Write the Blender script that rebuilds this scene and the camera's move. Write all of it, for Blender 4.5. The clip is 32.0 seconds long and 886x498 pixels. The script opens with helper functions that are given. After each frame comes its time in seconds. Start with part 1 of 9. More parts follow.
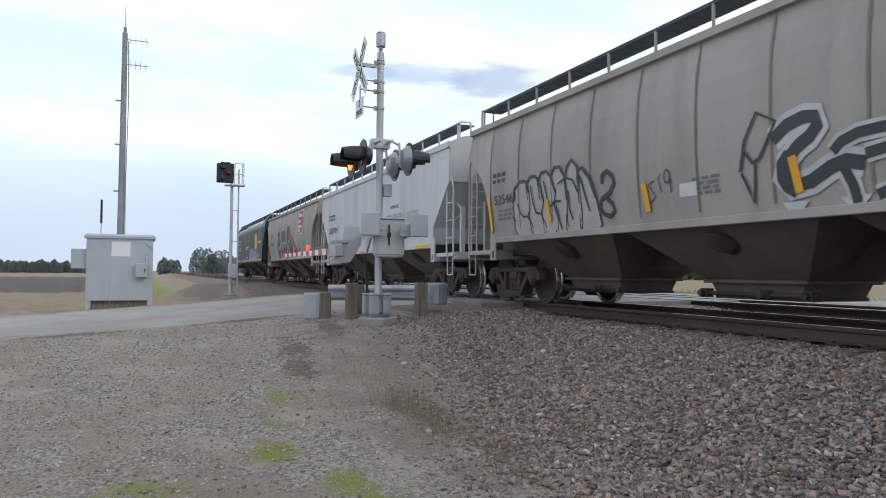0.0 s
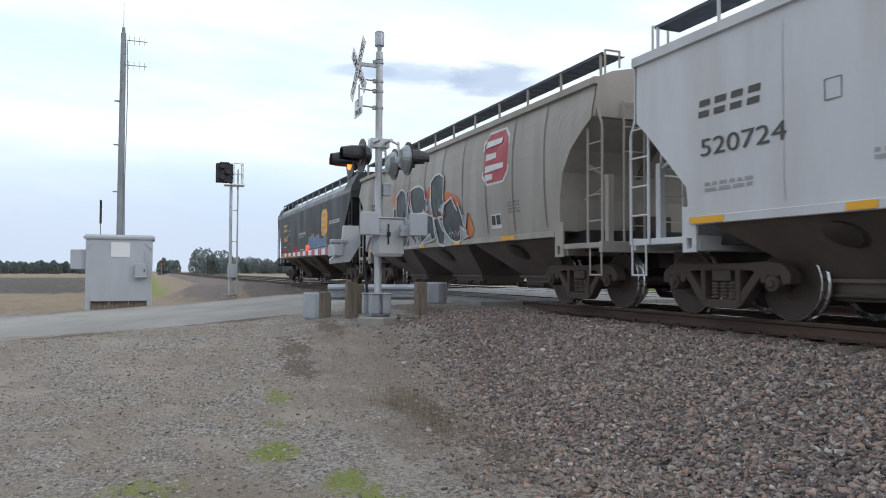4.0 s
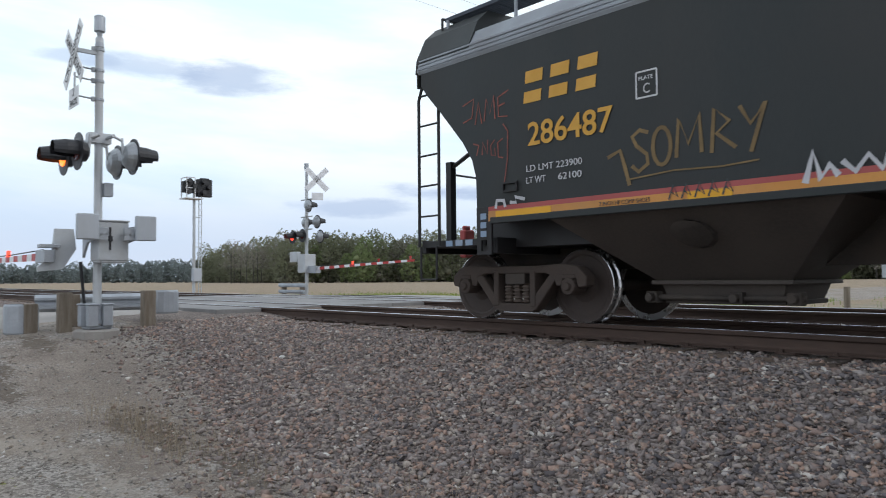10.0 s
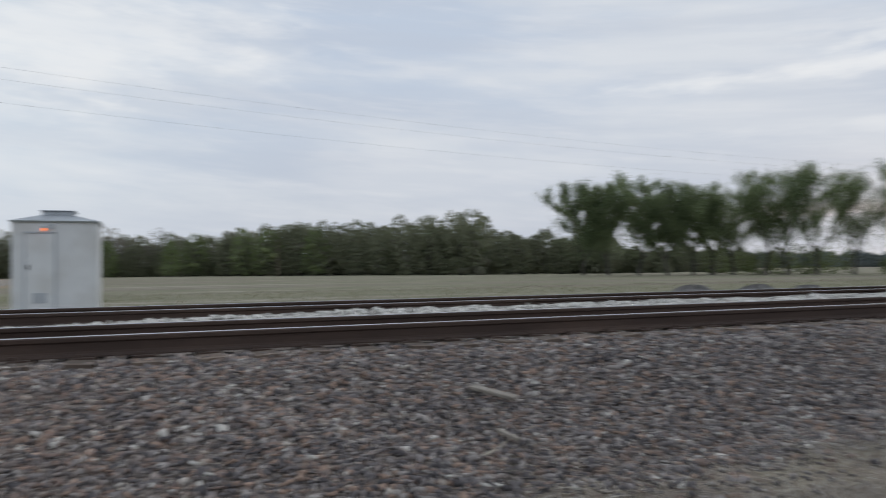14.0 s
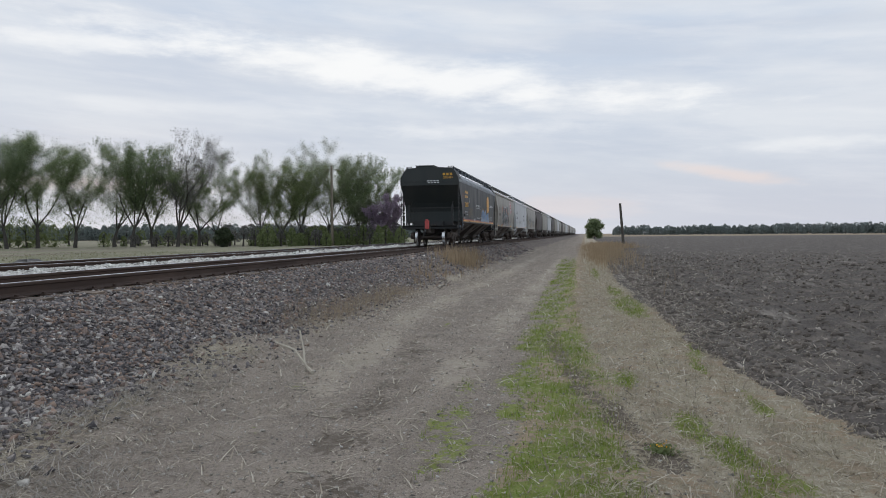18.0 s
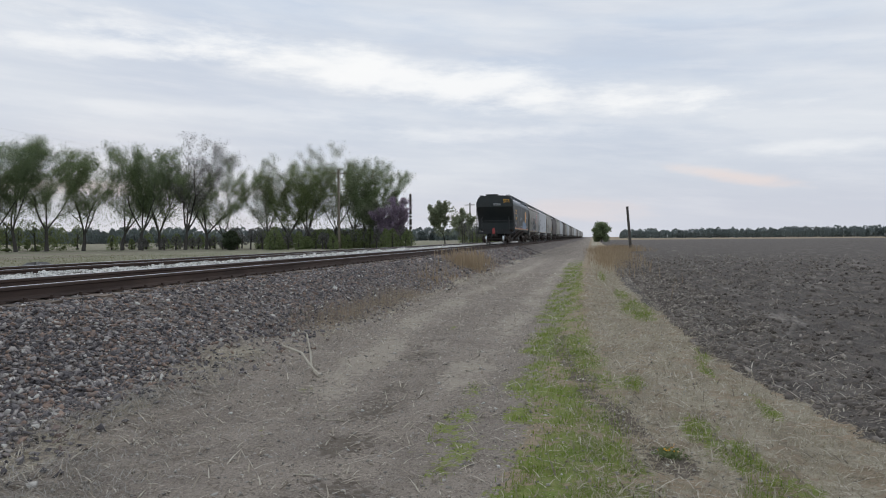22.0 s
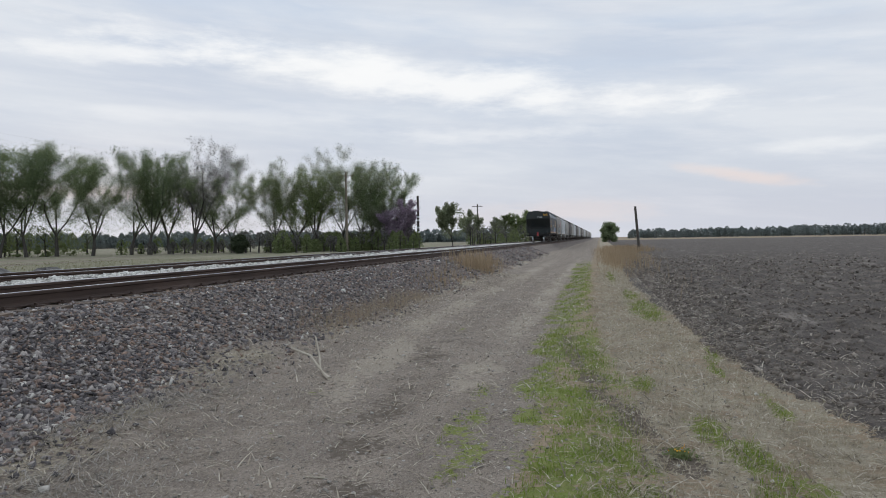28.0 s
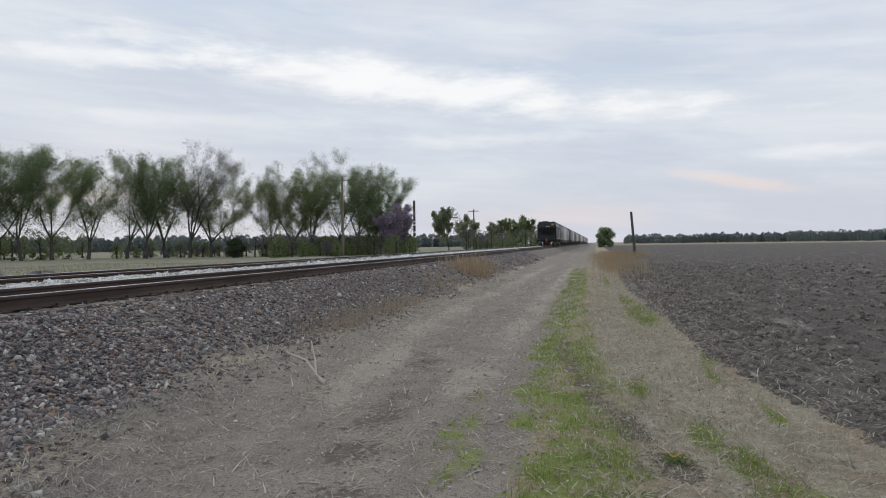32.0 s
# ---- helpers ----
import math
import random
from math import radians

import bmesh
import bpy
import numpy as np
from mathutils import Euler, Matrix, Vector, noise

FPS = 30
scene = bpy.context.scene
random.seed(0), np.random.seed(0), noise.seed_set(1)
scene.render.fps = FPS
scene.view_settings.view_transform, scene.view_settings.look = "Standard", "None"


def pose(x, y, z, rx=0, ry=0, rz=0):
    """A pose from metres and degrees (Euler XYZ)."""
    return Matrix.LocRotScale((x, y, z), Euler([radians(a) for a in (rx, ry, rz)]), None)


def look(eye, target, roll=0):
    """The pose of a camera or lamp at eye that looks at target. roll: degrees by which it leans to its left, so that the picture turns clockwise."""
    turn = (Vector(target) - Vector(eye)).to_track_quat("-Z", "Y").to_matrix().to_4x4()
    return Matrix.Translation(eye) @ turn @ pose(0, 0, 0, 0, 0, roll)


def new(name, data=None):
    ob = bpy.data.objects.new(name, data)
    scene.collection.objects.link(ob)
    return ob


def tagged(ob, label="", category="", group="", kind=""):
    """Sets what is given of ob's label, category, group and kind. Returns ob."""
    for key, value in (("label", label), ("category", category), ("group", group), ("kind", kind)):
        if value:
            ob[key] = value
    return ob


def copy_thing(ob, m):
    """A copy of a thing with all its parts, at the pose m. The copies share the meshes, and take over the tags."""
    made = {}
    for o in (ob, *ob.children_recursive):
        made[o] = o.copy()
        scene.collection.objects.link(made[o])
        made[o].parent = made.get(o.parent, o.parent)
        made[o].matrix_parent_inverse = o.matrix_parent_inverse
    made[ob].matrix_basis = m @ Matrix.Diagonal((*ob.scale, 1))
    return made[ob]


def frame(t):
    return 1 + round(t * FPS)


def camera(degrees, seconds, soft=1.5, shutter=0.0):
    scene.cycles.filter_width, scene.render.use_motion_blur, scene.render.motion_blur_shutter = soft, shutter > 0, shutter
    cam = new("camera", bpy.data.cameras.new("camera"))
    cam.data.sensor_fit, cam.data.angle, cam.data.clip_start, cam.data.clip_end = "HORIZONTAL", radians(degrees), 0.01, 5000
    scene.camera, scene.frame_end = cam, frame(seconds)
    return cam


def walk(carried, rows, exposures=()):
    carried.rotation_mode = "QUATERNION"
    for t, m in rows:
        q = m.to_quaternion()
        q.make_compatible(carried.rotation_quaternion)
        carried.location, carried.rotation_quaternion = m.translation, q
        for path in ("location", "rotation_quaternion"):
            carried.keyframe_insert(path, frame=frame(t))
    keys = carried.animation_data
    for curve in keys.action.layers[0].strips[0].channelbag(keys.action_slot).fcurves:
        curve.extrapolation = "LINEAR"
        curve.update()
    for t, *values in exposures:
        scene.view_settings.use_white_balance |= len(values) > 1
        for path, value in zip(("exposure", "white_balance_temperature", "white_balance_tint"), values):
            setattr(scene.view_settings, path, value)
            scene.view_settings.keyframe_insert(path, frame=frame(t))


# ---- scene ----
cam = camera(62.72, 32.0, soft=1.0, shutter=0.15)
PATH = [
    (0.0, pose(0, 0, 1.6, 91.91, -0.47, 68.11)),
    (0.5, pose(0, 0, 1.6, 91.90, -0.44, 68.11)),
    (1.0, pose(0, 0, 1.6, 91.91, -0.43, 68.11)),
    (1.5, pose(0, 0, 1.6, 91.90, -0.44, 68.11)),
    (2.0, pose(0, 0, 1.6, 91.90, -0.44, 68.11)),
    (2.5, pose(0, 0, 1.6, 91.89, -0.50, 68.10)),
    (3.0, pose(0, 0, 1.6, 91.74, -0.38, 68.04)),
    (3.5, pose(0, 0, 1.6, 91.85, -0.38, 68.06)),
    (5.5, pose(0, 0, 1.6, 91.70, 0.37, 68.12)),
    (6.0, pose(0, 0, 1.6, 91.74, 0.42, 68.14)),
    (6.5, pose(0, 0, 1.6, 91.76, 0.42, 68.10)),
    (7.0, pose(0, 0, 1.6, 91.77, 0.37, 68.05)),
    (7.5, pose(0, 0, 1.6, 91.74, 0.42, 68.02)),
    (8.0, pose(0, 0, 1.6, 91.75, 0.44, 67.96)),
    (8.5, pose(0, 0, 1.6, 91.77, 0.31, 67.92)),
    (9.0, pose(0, 0, 1.6, 91.79, 0.26, 67.89)),
    (9.3, pose(0, 0, 1.6, 91.90, -0.01, 67.47)),
    (9.4, pose(0, 0, 1.6, 92.07, 0.40, 61.73)),
    (9.5, pose(0, 0, 1.6, 92.15, -0.26, 58.14)),
    (10.0, pose(0, 0, 1.6, 92.23, 0.51, 47.78)),
    (10.4, pose(0, 0, 1.6, 92.45, 0.20, 40.60)),
    (10.5, pose(0, 0, 1.6, 92.51, 0.05, 37.53)),
    (10.6, pose(0, 0, 1.6, 92.40, 0.26, 35.13)),
    (10.7, pose(0, 0, 1.6, 92.40, 0.62, 31.47)),
    (11.0, pose(0, 0, 1.6, 92.48, 0.56, 18.94)),
    (11.1, pose(0, 0, 1.6, 92.36, 0.40, 15.96)),
    (11.5, pose(0, 0, 1.6, 92.06, 0.91, 13.79)),
    (12.0, pose(0, 0, 1.6, 91.80, 0.76, 13.58)),
    (12.5, pose(0, 0, 1.6, 91.63, 0.70, 13.52)),
    (13.0, pose(0, 0, 1.6, 91.59, 0.45, 13.43)),
    (13.5, pose(0, 0, 1.6, 91.53, 0.40, 13.23)),
    (13.7, pose(0, 0, 1.6, 91.59, 0.01, 1.55)),
    (13.9, pose(0, 0, 1.6, 91.60, 0.40, -13.45)),
    (14.1, pose(0, 0, 1.6, 91.40, 0.71, -31.77)),
    (14.3, pose(0, 0, 1.6, 91.08, 0.84, -45.31)),
    (14.5, pose(0, 0, 1.6, 90.82, 0.68, -55.69)),
    (14.7, pose(0, 0, 1.6, 90.24, 0.40, -63.89)),
    (14.8, pose(0, 0, 1.6, 90.36, 1.08, -66.71)),
    (15.0, pose(0, 0, 1.6, 90.11, 0.60, -68.81)),
    (15.2, pose(0, 0, 1.6, 90.09, 0.98, -69.33)),
    (15.5, pose(0, 0, 1.6, 89.79, 0.56, -71.59)),
    (17.5, pose(0, 0, 1.6, 88.95, 0.49, -78.80)),
    (18.0, pose(0, 0, 1.6, 88.88, 0.48, -78.97)),
    (18.5, pose(0, 0, 1.6, 88.86, 0.43, -79.03)),
    (19.0, pose(0, 0, 1.6, 88.88, 0.38, -79.03)),
    (19.5, pose(0, 0, 1.6, 88.91, 0.41, -79.02)),
    (20.0, pose(0, 0, 1.6, 88.95, 0.38, -78.98)),
    (20.5, pose(0, 0, 1.6, 89.00, 0.48, -78.89)),
    (21.0, pose(0, 0, 1.6, 89.06, 0.49, -78.76)),
    (21.5, pose(0, 0, 1.6, 89.09, 0.48, -78.58)),
    (22.0, pose(0, 0, 1.6, 89.14, 0.48, -78.44)),
    (22.5, pose(0, 0, 1.6, 89.15, 0.54, -78.34)),
    (23.0, pose(0, 0, 1.6, 89.18, 0.71, -78.25)),
    (23.5, pose(0, 0, 1.6, 89.20, 0.75, -78.19)),
    (24.0, pose(0, 0, 1.6, 89.24, 0.78, -78.11)),
    (24.5, pose(0, 0, 1.6, 89.24, 0.88, -78.05)),
    (25.0, pose(0, 0, 1.6, 89.24, 0.86, -78.04)),
    (25.5, pose(0, 0, 1.6, 89.25, 0.95, -77.96)),
    (27.5, pose(0, 0, 1.6, 89.31, 0.99, -77.83)),
    (28.0, pose(0, 0, 1.6, 89.28, 1.00, -77.83)),
    (28.5, pose(0, 0, 1.6, 89.31, 1.06, -77.86)),
    (29.0, pose(0, 0, 1.6, 89.34, 0.99, -77.85)),
    (29.5, pose(0, 0, 1.6, 89.37, 1.05, -77.90)),
    (30.0, pose(0, 0, 1.6, 89.45, 0.99, -78.03)),
    (30.5, pose(0, 0, 1.6, 89.53, 0.93, -78.10)),
    (31.0, pose(0, 0, 1.6, 89.58, 0.94, -78.11)),
    (31.5, pose(0, 0, 1.6, 89.62, 0.86, -78.13)),
    (32.0, pose(0, 0, 1.6, 89.65, 0.81, -78.13)),
]
walk(cam, PATH, exposures=[(0, 0.22), (10.2, 0.22), (11.6, -0.06), (12.2, -0.07), (13.0, -0.22), (14.0, -0.26), (14.5, -0.16), (15.0, -0.14), (32, -0.14)])

# world: thin evening overcast over a pale blue sky
RAIL_Z = 1.02            # top of rail
T1, T2 = 8.10, 12.52     # track centre lines (y)
GAUGE = 0.7525           # half distance between rail heads


def build_world():
    world = bpy.data.worlds.new("world")
    scene.world = world
    world.use_nodes = True
    nt = world.node_tree
    N, L = nt.nodes, nt.links
    N.clear()
    out, bg = N.new("ShaderNodeOutputWorld"), N.new("ShaderNodeBackground")
    sky = N.new("ShaderNodeTexSky")
    sky.sky_type, sky.sun_disc = "NISHITA", False
    sky.sun_elevation, sky.sun_rotation = radians(6), radians(55)
    tc = N.new("ShaderNodeTexCoord")
    sep = N.new("ShaderNodeSeparateXYZ")
    L.new(tc.outputs["Generated"], sep.inputs[0])

    def m(op, a, b=None, c=None):
        n = N.new("ShaderNodeMath")
        n.operation = op
        for k, v in enumerate((a, b, c)):
            if v is None:
                continue
            if isinstance(v, (int, float)):
                n.inputs[k].default_value = v
            else:
                L.new(v, n.inputs[k])
        return n.outputs[0]

    def mix(fac, a, b):
        n = N.new("ShaderNodeMix")
        n.data_type = "RGBA"
        for sock, v in ((n.inputs[0], fac), (n.inputs[6], a), (n.inputs[7], b)):
            if isinstance(v, (int, float)):
                sock.default_value = v
            elif isinstance(v, tuple):
                sock.default_value = (*v, 1)
            else:
                L.new(v, sock)
        return n.outputs[2]

    x, y, z = sep.outputs
    az = m("MULTIPLY", m("ARCTAN2", m("MULTIPLY", x, -1.0), y), 180 / math.pi)
    el = m("MULTIPLY", m("ARCSINE", z), 180 / math.pi)

    def cloud(sa, se, tilt, detail, off, rough=0.55):
        """Layered cloud, long along the horizon."""
        comb = N.new("ShaderNodeCombineXYZ")
        L.new(m("ADD", m("MULTIPLY", az, sa), off), comb.inputs[0])
        L.new(m("MULTIPLY", m("ADD", el, m("MULTIPLY", az, tilt)), se), comb.inputs[1])
        n = N.new("ShaderNodeTexNoise")
        n.inputs["Scale"].default_value, n.inputs["Detail"].default_value = 1.0, detail
        n.inputs["Roughness"].default_value = rough
        L.new(comb.outputs[0], n.inputs[0])
        return n.outputs[0]

    def ramp(v, lo, hi):
        n = N.new("ShaderNodeMapRange")
        n.interpolation_type = "SMOOTHSTEP"
        L.new(v, n.inputs[0])
        n.inputs[1].default_value, n.inputs[2].default_value = lo, hi
        return n.outputs[0]

    veil = ramp(cloud(0.040, 0.17, -0.06, 7, 3.1), 0.36, 0.64)
    bands = ramp(cloud(0.030, 0.42, -0.05, 6, 9.3, 0.5), 0.38, 0.64)
    wisp = ramp(cloud(0.10, 0.75, -0.09, 7, 5.5, 0.6), 0.45, 0.75)
    blue = mix(ramp(z, 0.0, 0.32), (0.63, 0.68, 0.77), (0.60, 0.69, 0.83))
    blue = mix(0.003, blue, sky.outputs[0])
    base = mix(m("MULTIPLY", veil, 0.75), blue, (0.85, 0.88, 0.92))
    base = mix(m("MULTIPLY", bands, 0.42), base, (0.60, 0.66, 0.77))
    base = mix(m("MULTIPLY", wisp, 0.30), base, (0.92, 0.93, 0.96))
    # the western half is clearer and brighter
    west = ramp(m("ADD", m("MULTIPLY", x, -1.0), m("MULTIPLY", y, 0.15)), -0.1, 0.85)
    bright = mix(m("MULTIPLY", veil, 0.8), (0.70, 0.88, 1.02), (0.98, 1.03, 1.05))
    bright = mix(m("MULTIPLY", wisp, 0.25), bright, (0.76, 0.90, 1.0))
    base = mix(m("MULTIPLY", west, 0.76), base, bright)
    lowwest = m("MULTIPLY", m("SUBTRACT", 1.0, ramp(z, 0.02, 0.20)), ramp(m("MULTIPLY", x, -1.0), 0.1, 0.8))
    base = mix(m("MULTIPLY", lowwest, 0.85), base, (0.47, 0.58, 0.76))
    # pale bank low down, dulled with a pink tinge in the east
    low = m("SUBTRACT", 1.0, ramp(z, 0.0, 0.14))
    base = mix(m("MULTIPLY", low, 0.30), base, (0.62, 0.66, 0.74))
    glow = m("MULTIPLY", m("SUBTRACT", 1.0, ramp(z, 0.01, 0.11)), ramp(x, 0.3, 0.9))
    base = mix(m("MULTIPLY", glow, 0.30), base, (0.72, 0.70, 0.77))

    # separate cloudlets and streaks: azimuth, elevation (degrees from north, to the west), half widths, slope, strength, colour
    wob = m("MULTIPLY", m("SUBTRACT", cloud(0.16, 0.55, 0.0, 7, 1.0, 0.6), 0.5), 2.6)
    for a0, e0, wa, we, slope, k, col in CLOUDLETS:
        da = m("SUBTRACT", az, a0)
        de = m("DIVIDE", m("SUBTRACT", m("SUBTRACT", el, e0), m("MULTIPLY", da, slope)), we)
        da = m("DIVIDE", da, wa)
        d = m("ADD", m("SQRT", m("ADD", m("MULTIPLY", da, da), m("MULTIPLY", de, de))), wob)
        base = mix(m("MULTIPLY", m("SUBTRACT", 1.0, ramp(d, 0.1 if col[0] > 0.6 else 0.4, 1.3)), k), base, col)
    L.new(base, bg.inputs[0])
    bg.inputs[1].default_value = 1.03
    L.new(bg.outputs[0], out.inputs[0])
    sun = new("sun", bpy.data.lights.new("sun", "SUN"))
    sun.data.energy, sun.data.angle, sun.data.color = 0.6, radians(25), (1.0, 0.97, 0.93)
    sun.matrix_world = look((0, 0, 50), (-40, -28, 15))


SLATE, WHITE, PEACH = (0.36, 0.46, 0.65), (1.08, 1.08, 1.07), (1.0, 0.80, 0.70)
CLOUDLETS = [(63.7, 15.0, 4.5, 1.3, 0, 0.7, SLATE), (69.5, 15.3, 4.0, 0.8, 0, 0.55, SLATE), (74.5, 15.5, 2.5, 0.5, 0, 0.45, SLATE),
             (22.3, 7.4, 8.0, 1.4, 0, 0.85, SLATE), (43.5, 6.3, 9.5, 0.8, 0.06, 0.8, SLATE), (34.5, 9.4, 3.2, 0.5, 0, 0.6, SLATE),
             (55.0, 5.6, 5.0, 0.7, 0, 0.6, SLATE), (36.5, 5.4, 7.0, 0.9, 0.05, 0.6, SLATE),
             (-52.0, 13.6, 14.0, 0.8, -0.03, 0.6, WHITE), (-76.0, 12.4, 23.0, 1.7, 0.117, 0.80, WHITE), (-60.0, 9.5, 14.0, 0.6, 0, 0.22, WHITE),
             (-82.0, 8.2, 9.0, 0.7, 0, 0.4, WHITE), (-100.4, 4.3, 4.5, 0.5, 0.17, 0.45, PEACH), (-107.0, 6.1, 7.0, 0.6, 0, 0.4, WHITE),
             (-52.0, 3.8, 13.0, 0.6, 0, 0.40, PEACH), (-87.0, 2.0, 9.0, 1.0, 0, 0.25, PEACH), (4.0, 16.0, 16.0, 3.5, -0.1, 0.5, WHITE), (22.0, 11.5, 20.0, 2.5, 0.03, 0.35, WHITE)]
build_world()


# ---- materials ----
def material(name, base, second=None, rough=0.7, metal=0.0, fine=60.0, coarse=3.0, amount=0.5, bump=0.15, bump_scale=None,
             dirt=None, dirt_amount=0.0, dirt_scale=1.2, stretch=(1, 1, 1), rand=0.0, emit=None, emit_strength=0.0, island=0.0, spec=0.5):
    mt = bpy.data.materials.new(name)
    mt.use_nodes = True
    nt = mt.node_tree
    N, L = nt.nodes, nt.links
    p = N["Principled BSDF"]
    tc = N.new("ShaderNodeTexCoord")
    mp = N.new("ShaderNodeMapping")
    mp.inputs["Scale"].default_value = stretch
    L.new(tc.outputs["Object"], mp.inputs[0])

    def noise_tex(scale, detail):
        n = N.new("ShaderNodeTexNoise")
        n.inputs["Scale"].default_value, n.inputs["Detail"].default_value = scale, detail
        L.new(mp.outputs[0], n.inputs[0])
        return n.outputs[0]

    def mixc(fac, a, b, kind="MIX"):
        n = N.new("ShaderNodeMix")
        n.data_type, n.blend_type = "RGBA", kind
        for sock, v in ((n.inputs[0], fac), (n.inputs[6], a), (n.inputs[7], b)):
            if isinstance(v, (int, float)):
                sock.default_value = v
            elif isinstance(v, tuple):
                sock.default_value = (*v, 1)
            else:
                L.new(v, sock)
        return n.outputs[2]

    def rng(v, lo, hi, a=0.0, b=1.0):
        n = N.new("ShaderNodeMapRange")
        L.new(v, n.inputs[0])
        for k, q in zip((1, 2, 3, 4), (lo, hi, a, b)):
            n.inputs[k].default_value = q
        return n.outputs[0]

    second = second or tuple(c * 0.72 for c in base)
    f1, f2 = noise_tex(fine, 4), noise_tex(coarse, 5)
    col = mixc(rng(f2, 0.35, 0.65, 0.0, amount), base, second)
    col = mixc(rng(f1, 0.3, 0.7, 0.0, amount * 0.6), col, second)
    if dirt:
        col = mixc(rng(noise_tex(dirt_scale, 6), 0.45, 0.7, 0.0, dirt_amount), col, dirt)
    if rand:
        oi = N.new("ShaderNodeObjectInfo")
        col = mixc(1.0, col, rng_grey(N, L, oi.outputs["Random"], 1 - rand, 1 + rand), "MULTIPLY")
    if island:
        ge = N.new("ShaderNodeNewGeometry")
        col = mixc(1.0, col, rng_grey(N, L, ge.outputs["Random Per Island"], 1 - island, 1 + island), "MULTIPLY")
    L.new(col, p.inputs["Base Color"])
    L.new(rng(f2, 0.3, 0.7, max(rough - 0.12, 0.02), min(rough + 0.12, 1.0)), p.inputs["Roughness"])
    p.inputs["Metallic"].default_value = metal
    p.inputs["Specular IOR Level"].default_value = spec
    if bump:
        b = N.new("ShaderNodeBump")
        b.inputs["Strength"].default_value, b.inputs["Distance"].default_value = bump, 0.02
        L.new(noise_tex(bump_scale or fine, 6), b.inputs["Height"])
        L.new(b.outputs[0], p.inputs["Normal"])
    if emit:
        p.inputs["Emission Color"].default_value = (*emit, 1)
        p.inputs["Emission Strength"].default_value = emit_strength
    return mt


def rng_grey(N, L, sock, lo, hi):
    n = N.new("ShaderNodeMapRange")
    L.new(sock, n.inputs[0])
    n.inputs[3].default_value, n.inputs[4].default_value = lo, hi
    c = N.new("ShaderNodeCombineColor")
    for k in range(3):
        L.new(n.outputs[0], c.inputs[k])
    return c.outputs[0]


def stone_material(name, stops, rough=0.9):
    """Stones whose colour differs from one to the next."""
    mt = bpy.data.materials.new(name)
    mt.use_nodes = True
    N, L = mt.node_tree.nodes, mt.node_tree.links
    p = N["Principled BSDF"]
    ge = N.new("ShaderNodeNewGeometry")
    r = N.new("ShaderNodeValToRGB")
    r.color_ramp.interpolation = "CONSTANT"
    e = r.color_ramp.elements
    e[0].position, e[0].color = 0.0, (*stops[0][1], 1)
    e[1].position, e[1].color = stops[1][0], (*stops[1][1], 1)
    for pos, c in stops[2:]:
        q = e.new(pos)
        q.color = (*c, 1)
    L.new(ge.outputs["Random Per Island"], r.inputs[0])
    tc = N.new("ShaderNodeTexCoord")
    n = N.new("ShaderNodeTexNoise")
    n.inputs["Scale"].default_value, n.inputs["Detail"].default_value = 55, 5
    L.new(tc.outputs["Object"], n.inputs[0])
    mx = N.new("ShaderNodeMix")
    mx.data_type, mx.blend_type = "RGBA", "MULTIPLY"
    mx.inputs[0].default_value = 1.0
    L.new(r.outputs[0], mx.inputs[6])
    L.new(rng_grey(N, L, n.outputs[0], 0.6, 1.4), mx.inputs[7])
    L.new(mx.outputs[2], p.inputs["Base Color"])
    p.inputs["Roughness"].default_value = rough
    return mt


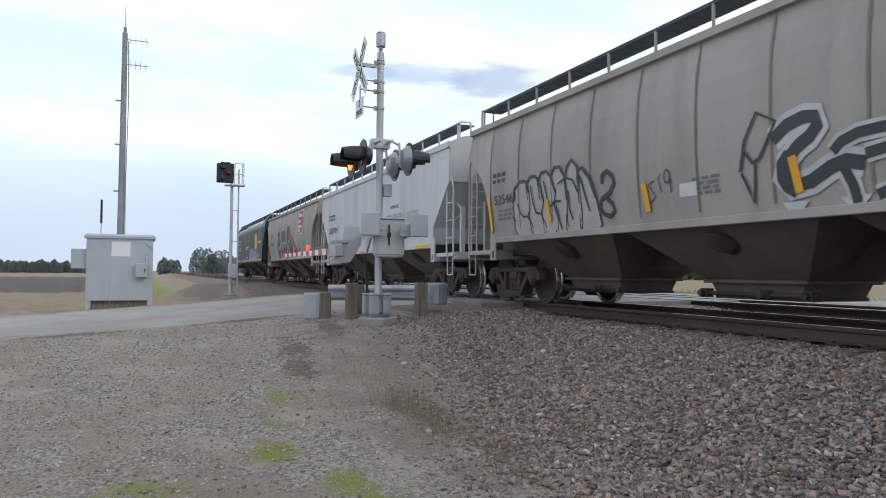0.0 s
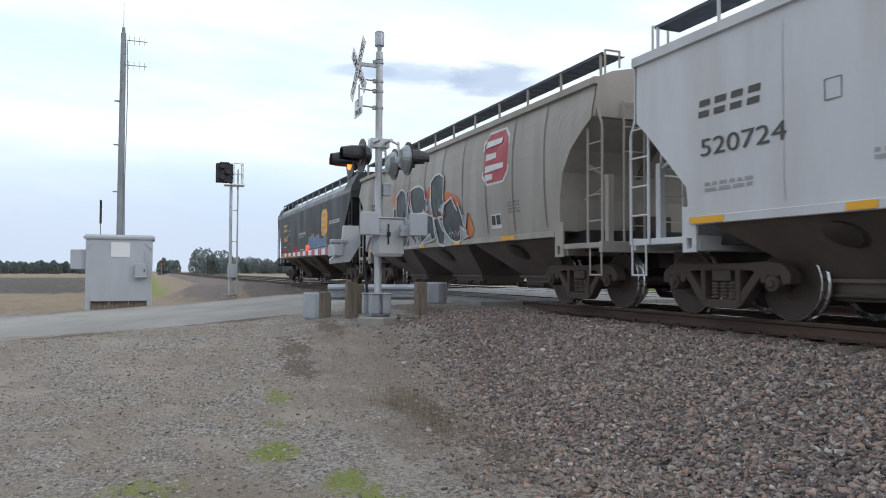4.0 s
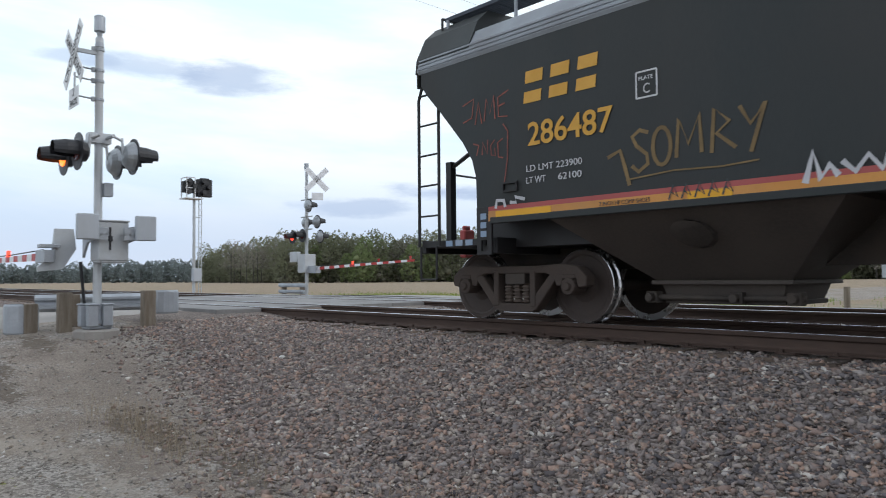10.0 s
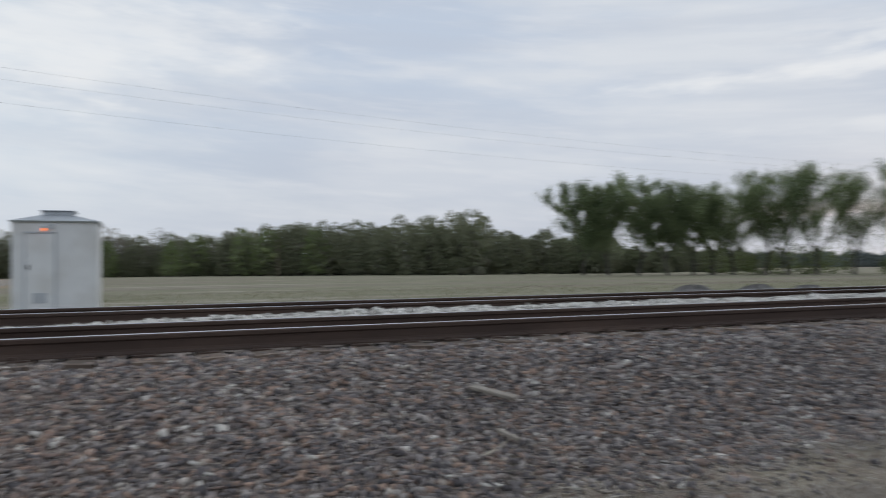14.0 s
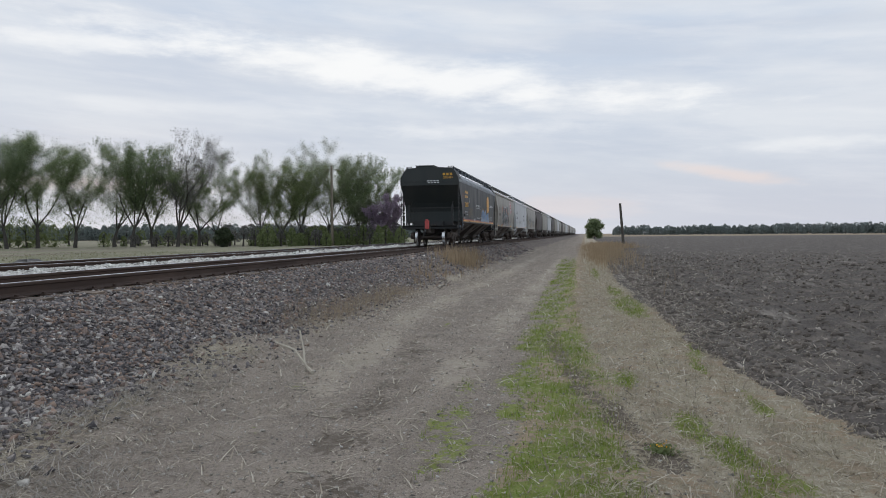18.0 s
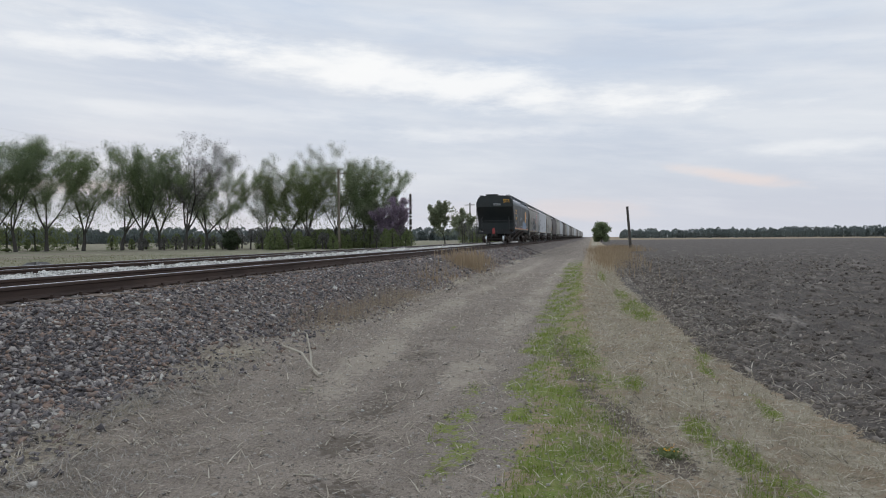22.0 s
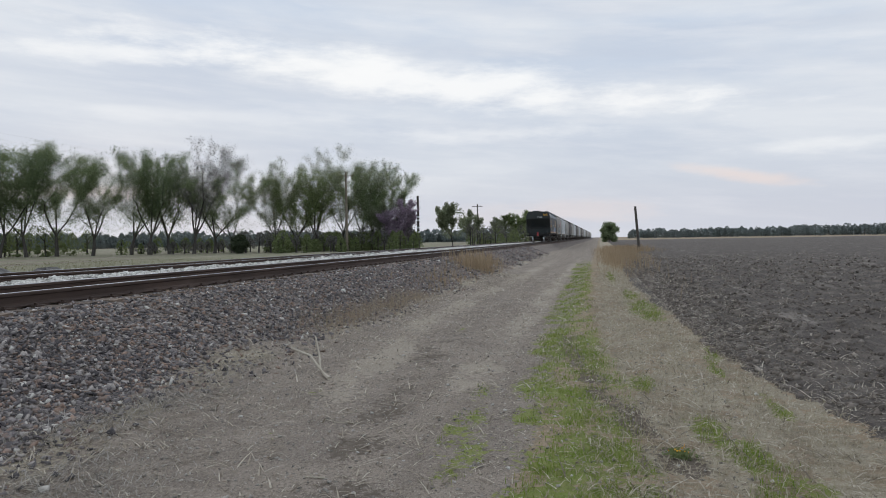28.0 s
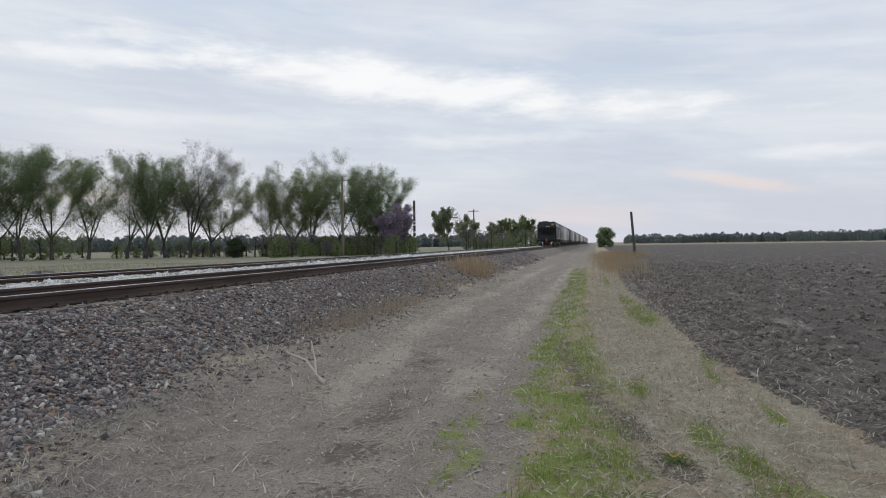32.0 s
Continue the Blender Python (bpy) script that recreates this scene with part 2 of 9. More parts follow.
# ---- mesh helpers ----
class Mesh:
    """Collects vertices and faces of one part."""

    def __init__(self):
        self.v, self.f = [], []

    def add(self, verts, faces):
        k = len(self.v)
        self.v += [tuple(q) for q in verts]
        self.f += [tuple(i + k for i in q) for q in faces]
        return self

    def box(self, c, s, m=None):
        x, y, z = (q / 2 for q in s)
        vs = [Vector((a * x, b * y, d * z)) for a in (-1, 1) for b in (-1, 1) for d in (-1, 1)]
        if m is not None:
            vs = [m.to_3x3() @ q for q in vs]
        vs = [q + Vector(c) for q in vs]
        return self.add(vs, [(0, 1, 3, 2), (4, 6, 7, 5), (0, 4, 5, 1), (2, 3, 7, 6), (0, 2, 6, 4), (1, 5, 7, 3)])

    def tube(self, p0, p1, r0, r1=None, n=10, cap=True):
        r1 = r0 if r1 is None else r1
        p0, p1 = Vector(p0), Vector(p1)
        q = (p1 - p0).to_track_quat("Z", "Y").to_matrix()
        vs = []
        for p, r in ((p0, r0), (p1, r1)):
            vs += [p + q @ Vector((r * math.cos(2 * math.pi * k / n), r * math.sin(2 * math.pi * k / n), 0)) for k in range(n)]
        fs = [(k, (k + 1) % n, n + (k + 1) % n, n + k) for k in range(n)]
        if cap:
            fs += [tuple(range(n))[::-1], tuple(range(n, 2 * n))]
        return self.add(vs, fs)

    def path(self, pts, r, n=6):
        for a, b in zip(pts, pts[1:]):
            self.tube(a, b, r, r, n)
        return self

    def prism(self, poly, y0, y1, axis="y"):
        """A flat outline (u, w), made thick along an axis."""
        def put(u, w, d):
            return {"y": (u, d, w), "x": (d, u, w), "z": (u, w, d)}[axis]
        n = len(poly)
        vs = [put(u, w, y0) for u, w in poly] + [put(u, w, y1) for u, w in poly]
        fs = [tuple(range(n)), tuple(range(2 * n - 1, n - 1, -1))] + [(k, n + k, n + (k + 1) % n, (k + 1) % n) for k in range(n)]
        return self.add(vs, fs)

    def loft(self, rings, closed=True, caps=True):
        n = len(rings[0])
        vs = [q for r in rings for q in r]
        fs = []
        for k in range(len(rings) - 1):
            for i in range(n if closed else n - 1):
                j = (i + 1) % n
                fs.append((k * n + i, k * n + j, (k + 1) * n + j, (k + 1) * n + i))
        if caps and closed:
            fs += [tuple(range(n))[::-1], tuple(range((len(rings) - 1) * n, len(rings) * n))]
        return self.add(vs, fs)

    def data(self, name, mat=None, bevel=0.0, smooth=False):
        me = bpy.data.meshes.new(name)
        me.from_pydata(self.v, [], self.f)
        bm = bmesh.new()
        bm.from_mesh(me)
        bmesh.ops.recalc_face_normals(bm, faces=bm.faces)
        if bevel:
            es = [e for e in bm.edges if len(e.link_faces) == 2 and e.calc_face_angle(0) > 0.5]
            bmesh.ops.bevel(bm, geom=es, offset=bevel, segments=1, affect="EDGES", clamp_overlap=True)
        bm.to_mesh(me)
        bm.free()
        if mat:
            me.materials.append(mat)
        if smooth:
            me.polygons.foreach_set("use_smooth", [True] * len(me.polygons))
        return me


def part(name, mesh, mat, parent=None, label="", bevel=0.0, smooth=False, m=None):
    """One mesh object, under a thing or a part."""
    me = mesh if isinstance(mesh, bpy.types.Mesh) else mesh.data(name, mat, bevel, smooth)
    ob = new(name, me)
    if parent:
        ob.parent = parent
    if m is not None:
        ob.matrix_basis = m
    if label:
        tagged(ob, label)
    return ob


def thing(name, label, category, m=None, group="", kind=""):
    ob = new(name)
    if m is not None:
        ob.matrix_basis = m
    return tagged(ob, label, category, group, kind)


def raw_mesh(name, verts, faces, mat, smooth=False):
    """A large mesh from arrays."""
    me = bpy.data.meshes.new(name)
    verts, faces = np.asarray(verts, dtype=np.float32), np.asarray(faces, dtype=np.int32)
    me.vertices.add(len(verts))
    me.vertices.foreach_set("co", verts.ravel())
    k = faces.shape[1]
    me.loops.add(faces.size)
    me.loops.foreach_set("vertex_index", faces.ravel())
    me.polygons.add(len(faces))
    me.polygons.foreach_set("loop_start", np.arange(0, faces.size, k, dtype=np.int32))
    me.polygons.foreach_set("loop_total", np.full(len(faces), k, dtype=np.int32))
    if smooth:
        me.polygons.foreach_set("use_smooth", np.ones(len(faces), dtype=bool))
    me.update(calc_edges=True)
    me.materials.append(mat)
    return me


def dirv(az, el=0.0):
    a, e = radians(az), radians(el)
    return Vector((-math.sin(a) * math.cos(e), math.cos(a) * math.cos(e), math.sin(e)))


MAT = {}


def mats():
    g = MAT
    g["galv"] = material("galvanised", (0.46, 0.49, 0.52), (0.33, 0.35, 0.38), 0.5, 0.55, 35, 2.5, 0.6, 0.1)
    g["mast_grey"] = material("dull_mast_steel", (0.30, 0.32, 0.34), (0.22, 0.235, 0.25), 0.6, 0.3, 35, 2.5, 0.6, 0.1)
    g["alu"] = material("aluminium_paint", (0.55, 0.58, 0.60), (0.44, 0.46, 0.48), 0.45, 0.35, 40, 3, 0.5, 0.05, dirt=(0.30, 0.27, 0.23), dirt_amount=0.35)
    g["cabinet"] = material("cabinet_paint", (0.47, 0.50, 0.54), (0.41, 0.44, 0.47), 0.5, 0.2, 30, 2, 0.5, 0.05, dirt=(0.28, 0.26, 0.23), dirt_amount=0.25, dirt_scale=1.5, stretch=(1, 1, 0.35))
    g["white"] = material("white_paint", (0.74, 0.75, 0.76), (0.62, 0.63, 0.64), 0.5, 0, 30, 2, 0.4, 0.05, dirt=(0.4, 0.37, 0.33), dirt_amount=0.3)
    g["blackp"] = material("black_paint", (0.012, 0.013, 0.016), (0.03, 0.03, 0.034), 0.45, 0, 40, 4, 0.5, 0.05)
    g["black_txt"] = material("black_lettering", (0.02, 0.02, 0.022), (0.04, 0.04, 0.04), 0.6, 0, 40, 4, 0.5, 0)
    g["red"] = material("red_reflective", (0.50, 0.03, 0.025), (0.38, 0.03, 0.03), 0.45, 0, 30, 5, 0.5, 0)
    g["redlamp"] = material("lit_red_lens", (0.6, 0.04, 0.02), None, 0.3, 0, 30, 5, 0.2, 0, emit=(1.0, 0.07, 0.04), emit_strength=1.6)
    g["amberlamp"] = material("lit_orange_lens", (0.6, 0.15, 0.02), None, 0.3, 0, 30, 5, 0.2, 0, emit=(1.0, 0.20, 0.03), emit_strength=2.2)
    g["lens"] = material("dark_red_lens", (0.09, 0.015, 0.015), None, 0.15, 0, 30, 5, 0.3, 0)
    g["lensback"] = material("lamp_back_metal", (0.40, 0.42, 0.44), (0.25, 0.27, 0.28), 0.35, 0.6, 20, 3, 0.5, 0.04)
    g["post_wood"] = material("weathered_post_wood", (0.27, 0.23, 0.18), (0.15, 0.12, 0.09), 0.9, 0, 25, 3, 0.8, 0.5, stretch=(6, 6, 0.7), rand=0.15)
    g["pole_wood"] = material("utility_pole_wood", (0.11, 0.095, 0.08), (0.055, 0.048, 0.042), 0.9, 0, 25, 3, 0.8, 0.5, stretch=(6, 6, 0.5))
    g["tie"] = material("creosoted_tie", (0.15, 0.11, 0.085), (0.06, 0.05, 0.045), 0.95, 0, 20, 4, 0.8, 0.6, stretch=(1, 0.3, 1), dirt=(0.30, 0.22, 0.16), dirt_amount=0.6, dirt_scale=3, rand=0.35)
    g["tie_pale"] = material("bleached_board", (0.34, 0.31, 0.27), (0.22, 0.19, 0.16), 0.9, 0, 25, 3, 0.8, 0.4, stretch=(6, 0.7, 6))
    g["rail"] = material("rusty_rail", (0.095, 0.060, 0.045), (0.05, 0.035, 0.03), 0.85, 0.15, 30, 3, 0.7, 0.2, stretch=(0.2, 1, 1))
    g["railtop"] = material("polished_rail_head", (0.62, 0.63, 0.65), (0.45, 0.45, 0.46), 0.22, 0.95, 60, 5, 0.4, 0.02, stretch=(0.05, 1, 1))
    g["asphalt"] = material("grey_chip_seal", (0.33, 0.315, 0.295), (0.24, 0.228, 0.212), 0.95, 0, 45, 0.8, 0.8, 0.5, dirt=(0.40, 0.37, 0.33), dirt_amount=0.5, dirt_scale=0.5)
    g["panel"] = material("crossing_panel", (0.27, 0.265, 0.26), (0.17, 0.165, 0.16), 0.9, 0, 30, 2, 0.7, 0.3, rand=0.12)
    g["concrete"] = material("footing_concrete", (0.36, 0.34, 0.31), (0.25, 0.23, 0.21), 0.95, 0, 30, 3, 0.7, 0.4)
    g["wire"] = material("wire", (0.22, 0.23, 0.25), None, 0.6, 0.3, 30, 3, 0.3, 0)
    g["porcelain"] = material("insulator_glaze", (0.25, 0.24, 0.24), None, 0.3, 0, 30, 3, 0.3, 0)
    g["signwhite"] = material("sign_sheeting", (0.78, 0.79, 0.80), (0.68, 0.69, 0.70), 0.45, 0, 30, 3, 0.4, 0)


mats()


# ---- ground ----
def smooth(a, b, x):
    t = np.clip((x - a) / (b - a), 0, 1)
    return t * t * (3 - 2 * t)


def wave(x, y, s, seed):
    """Cheap smooth noise in -1..1 from a sum of waves."""
    r = np.random.RandomState(seed)
    v = 0
    for k in range(7):
        a, p, q = r.uniform(0, 6.28), r.uniform(0, 6.28), r.uniform(0.6, 1.7) / s
        v = v + np.sin((x * np.cos(a) + y * np.sin(a)) * q * 6.28 + p)
    return v / 4.0


def road_z(y):
    return np.interp(y, [-60, -12, -3, 1, 4, 6.3, 14.5, 18, 30, 60], [-0.1, 0.15, 0.38, 0.62, 0.88, 0.985, 0.985, 0.9, 0.35, 0.2])


def bed_z(y):
    """Cross profile of the ballast bed."""
    return np.interp(y, [3.9, 6.35, 6.9, 9.3, 10.3, 11.3, 13.7, 14.3, 16.6], [-0.02, 0.74, 0.80, 0.80, 0.74, 0.80, 0.80, 0.74, 0.25])


def ground_z(x, y):
    x, y = np.asarray(x, float), np.asarray(y, float)
    base = np.interp(y, [-400, -6, -2.2, -1.2, 0.5, 3.9, 5, 16, 20, 60, 140, 400], [-0.25, -0.22, -0.16, -0.02, 0.0, 0.0, 0.1, 0.28, 0.25, 0.2, 0.25, 0.1])
    toe = 0.25 * wave(x, y * 0, 9.0, 3) - 0.5 * smooth(-2, -9, x) + 0.75 * smooth(0, 7, x)
    z = np.maximum(base, np.where(y < 8, bed_z(y - toe * smooth(7, 4, y)), bed_z(y)))
    u = np.clip((y - 9.25) / (11.62 - 9.25), 0, 1)
    z = z + 0.17 * np.sin(np.pi * u) ** 0.8 * smooth(-4, 3, x) * smooth(260, 160, x)
    # the apron round the crossing
    d = np.maximum(np.abs(x + 19.2) - 4.9, 0)
    k = 1 - smooth(0.0, 9.0, d)
    z = np.maximum(z, base + (road_z(y) - 0.06 - base) * k)
    inner = 1 - smooth(0.0, 1.2, d)
    z = z * (1 - inner) + (road_z(y) - 0.05) * inner
    # rubble bank beside the western signal, and low heaps beyond the tracks to the east
    z = z + 0.9 * np.exp(-(((x + 46) / 3.6) ** 2 + ((y - 3.0) / 1.6) ** 2)) + 0.5 * np.exp(-(((x + 41.5) / 2.0) ** 2 + ((y - 5.2) / 1.2) ** 2))
    return z + np.where(np.abs(y) < 30, 0.018 * wave(x, y, 1.7, 5) * (1 - inner) * np.where((y > 6.2) & (y < 14.3), 0.2, 1), 0)


def ground_relief(x, y):
    """Clods and ruts."""
    plough = smooth(-1.9, -2.8, y + 0.25 * wave(x, y, 5, 8))
    z = plough * (0.035 * wave(x, y, 0.55, 11) + 0.07 * wave(x * 0.22, y + 0.12 * x, 1.1, 12) + 0.02 * wave(x, y, 0.23, 13))
    road = np.exp(-((y - 1.15) / 0.35) ** 2) + np.exp(-((y - 2.55) / 0.35) ** 2)
    z = z - 0.03 * road * smooth(-3, 3, x)
    return z + 0.008 * wave(x, y, 0.35, 14)


def axis_steps(lo, hi, step, far, grow=1.14):
    a = list(np.arange(lo, hi, step))
    s, v, up = step, a[-1], []
    while v < far:
        s *= grow
        v += s
        up.append(v)
    s, v, dn = step, a[0], []
    while v > -far:
        s *= grow
        v -= s
        dn.append(v)
    return np.array(dn[::-1] + a + up)


def ground_material():
    mt = bpy.data.materials.new("ground_cover")
    mt.use_nodes = True
    N, L = mt.node_tree.nodes, mt.node_tree.links
    p = N["Principled BSDF"]
    p.inputs["Roughness"].default_value = 0.97
    p.inputs["Specular IOR Level"].default_value = 0.2
    tc = N.new("ShaderNodeTexCoord")

    def nz(scale, detail=5, rough=0.55):
        n = N.new("ShaderNodeTexNoise")
        n.inputs["Scale"].default_value, n.inputs["Detail"].default_value, n.inputs["Roughness"].default_value = scale, detail, rough
        L.new(tc.outputs["Object"], n.inputs[0])
        return n.outputs[0]

    def rng(v, lo, hi, a=0.0, b=1.0):
        n = N.new("ShaderNodeMapRange")
        n.interpolation_type = "SMOOTHSTEP"
        L.new(v, n.inputs[0])
        for k, q in zip((1, 2, 3, 4), (lo, hi, a, b)):
            n.inputs[k].default_value = q
        return n.outputs[0]

    def mth(op, a, b):
        n = N.new("ShaderNodeMath")
        n.operation = op
        for k, v in enumerate((a, b)):
            if isinstance(v, (int, float)):
                n.inputs[k].default_value = v
            else:
                L.new(v, n.inputs[k])
        return n.outputs[0]

    def mx(fac, a, b, kind="MIX"):
        n = N.new("ShaderNodeMix")
        n.data_type, n.blend_type = "RGBA", kind
        for sock, v in ((n.inputs[0], fac), (n.inputs[6], a), (n.inputs[7], b)):
            if isinstance(v, (int, float)):
                sock.default_value = v
            elif isinstance(v, tuple):
                sock.default_value = (*v, 1)
            else:
                L.new(v, sock)
        return n.outputs[2]

    def attr(name):
        a = N.new("ShaderNodeAttribute")
        a.attribute_name = name
        s = N.new("ShaderNodeSeparateColor")
        L.new(a.outputs["Color"], s.inputs[0])
        return s.outputs

    crumb = nz(38, 6, 0.75)
    grain, mid, big = nz(90, 4, 0.7), nz(14, 5, 0.6), nz(1.6, 5)
    vor = N.new("ShaderNodeTexVoronoi")
    vor.inputs["Scale"].default_value = 42
    L.new(tc.outputs["Object"], vor.inputs[0])
    peb = N.new("ShaderNodeSeparateColor")
    L.new(vor.outputs["Color"], peb.inputs[0])
    edge = rng(mth("ADD", mid, mth("MULTIPLY", mth("SUBTRACT", big, 0.5), 0.8)), 0.2, 0.8, -0.40, 0.40)

    def streak(sx, sy):
        mp = N.new("ShaderNodeMapping")
        mp.inputs["Scale"].default_value = (sx, sy, 1)
        mp.inputs["Rotation"].default_value = (0, 0, radians(7))
        L.new(tc.outputs["Object"], mp.inputs[0])
        n = N.new("ShaderNodeTexNoise")
        n.inputs["Scale"].default_value, n.inputs["Detail"].default_value, n.inputs["Roughness"].default_value = 1.0, 8, 0.7
        L.new(mp.outputs[0], n.inputs[0])
        return n.outputs[0]

    def mask(w):
        return rng(mth("ADD", w, edge), 0.42, 0.58)

    stub = mx(rng(nz(0.5), 0.4, 0.62), (0.385, 0.30, 0.215), (0.315, 0.25, 0.18))
    stub = mx(rng(mid, 0.4, 0.7), stub, (0.20, 0.165, 0.11))
    pasture = mx(rng(nz(0.25), 0.35, 0.65), (0.25, 0.235, 0.165), (0.175, 0.178, 0.11))
    pasture = mx(rng(mid, 0.4, 0.7, 0, 0.7), pasture, (0.33, 0.30, 0.22))
    pasture = mx(rng(streak(0.012, 0.11), 0.50, 0.60, 0, 0.7), pasture, (0.24, 0.20, 0.165))
    pasture = mx(rng(streak(0.02, 0.2), 0.56, 0.66, 0, 0.8), pasture, (0.42, 0.385, 0.32))
    plough = mx(rng(mid, 0.3, 0.7), (0.090, 0.079, 0.072), (0.142, 0.124, 0.112))
    plough = mx(rng(big, 0.45, 0.7, 0, 0.8), plough, (0.200, 0.172, 0.150))
    plough = mx(rng(streak(0.22, 1.1), 0.55, 0.70, 0, 0.75), plough, (0.34, 0.305, 0.27))
    plough = mx(rng(crumb, 0.54, 0.66, 0, 0.7), plough, (0.06, 0.05, 0.043))
    dirt = mx(rng(big, 0.35, 0.65), (0.335, 0.283, 0.236), (0.252, 0.212, 0.180))
    dirt = mx(rng(streak(0.25, 1.6), 0.45, 0.65, 0, 0.5), dirt, (0.20, 0.165, 0.135))
    dirt = mx(rng(crumb, 0.50, 0.62, 0, 0.85), dirt, (0.125, 0.102, 0.084))
    dirt = mx(rng(grain, 0.54, 0.64, 0, 0.85), dirt, (0.50, 0.45, 0.39))
    gravel = mx(rng(peb.outputs[0], 0.0, 1.0), (0.185, 0.166, 0.146), (0.435, 0.40, 0.36))
    gravel = mx(rng(nz(0.45, 6), 0.42, 0.66, 0, 0.75), gravel, (0.235, 0.190, 0.150))
    gravel = mx(rng(big, 0.4, 0.7, 0, 0.7), gravel, (0.30, 0.245, 0.19))
    gravel = mx(rng(nz(0.9, 6), 0.52, 0.68, 0, 0.6), gravel, (0.43, 0.385, 0.33))
    ball = mx(rng(peb.outputs[1], 0, 1), (0.12, 0.10, 0.09), (0.30, 0.255, 0.225))
    grass = mx(rng(mid, 0.35, 0.7), (0.17, 0.245, 0.042), (0.28, 0.295, 0.105))
    grass = mx(rng(crumb, 0.52, 0.66, 0, 0.7), grass, (0.11, 0.115, 0.05))
    grass = mx(rng(grain, 0.4, 0.75, 0, 0.6), grass, (0.27, 0.23, 0.14))
    dead = mx(rng(mid, 0.3, 0.7), (0.46, 0.41, 0.315), (0.335, 0.29, 0.218))
    dead = mx(rng(grain, 0.45, 0.75, 0, 0.8), dead, (0.58, 0.52, 0.43))
    dead = mx(rng(crumb, 0.52, 0.66, 0, 0.75), dead, (0.20, 0.165, 0.125))
    dead = mx(rng(streak(0.8, 3.0), 0.46, 0.66, 0, 0.8), dead, (0.265, 0.225, 0.17))
    soil = mx(rng(mid, 0.3, 0.7), (0.195, 0.162, 0.132), (0.150, 0.124, 0.101))
    worn = mx(rng(grain, 0.35, 0.7), (0.43, 0.375, 0.31), (0.34, 0.29, 0.235))
    worn = mx(rng(crumb, 0.54, 0.66, 0, 0.6), worn, (0.22, 0.18, 0.145))
    a, b, c = attr("cover_a"), attr("cover_b"), attr("cover_c")
    col = stub
    for w, s in ((c[0], pasture), (b[2], plough), (a[1], gravel), (a[2], dirt), (c[2], worn), (b[1], dead), (a[0], ball), (b[0], grass), (c[1], soil)):
        col = mx(mask(w), col, s)
    L.new(col, p.inputs["Base Color"])
    bp = N.new("ShaderNodeBump")
    bp.inputs["Strength"].default_value, bp.inputs["Distance"].default_value = 0.8, 0.04
    L.new(mth("ADD", mth("MULTIPLY", grain, 0.5), mth("ADD", mid, mth("MULTIPLY", vor.outputs["Distance"], 0.5))), bp.inputs["Height"])
    L.new(bp.outputs[0], p.inputs["Normal"])
    return mt


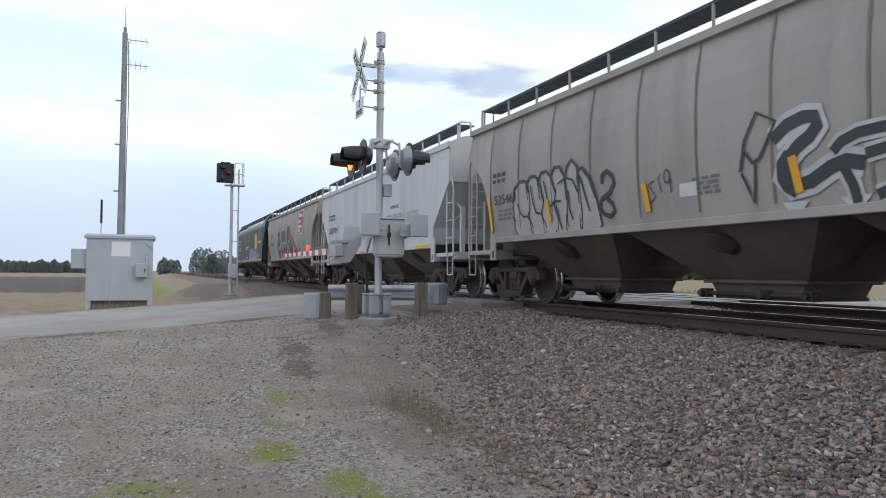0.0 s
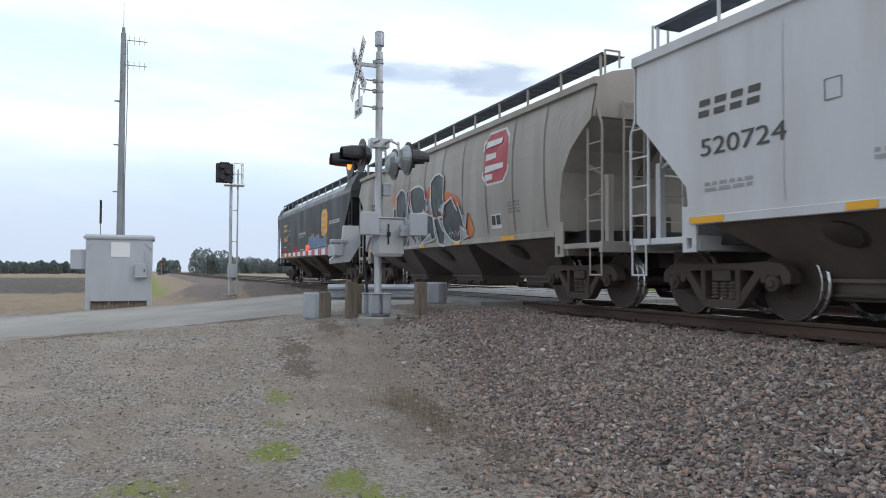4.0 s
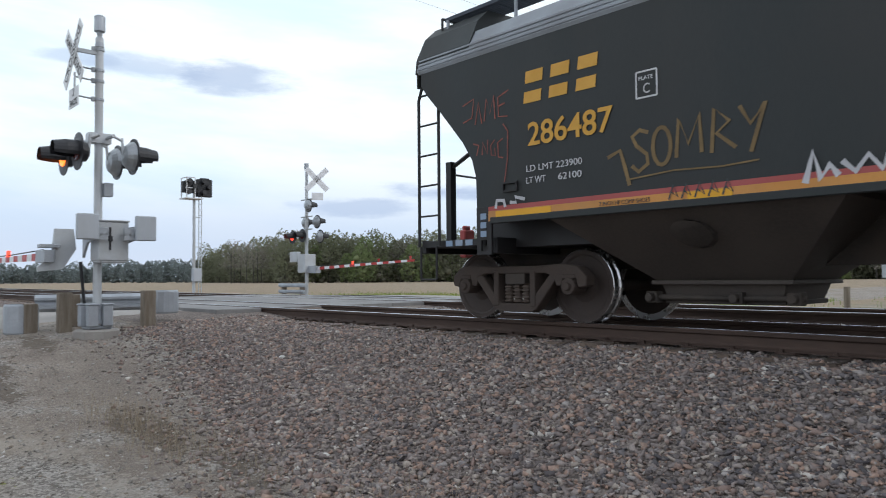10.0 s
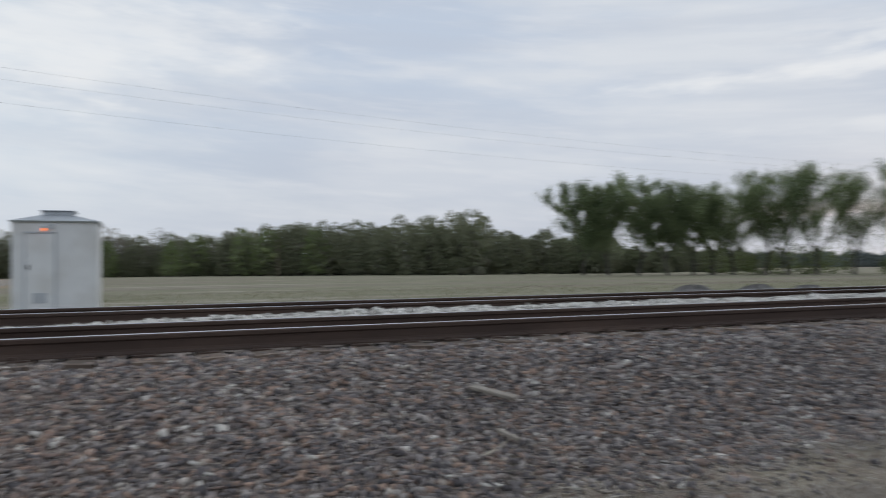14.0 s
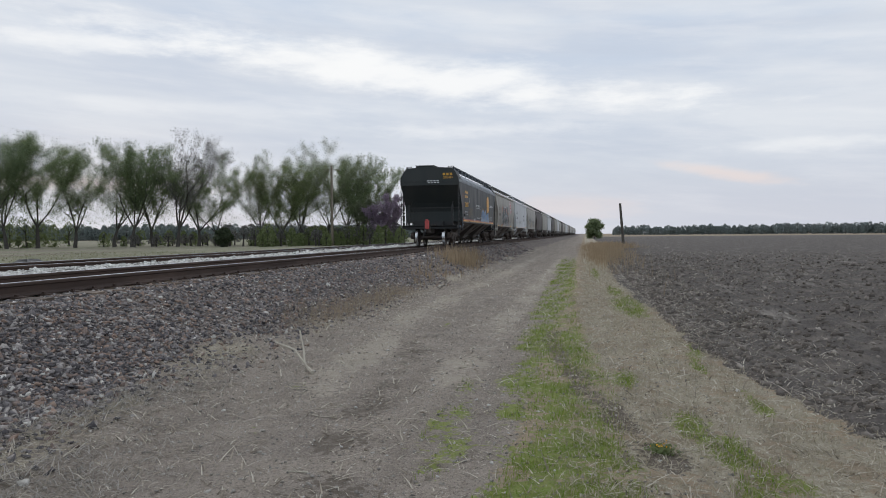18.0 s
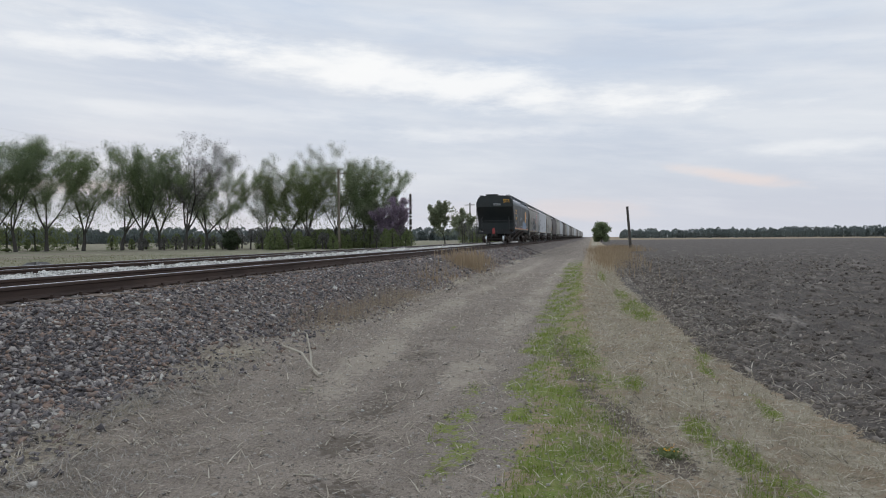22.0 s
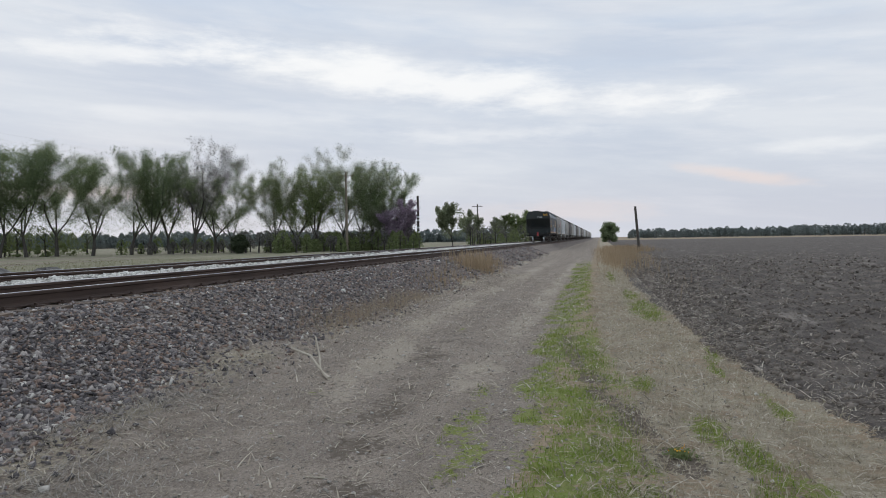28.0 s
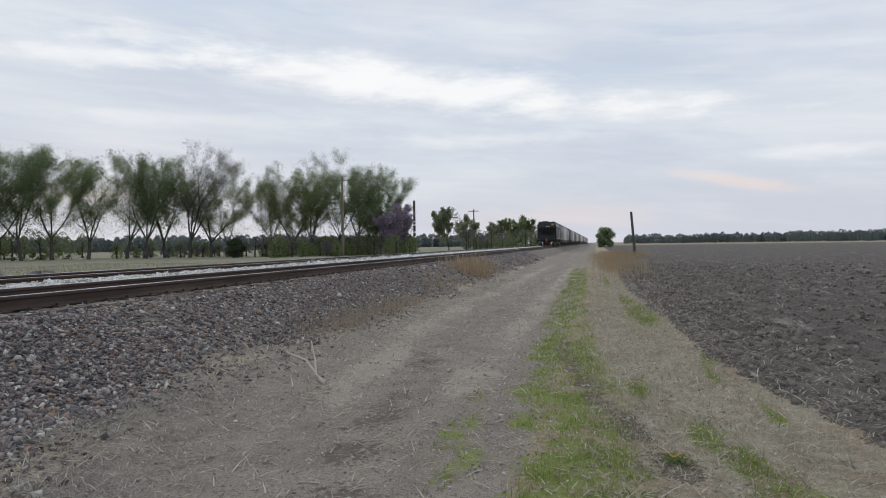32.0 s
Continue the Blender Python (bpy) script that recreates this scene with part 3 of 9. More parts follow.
def cover(x, y):
    """Which cover lies where: ballast, gravel, dirt; grass, dead grass, plough; pasture."""
    w1, w2 = wave(x, y, 6, 21), wave(x, y, 2.0, 22)
    toe = np.interp(x, [-13, -10.5, -7.6, -5, -3.5, -1, 2, 7], [4.6, 4.5, 3.65, 3.05, 2.9, 3.9, 4.2, 4.95]) + 0.2 * w1 + 0.15 * w2
    ball = smooth(-0.25, 0.25, y - toe) * (y < 17.0) * (1 - smooth(16.2, 17, y))
    ball = np.maximum(ball, np.exp(-(((x + 45) / 5.5) ** 2 + ((y - 3.6) / 2.4) ** 2)) * 1.3)
    road = smooth(6.6, 5.2, np.abs(x + 19.2))
    gravel = smooth(3.0, -3.5, x) * (np.abs(y) < 40) * smooth(-14, -10, -np.abs(y + 2)) * (1 - smooth(-26, -34, x) * 1.0)
    gravel = np.maximum(gravel, road)
    dirt = smooth(0.35, 0.7, y) * (y < 6) * smooth(-2, 1.5, x)
    dirt = np.maximum(dirt, 0.95 * np.exp(-(((x + 10.0) / 3.6) ** 2 + ((y - 2.9) / 1.2) ** 2)))
    dirt = np.maximum(dirt, 0.55 * np.exp(-((y - 2.6) / 0.9) ** 2) * smooth(0.5, -1.5, x) * (0.8 + 0.4 * w2))
    dirt = np.maximum(dirt, 0.75 * np.exp(-(((x + 5.6) / 1.6) ** 2 + ((y - 2.5) / 0.6) ** 2)))
    w3 = wave(x, y, 0.7, 24)
    lo = np.interp(x, [4.5, 6.6, 9.6, 11.7, 15, 21, 35, 60], [-0.42, -0.38, -0.22, -0.06, 0.12, 0.2, 0.32, 0.5]) + 0.10 * w2 + 0.08 * w3
    hi = np.interp(x, [4.4, 5.4, 6.9, 9.5, 12.3, 15, 26, 47], [0.58, 0.62, 0.72, 0.84, 0.97, 1.0, 1.14, 1.45]) + 0.10 * w2
    thick = np.interp(x, [2, 4, 9, 12, 16, 30, 60], [0.62, 0.64, 0.60, 0.52, 0.50, 0.50, 0.2]) + 0.26 * w3 + 0.14 * w2
    grass = smooth(-0.22, 0.20, y - lo) * smooth(0.34, -0.16, y - hi) * thick * smooth(1.5, 3.0, x) * smooth(70, 40, x)
    for gx, gy, sx, sy in ((17.0, -0.92, 2.2, 0.36), (15.6, -0.98, 1.3, 0.34), (20.5, -0.8, 2.0, 0.22), (10.5, -1.47, 0.5, 0.08), (6.2, -0.86, 0.6, 0.15), (5.6, -1.05, 0.6, 0.16), (5.0, -1.22, 0.5, 0.20), (4.6, -1.05, 0.5, 0.16), (9.4, -1.35, 0.8, 0.1), (7.3, -1.6, 0.5, 0.08), (8.2, -0.45, 0.6, 0.1), (30, -0.4, 4, 0.16)):
        grass = np.maximum(grass, 1.1 * np.exp(-((x - gx) / sx) ** 2 - ((y - gy) / sy) ** 2) * (0.85 + 0.25 * w3))
    for gx, gy, sx, sy in ((6.2, 1.2, 0.9, 0.22), (5.2, 1.05, 0.8, 0.2), (7.6, 1.25, 0.7, 0.16), (5.6, 2.7, 0.25, 0.1), (7.2, 3.0, 0.2, 0.08), (13.0, 2.5, 0.35, 0.08)):
        grass = np.maximum(grass, 0.56 * np.exp(-((x - gx) / sx) ** 2 - ((y - gy) / sy) ** 2) * (0.85 + 0.3 * w3))
    for gx, gy, s in ((-6.55, 1.05, 0.30), (-5.5, 1.45, 0.28), (-5.0, 1.5, 0.34), (-8.4, 1.32, 0.20), (-4.6, 1.35, 0.3), (-7.4, 1.2, 0.14), (-15.5, -1.6, 0.3), (-14.0, -0.6, 0.25)):
        grass = np.maximum(grass, 0.66 * np.exp(-((x - gx) ** 2 / (3.0 * s * s) + (y - gy) ** 2 / (s * s))) * (0.9 + 0.2 * w3))
    grass = np.maximum(grass, 0.47 * np.exp(-((x + 5.7) / 0.5) ** 2) * smooth(-1.3, -0.8, y) * smooth(0.5, 0.1, y) * (0.9 + 0.25 * w3))
    grass = np.maximum(grass, smooth(26, 31, y) * (1 - smooth(36, 42, y)) * smooth(-12, -15, x) * smooth(-60, -30, x) * 0.85)
    grass = np.maximum(grass, 0.8 * np.exp(-((y - 0.0) / 1.5) ** 2) * smooth(-42, -52, x))
    edge = np.interp(x, [5.5, 6.45, 7.4, 8.5, 10.3, 12.5, 16, 22, 32, 52, 90], [-2.22, -2.08, -1.90, -1.74, -1.60, -1.48, -1.34, -1.05, -0.95, -1.35, -2.4]) + 0.05 * w1 + 0.06 * w2 + 0.08 * wave(x, y, 0.6, 88)
    dead = smooth(0.35, -0.1, y - 0.1 * w2) * smooth(-0.25, 0.1, y - edge) * smooth(1, 4, x) * (0.64 + 0.22 * w3 + 0.16 * wave(x, y, 0.3, 89))
    dead = np.maximum(dead, 0.8 * np.exp(-(((y - toe + 0.45) / 0.4) ** 2)) * smooth(1, 4, x) * (0.5 + 0.5 * w2))
    plough = smooth(0.12, -0.12, y - edge) * smooth(0, 4, x) * smooth(420, 330, x) * smooth(-500, -300, y)
    plough = np.maximum(plough, smooth(-55, -62, x) * smooth(2, -2, y) * smooth(-260, -150, x) * 0.9)
    pasture = smooth(16.5, 18, y) * smooth(-14, -8, x) * (1 - smooth(180, 230, y))
    for dx, dy, sx, sy in ((-11.0, 2.05, 1.1, 0.32), (-12.5, 2.9, 0.9, 0.22), (-7.4, 2.75, 1.0, 0.3), (-6.0, 2.9, 0.9, 0.3), (-9.9, 1.9, 0.9, 0.28), (-15.0, 1.6, 0.45, 1.3), (-14.6, -1.2, 0.4, 1.0)):
        dark = 0.85 * np.exp(-((x - dx) / sx) ** 2 - ((y - dy) / sy) ** 2)
        patches = dark if dx == -11.0 else np.maximum(patches, dark)
    # dark mud along the middle of the track and through the verge, worn pale ruts
    mud = 0.62 * np.exp(-((y - np.interp(x, [3, 6.5, 11, 20], [1.5, 1.95, 2.45, 2.5])) / 0.3) ** 2) * smooth(2.5, 4, x) * smooth(16, 10, x) * (0.62 + 0.4 * w2)
    mud = np.maximum(mud, 0.9 * np.exp(-((y - np.interp(x, [5.1, 5.74, 6.6, 7.77, 9.5, 11.6], [-0.6, -0.43, -0.26, 0.03, 0.32, 0.52])) / 0.17) ** 2) * smooth(4.4, 5.2, x) * smooth(14, 11, x) * (0.80 + 0.3 * w3))
    rut = np.maximum(np.exp(-((y - np.interp(x, [4, 9, 14, 30], [2.6, 2.9, 3.4, 3.2])) / 0.42) ** 2), np.exp(-((y - 1.45) / 0.36) ** 2)) * smooth(5, 8, x) * smooth(70, 40, x) * (0.62 + 0.3 * w2)
    mud = np.maximum(mud, patches)
    return np.stack([ball, gravel * (1 - ball), dirt], 1), np.stack([grass, dead, plough], 1), np.stack([pasture, mud, rut * (1 - ball)], 1)


def build_ground():
    xs, ys = axis_steps(-30, 36, 0.14, 3500), axis_steps(-7, 17.2, 0.12, 3500)
    X, Y = np.meshgrid(xs, ys)
    X, Y = X.ravel(), Y.ravel()
    Z = ground_z(X, Y) + np.where(np.abs(X) < 200, ground_relief(X, Y), 0)
    n, m = len(xs), len(ys)
    i = (np.arange(m - 1)[:, None] * n + np.arange(n - 1)[None, :]).ravel()
    me = raw_mesh("ground", np.stack([X, Y, Z], 1), np.stack([i, i + 1, i + n + 1, i + n], 1), ground_material(), smooth=True)
    for nm, w in zip(("cover_a", "cover_b", "cover_c"), cover(X, Y)):
        at = me.attributes.new(nm, "FLOAT_COLOR", "POINT")
        at.data.foreach_set("color", np.concatenate([np.clip(w, 0, 1), np.ones((len(w), 1))], 1).astype(np.float32).ravel())
    tagged(new("ground", me), "gravel, dirt track, dry grass and bare ploughed fields", "ground", kind="structure")
    # the road over the crossing
    ry = np.concatenate([np.arange(-60, 6.31, 0.5), [6.36]])
    for name, rows in (("road", ry), ("road_north", np.concatenate([[14.48], np.arange(15, 66, 0.6)]))):
        ww = np.linspace(-1, 1, 15)
        P = []
        for y in rows:
            half = 3.9 + 0.35 * float(wave(y, 1.0, 4, 31)) + 0.5 * math.exp(-((y - 9) / 6) ** 2)
            for u in ww:
                x = -19.2 + u * half - (0.36 * (y - 15) if y > 15 else 0.0)
                P.append((x, y, float(road_z(y)) + 0.035 * (1 - u * u) - (0.06 if abs(u) > 0.99 else 0)))
        k = len(ww)
        F = [(r * k + c, r * k + c + 1, (r + 1) * k + c + 1, (r + 1) * k + c) for r in range(len(rows) - 1) for c in range(k - 1)]
        tagged(new(name, raw_mesh(name, P, F, MAT["asphalt"], smooth=True)), "pale grey chip-seal road over the tracks", "road", kind="structure")


build_ground()


# ---- tracks ----
def rail_profile(y):
    """Outline of a rail, seen along it, centred on y."""
    half = [(0.076, 0.0), (0.076, 0.012), (0.020, 0.032), (0.009, 0.05), (0.009, 0.125), (0.034, 0.142), (0.037, 0.172), (0.030, 0.184)]
    pts = [(y + a, b) for a, b in half] + [(y - a, b) for a, b in half[::-1]]
    return [(a, RAIL_Z - 0.186 + b) for a, b in pts]


def build_track(name, yc, label):
    tr = thing(name, label, "railway track", kind="structure")
    xs = [-900, -300, -60, -30, -13, 0, 13, 30, 60, 300, 1500]
    for s in (-1, 1):
        prof = rail_profile(yc + s * GAUGE)
        r = part("rail", Mesh().loft([[(x, a, b) for a, b in prof] for x in xs]), MAT["rail"], tr, "rusty steel rail with a worn bright head")
        cap = [(yc + s * GAUGE - 0.024, RAIL_Z - 0.0015), (yc + s * GAUGE + 0.024, RAIL_Z - 0.0015), (yc + s * GAUGE + 0.020, RAIL_Z + 0.003), (yc + s * GAUGE - 0.020, RAIL_Z + 0.003)]
        part("running_surface", Mesh().loft([[(x, a, b) for a, b in cap] for x in xs]), MAT["railtop"], r, "polished steel running surface")
    rnd = random.Random(int(yc * 10))
    ties = []
    for k in range(4):
        j = [rnd.uniform(-0.012, 0.012) for _ in range(8)]
        ties.append(Mesh().loft([[(x, -0.115 + j[0], -0.17), (x, 0.115 + j[1], -0.17), (x, 0.112 + j[2], -0.004 + j[3]), (x, -0.113 + j[4], j[5] * 0.6)] for x in (-1.3 + j[6], 1.3 + j[7])]).data("tie", MAT["tie"]))
    plate = Mesh().box((-GAUGE, 0, 0.008), (0.36, 0.19, 0.016)).box((GAUGE, 0, 0.008), (0.36, 0.19, 0.016))
    for q in (-1, 1):
        for u in (-0.12, 0.12):
            plate.box((q * GAUGE + u, 0.05 if u < 0 else -0.05, 0.03), (0.04, 0.035, 0.03))
    plate_me = plate.data("tie_plate", MAT["rail"])
    n = 0
    x = -13.2
    while n < 150:
        o = new("tie", ties[rnd.randrange(4)])
        o.parent = tr
        o.matrix_basis = pose(x + rnd.uniform(-0.02, 0.02), yc + rnd.uniform(-0.03, 0.03), RAIL_Z - 0.196, 0, 0, 90 + rnd.uniform(-1.2, 1.2))
        part("tie_plate", plate_me, None, o)
        x += 0.51
        n += 1
    far = Mesh()
    for x0, x1 in ((-200, -25.6), (x, 260)):
        q = x0
        while q < x1:
            far.box((q, yc, RAIL_Z - 0.281), (0.23, 2.6, 0.17))
            q += 0.51
    tagged(part("distant_ties", far, MAT["tie"], tr), kind="stuff")
    return tr


build_track("track_near", T1, "nearer main track on weathered timber ties")
build_track("track_far", T2, "second main track on weathered timber ties")


def build_crossing_surface():
    cs = thing("crossing_surface", "worn grey panels between the rails of the road crossing", "level crossing", kind="structure")
    x0, x1, n = -25.2, -13.6, 5
    w = (x1 - x0) / n
    strips = []
    for yc in (T1, T2):
        strips += [(yc - 1.78, yc - GAUGE - 0.045), (yc - GAUGE + 0.10, yc + GAUGE - 0.10), (yc + GAUGE + 0.045, yc + 1.78)]
    strips.append((T1 + 1.79, T2 - 1.79))
    for a, b in strips:
        for k in range(n):
            part("panel", Mesh().box((x0 + (k + 0.5) * w, (a + b) / 2, 0.90), (w - 0.02, b - a, 0.21)), MAT["panel"], cs, bevel=0.01)
    for yc in (T1, T2):
        for xe in (x0 - 0.3, x1 + 0.25):
            part("end_ramp", Mesh().prism([(xe - 0.35 * (1 if xe > -20 else -1), 0.99), (xe + 0.35 * (1 if xe > -20 else -1), 0.86), (xe - 0.35 * (1 if xe > -20 else -1), 0.80)], yc - 0.6, yc + 0.6), MAT["tie"], cs)


build_crossing_surface()


# ---- loose stones ----
def stones(name, label, pts, size, mat, seed, flat=0.5):
    """Angular stones, all in one mesh. pts: n x 3 places; size: n."""
    r = np.random.RandomState(seed)
    n = len(pts)
    cube = np.array([(a, b, c) for a in (-1, 1) for b in (-1, 1) for c in (-1, 1)], float) * 0.5
    faces = np.array([(0, 1, 3, 2), (4, 6, 7, 5), (0, 4, 5, 1), (2, 3, 7, 6), (0, 2, 6, 4), (1, 5, 7, 3)])
    v = cube[None] * r.uniform(0.45, 1.2, (n, 1, 3)) * np.array([1.25, 0.9, flat]) + r.uniform(-0.21, 0.21, (n, 8, 3))
    v *= size[:, None, None]
    q = r.normal(size=(n, 4)) * np.array([1, 0.22, 0.22, 1])
    q /= np.linalg.norm(q, axis=1)[:, None]
    w, x, y, z = q.T
    R = np.stack([1 - 2 * (y * y + z * z), 2 * (x * y - z * w), 2 * (x * z + y * w), 2 * (x * y + z * w), 1 - 2 * (x * x + z * z), 2 * (y * z - x * w),
                  2 * (x * z - y * w), 2 * (y * z + x * w), 1 - 2 * (x * x + y * y)], 1).reshape(n, 3, 3)
    v = np.einsum("nij,nkj->nki", R, v) + pts[:, None, :]
    f = faces[None] + 8 * np.arange(n)[:, None, None]
    return tagged(new(name, raw_mesh(name, v.reshape(-1, 3), f.reshape(-1, 4), mat)), label, "stones", kind="stuff")


def build_ballast():
    r = np.random.RandomState(7)
    grey = stone_material("ballast_stone", [(0, (0.088, 0.079, 0.082)), (0.22, (0.150, 0.134, 0.135)), (0.42, (0.232, 0.206, 0.200)), (0.58, (0.215, 0.158, 0.134)),
                                            (0.72, (0.30, 0.210, 0.163)), (0.81, (0.34, 0.308, 0.288)), (0.965, (0.54, 0.51, 0.47))])
    # the near bank
    parts = []
    for x0, x1, n in ((-13.6, 9, 120000), (9, 24, 34000), (24, 70, 14000), (-60, -25.5, 5000)):
        x, y = r.uniform(x0, x1, n), r.uniform(2.2, 7.1, n)
        toe = np.interp(x, [-13, -10.5, -7.6, -5, -3.5, -1, 2, 7], [4.6, 4.5, 3.65, 3.05, 2.9, 3.9, 4.2, 4.95]) - 0.1 + 0.2 * wave(x, y, 6, 21) + 0.2 * wave(x, y, 2.0, 22)
        keep = (y > toe - np.where(x > 2, 0.8, 1.1) * r.uniform(0, 1, n) ** 6.0) & ((x > -13.0) | (x < -26))
        parts.append(np.stack([x[keep], y[keep], (0.022 + 0.046 * r.uniform(0, 1, keep.sum()) ** 2.0) * (1 if x1 < 25 else 1.6)], 1))
    p = np.concatenate(parts)
    # none on the tie ends
    on_tie = (p[:, 1] > 6.72) & (np.abs((p[:, 0] + 13.2 + 0.255) % 0.51 - 0.255) < 0.125) & (p[:, 0] > -13.4) & (p[:, 0] < 63) & (r.uniform(0, 1, len(p)) > 0.22)
    p = p[~on_tie]
    z = ground_z(p[:, 0], p[:, 1]) + ground_relief(p[:, 0], p[:, 1]) + 0.006
    east = r.uniform(0, 1, len(p)) < smooth(-7, 6, p[:, 0])
    brown = stone_material("brown_ballast_stone", [(0, (0.150, 0.127, 0.120)), (0.20, (0.228, 0.190, 0.174)), (0.44, (0.305, 0.256, 0.232)), (0.60, (0.265, 0.190, 0.160)),
                                                   (0.74, (0.38, 0.262, 0.205)), (0.86, (0.37, 0.315, 0.268)), (0.975, (0.52, 0.47, 0.42))])
    for name, label, k, mat, size, flat in (("ballast_bank", "crushed dark grey ballast on the bank", east, grey, 1.0, 0.42), ("brown_ballast_bank", "smaller brown and grey ballast mixed with soil", ~east, brown, 0.84, 0.55)):
        stones(name, label, np.stack([p[:, 0], p[:, 1], z], 1)[k], p[k, 2] * size, mat, 8, flat)
    # inside and between the tracks: the eastern stretch of the gap is fresh and white
    n = 16000
    x, y = r.uniform(-13, 45, n), r.uniform(7.4, 14.6, n)
    fresh = (y > T1 + 1.1) & (y < T2 - 0.85) & (x > -3 + r.normal(0, 1.2, n))
    inner = ~fresh
    s = r.uniform(0.03, 0.07, n)
    z = ground_z(x, y) + 0.012
    stones("track_ballast", "dark ballast between the rails", np.stack([x, y, z], 1)[inner], s[inner], grey, 9)
    white = stone_material("fresh_ballast", [(0, (0.50, 0.48, 0.45)), (0.3, (0.64, 0.62, 0.58)), (0.6, (0.74, 0.72, 0.68)), (0.84, (0.32, 0.30, 0.28))])
    n = 15000
    x, y = np.concatenate([r.uniform(-5, 25, n), r.uniform(25, 140, n)]), r.uniform(T1 + 1.15, T2 - 0.9, 2 * n)
    u = (y - T1 - 1.15) / (T2 - T1 - 2.05)
    z = ground_z(x, y) + 0.02 * wave(x, y, 1.2, 40) + r.uniform(-0.02, 0.03, 2 * n)
    keep = x > -5 + 5.5 * r.uniform(0, 1, 2 * n)
    stones("fresh_ballast_ridge", "fresh white ballast ridge between the tracks", np.stack([x, y, z], 1)[keep], (r.uniform(0.045, 0.085, 2 * n) * np.where(x > 25, 1.9, 1.0))[keep], white, 10)
    # gravel and pebbles on the yard
    n = 34000
    x = -14.5 + 17 * r.uniform(0, 1, n) ** 0.8
    y = r.uniform(-6.5, 4.2, n)
    a, b, _ = cover(x, y)
    keep = r.uniform(0, 1, n) < np.clip(a[:, 1] * 0.9 + 0.12 - b[:, 0] * 0.8 - a[:, 2] * 0.55, 0.05, 1)
    x, y = x[keep], y[keep]
    z = ground_z(x, y) + ground_relief(x, y) + 0.002
    pale = stone_material("yard_gravel", [(0, (0.19, 0.172, 0.152)), (0.3, (0.29, 0.265, 0.235)), (0.6, (0.39, 0.36, 0.325)), (0.82, (0.28, 0.225, 0.175)), (0.93, (0.50, 0.475, 0.445))])
    stones("yard_gravel", "loose pale gravel on the yard", np.stack([x, y, z], 1), r.uniform(0.008, 0.03, len(x)), pale, 12)
    n = 15000
    x, y = 1.5 + 18 * r.uniform(0, 1, n) ** 1.4, r.uniform(-1.2, 4.6, n)
    stones("track_pebbles", "pebbles and crumbs on the dirt track", np.stack([x, y, ground_z(x, y) + ground_relief(x, y) + 0.002], 1), 0.005 + 0.022 * r.uniform(0, 1, n) ** 2.5, pale, 13)
    n = 44000
    x, y = 3 + 70 * r.uniform(0, 1, n) ** 1.6, -1.5 - 60 * r.uniform(0, 1, n) ** 2.4
    keep = cover(x, y)[1][:, 2] > 0.6
    x, y, n = x[keep], y[keep], int(keep.sum())
    soil = stone_material("soil_clod", [(0, (0.105, 0.087, 0.075)), (0.4, (0.15, 0.125, 0.107)), (0.75, (0.21, 0.18, 0.155)), (0.965, (0.33, 0.29, 0.25))], 0.97)
    stones("soil_clods", "dark clods of ploughed soil", np.stack([x, y, ground_z(x, y) + ground_relief(x, y)], 1), (0.012 + 0.05 * r.uniform(0, 1, n) ** 2.5) * (1 + x / 35) * smooth(75, 30, x) * smooth(-62, -25, y) + 0.004, soil, 14, 0.8)


build_ballast()


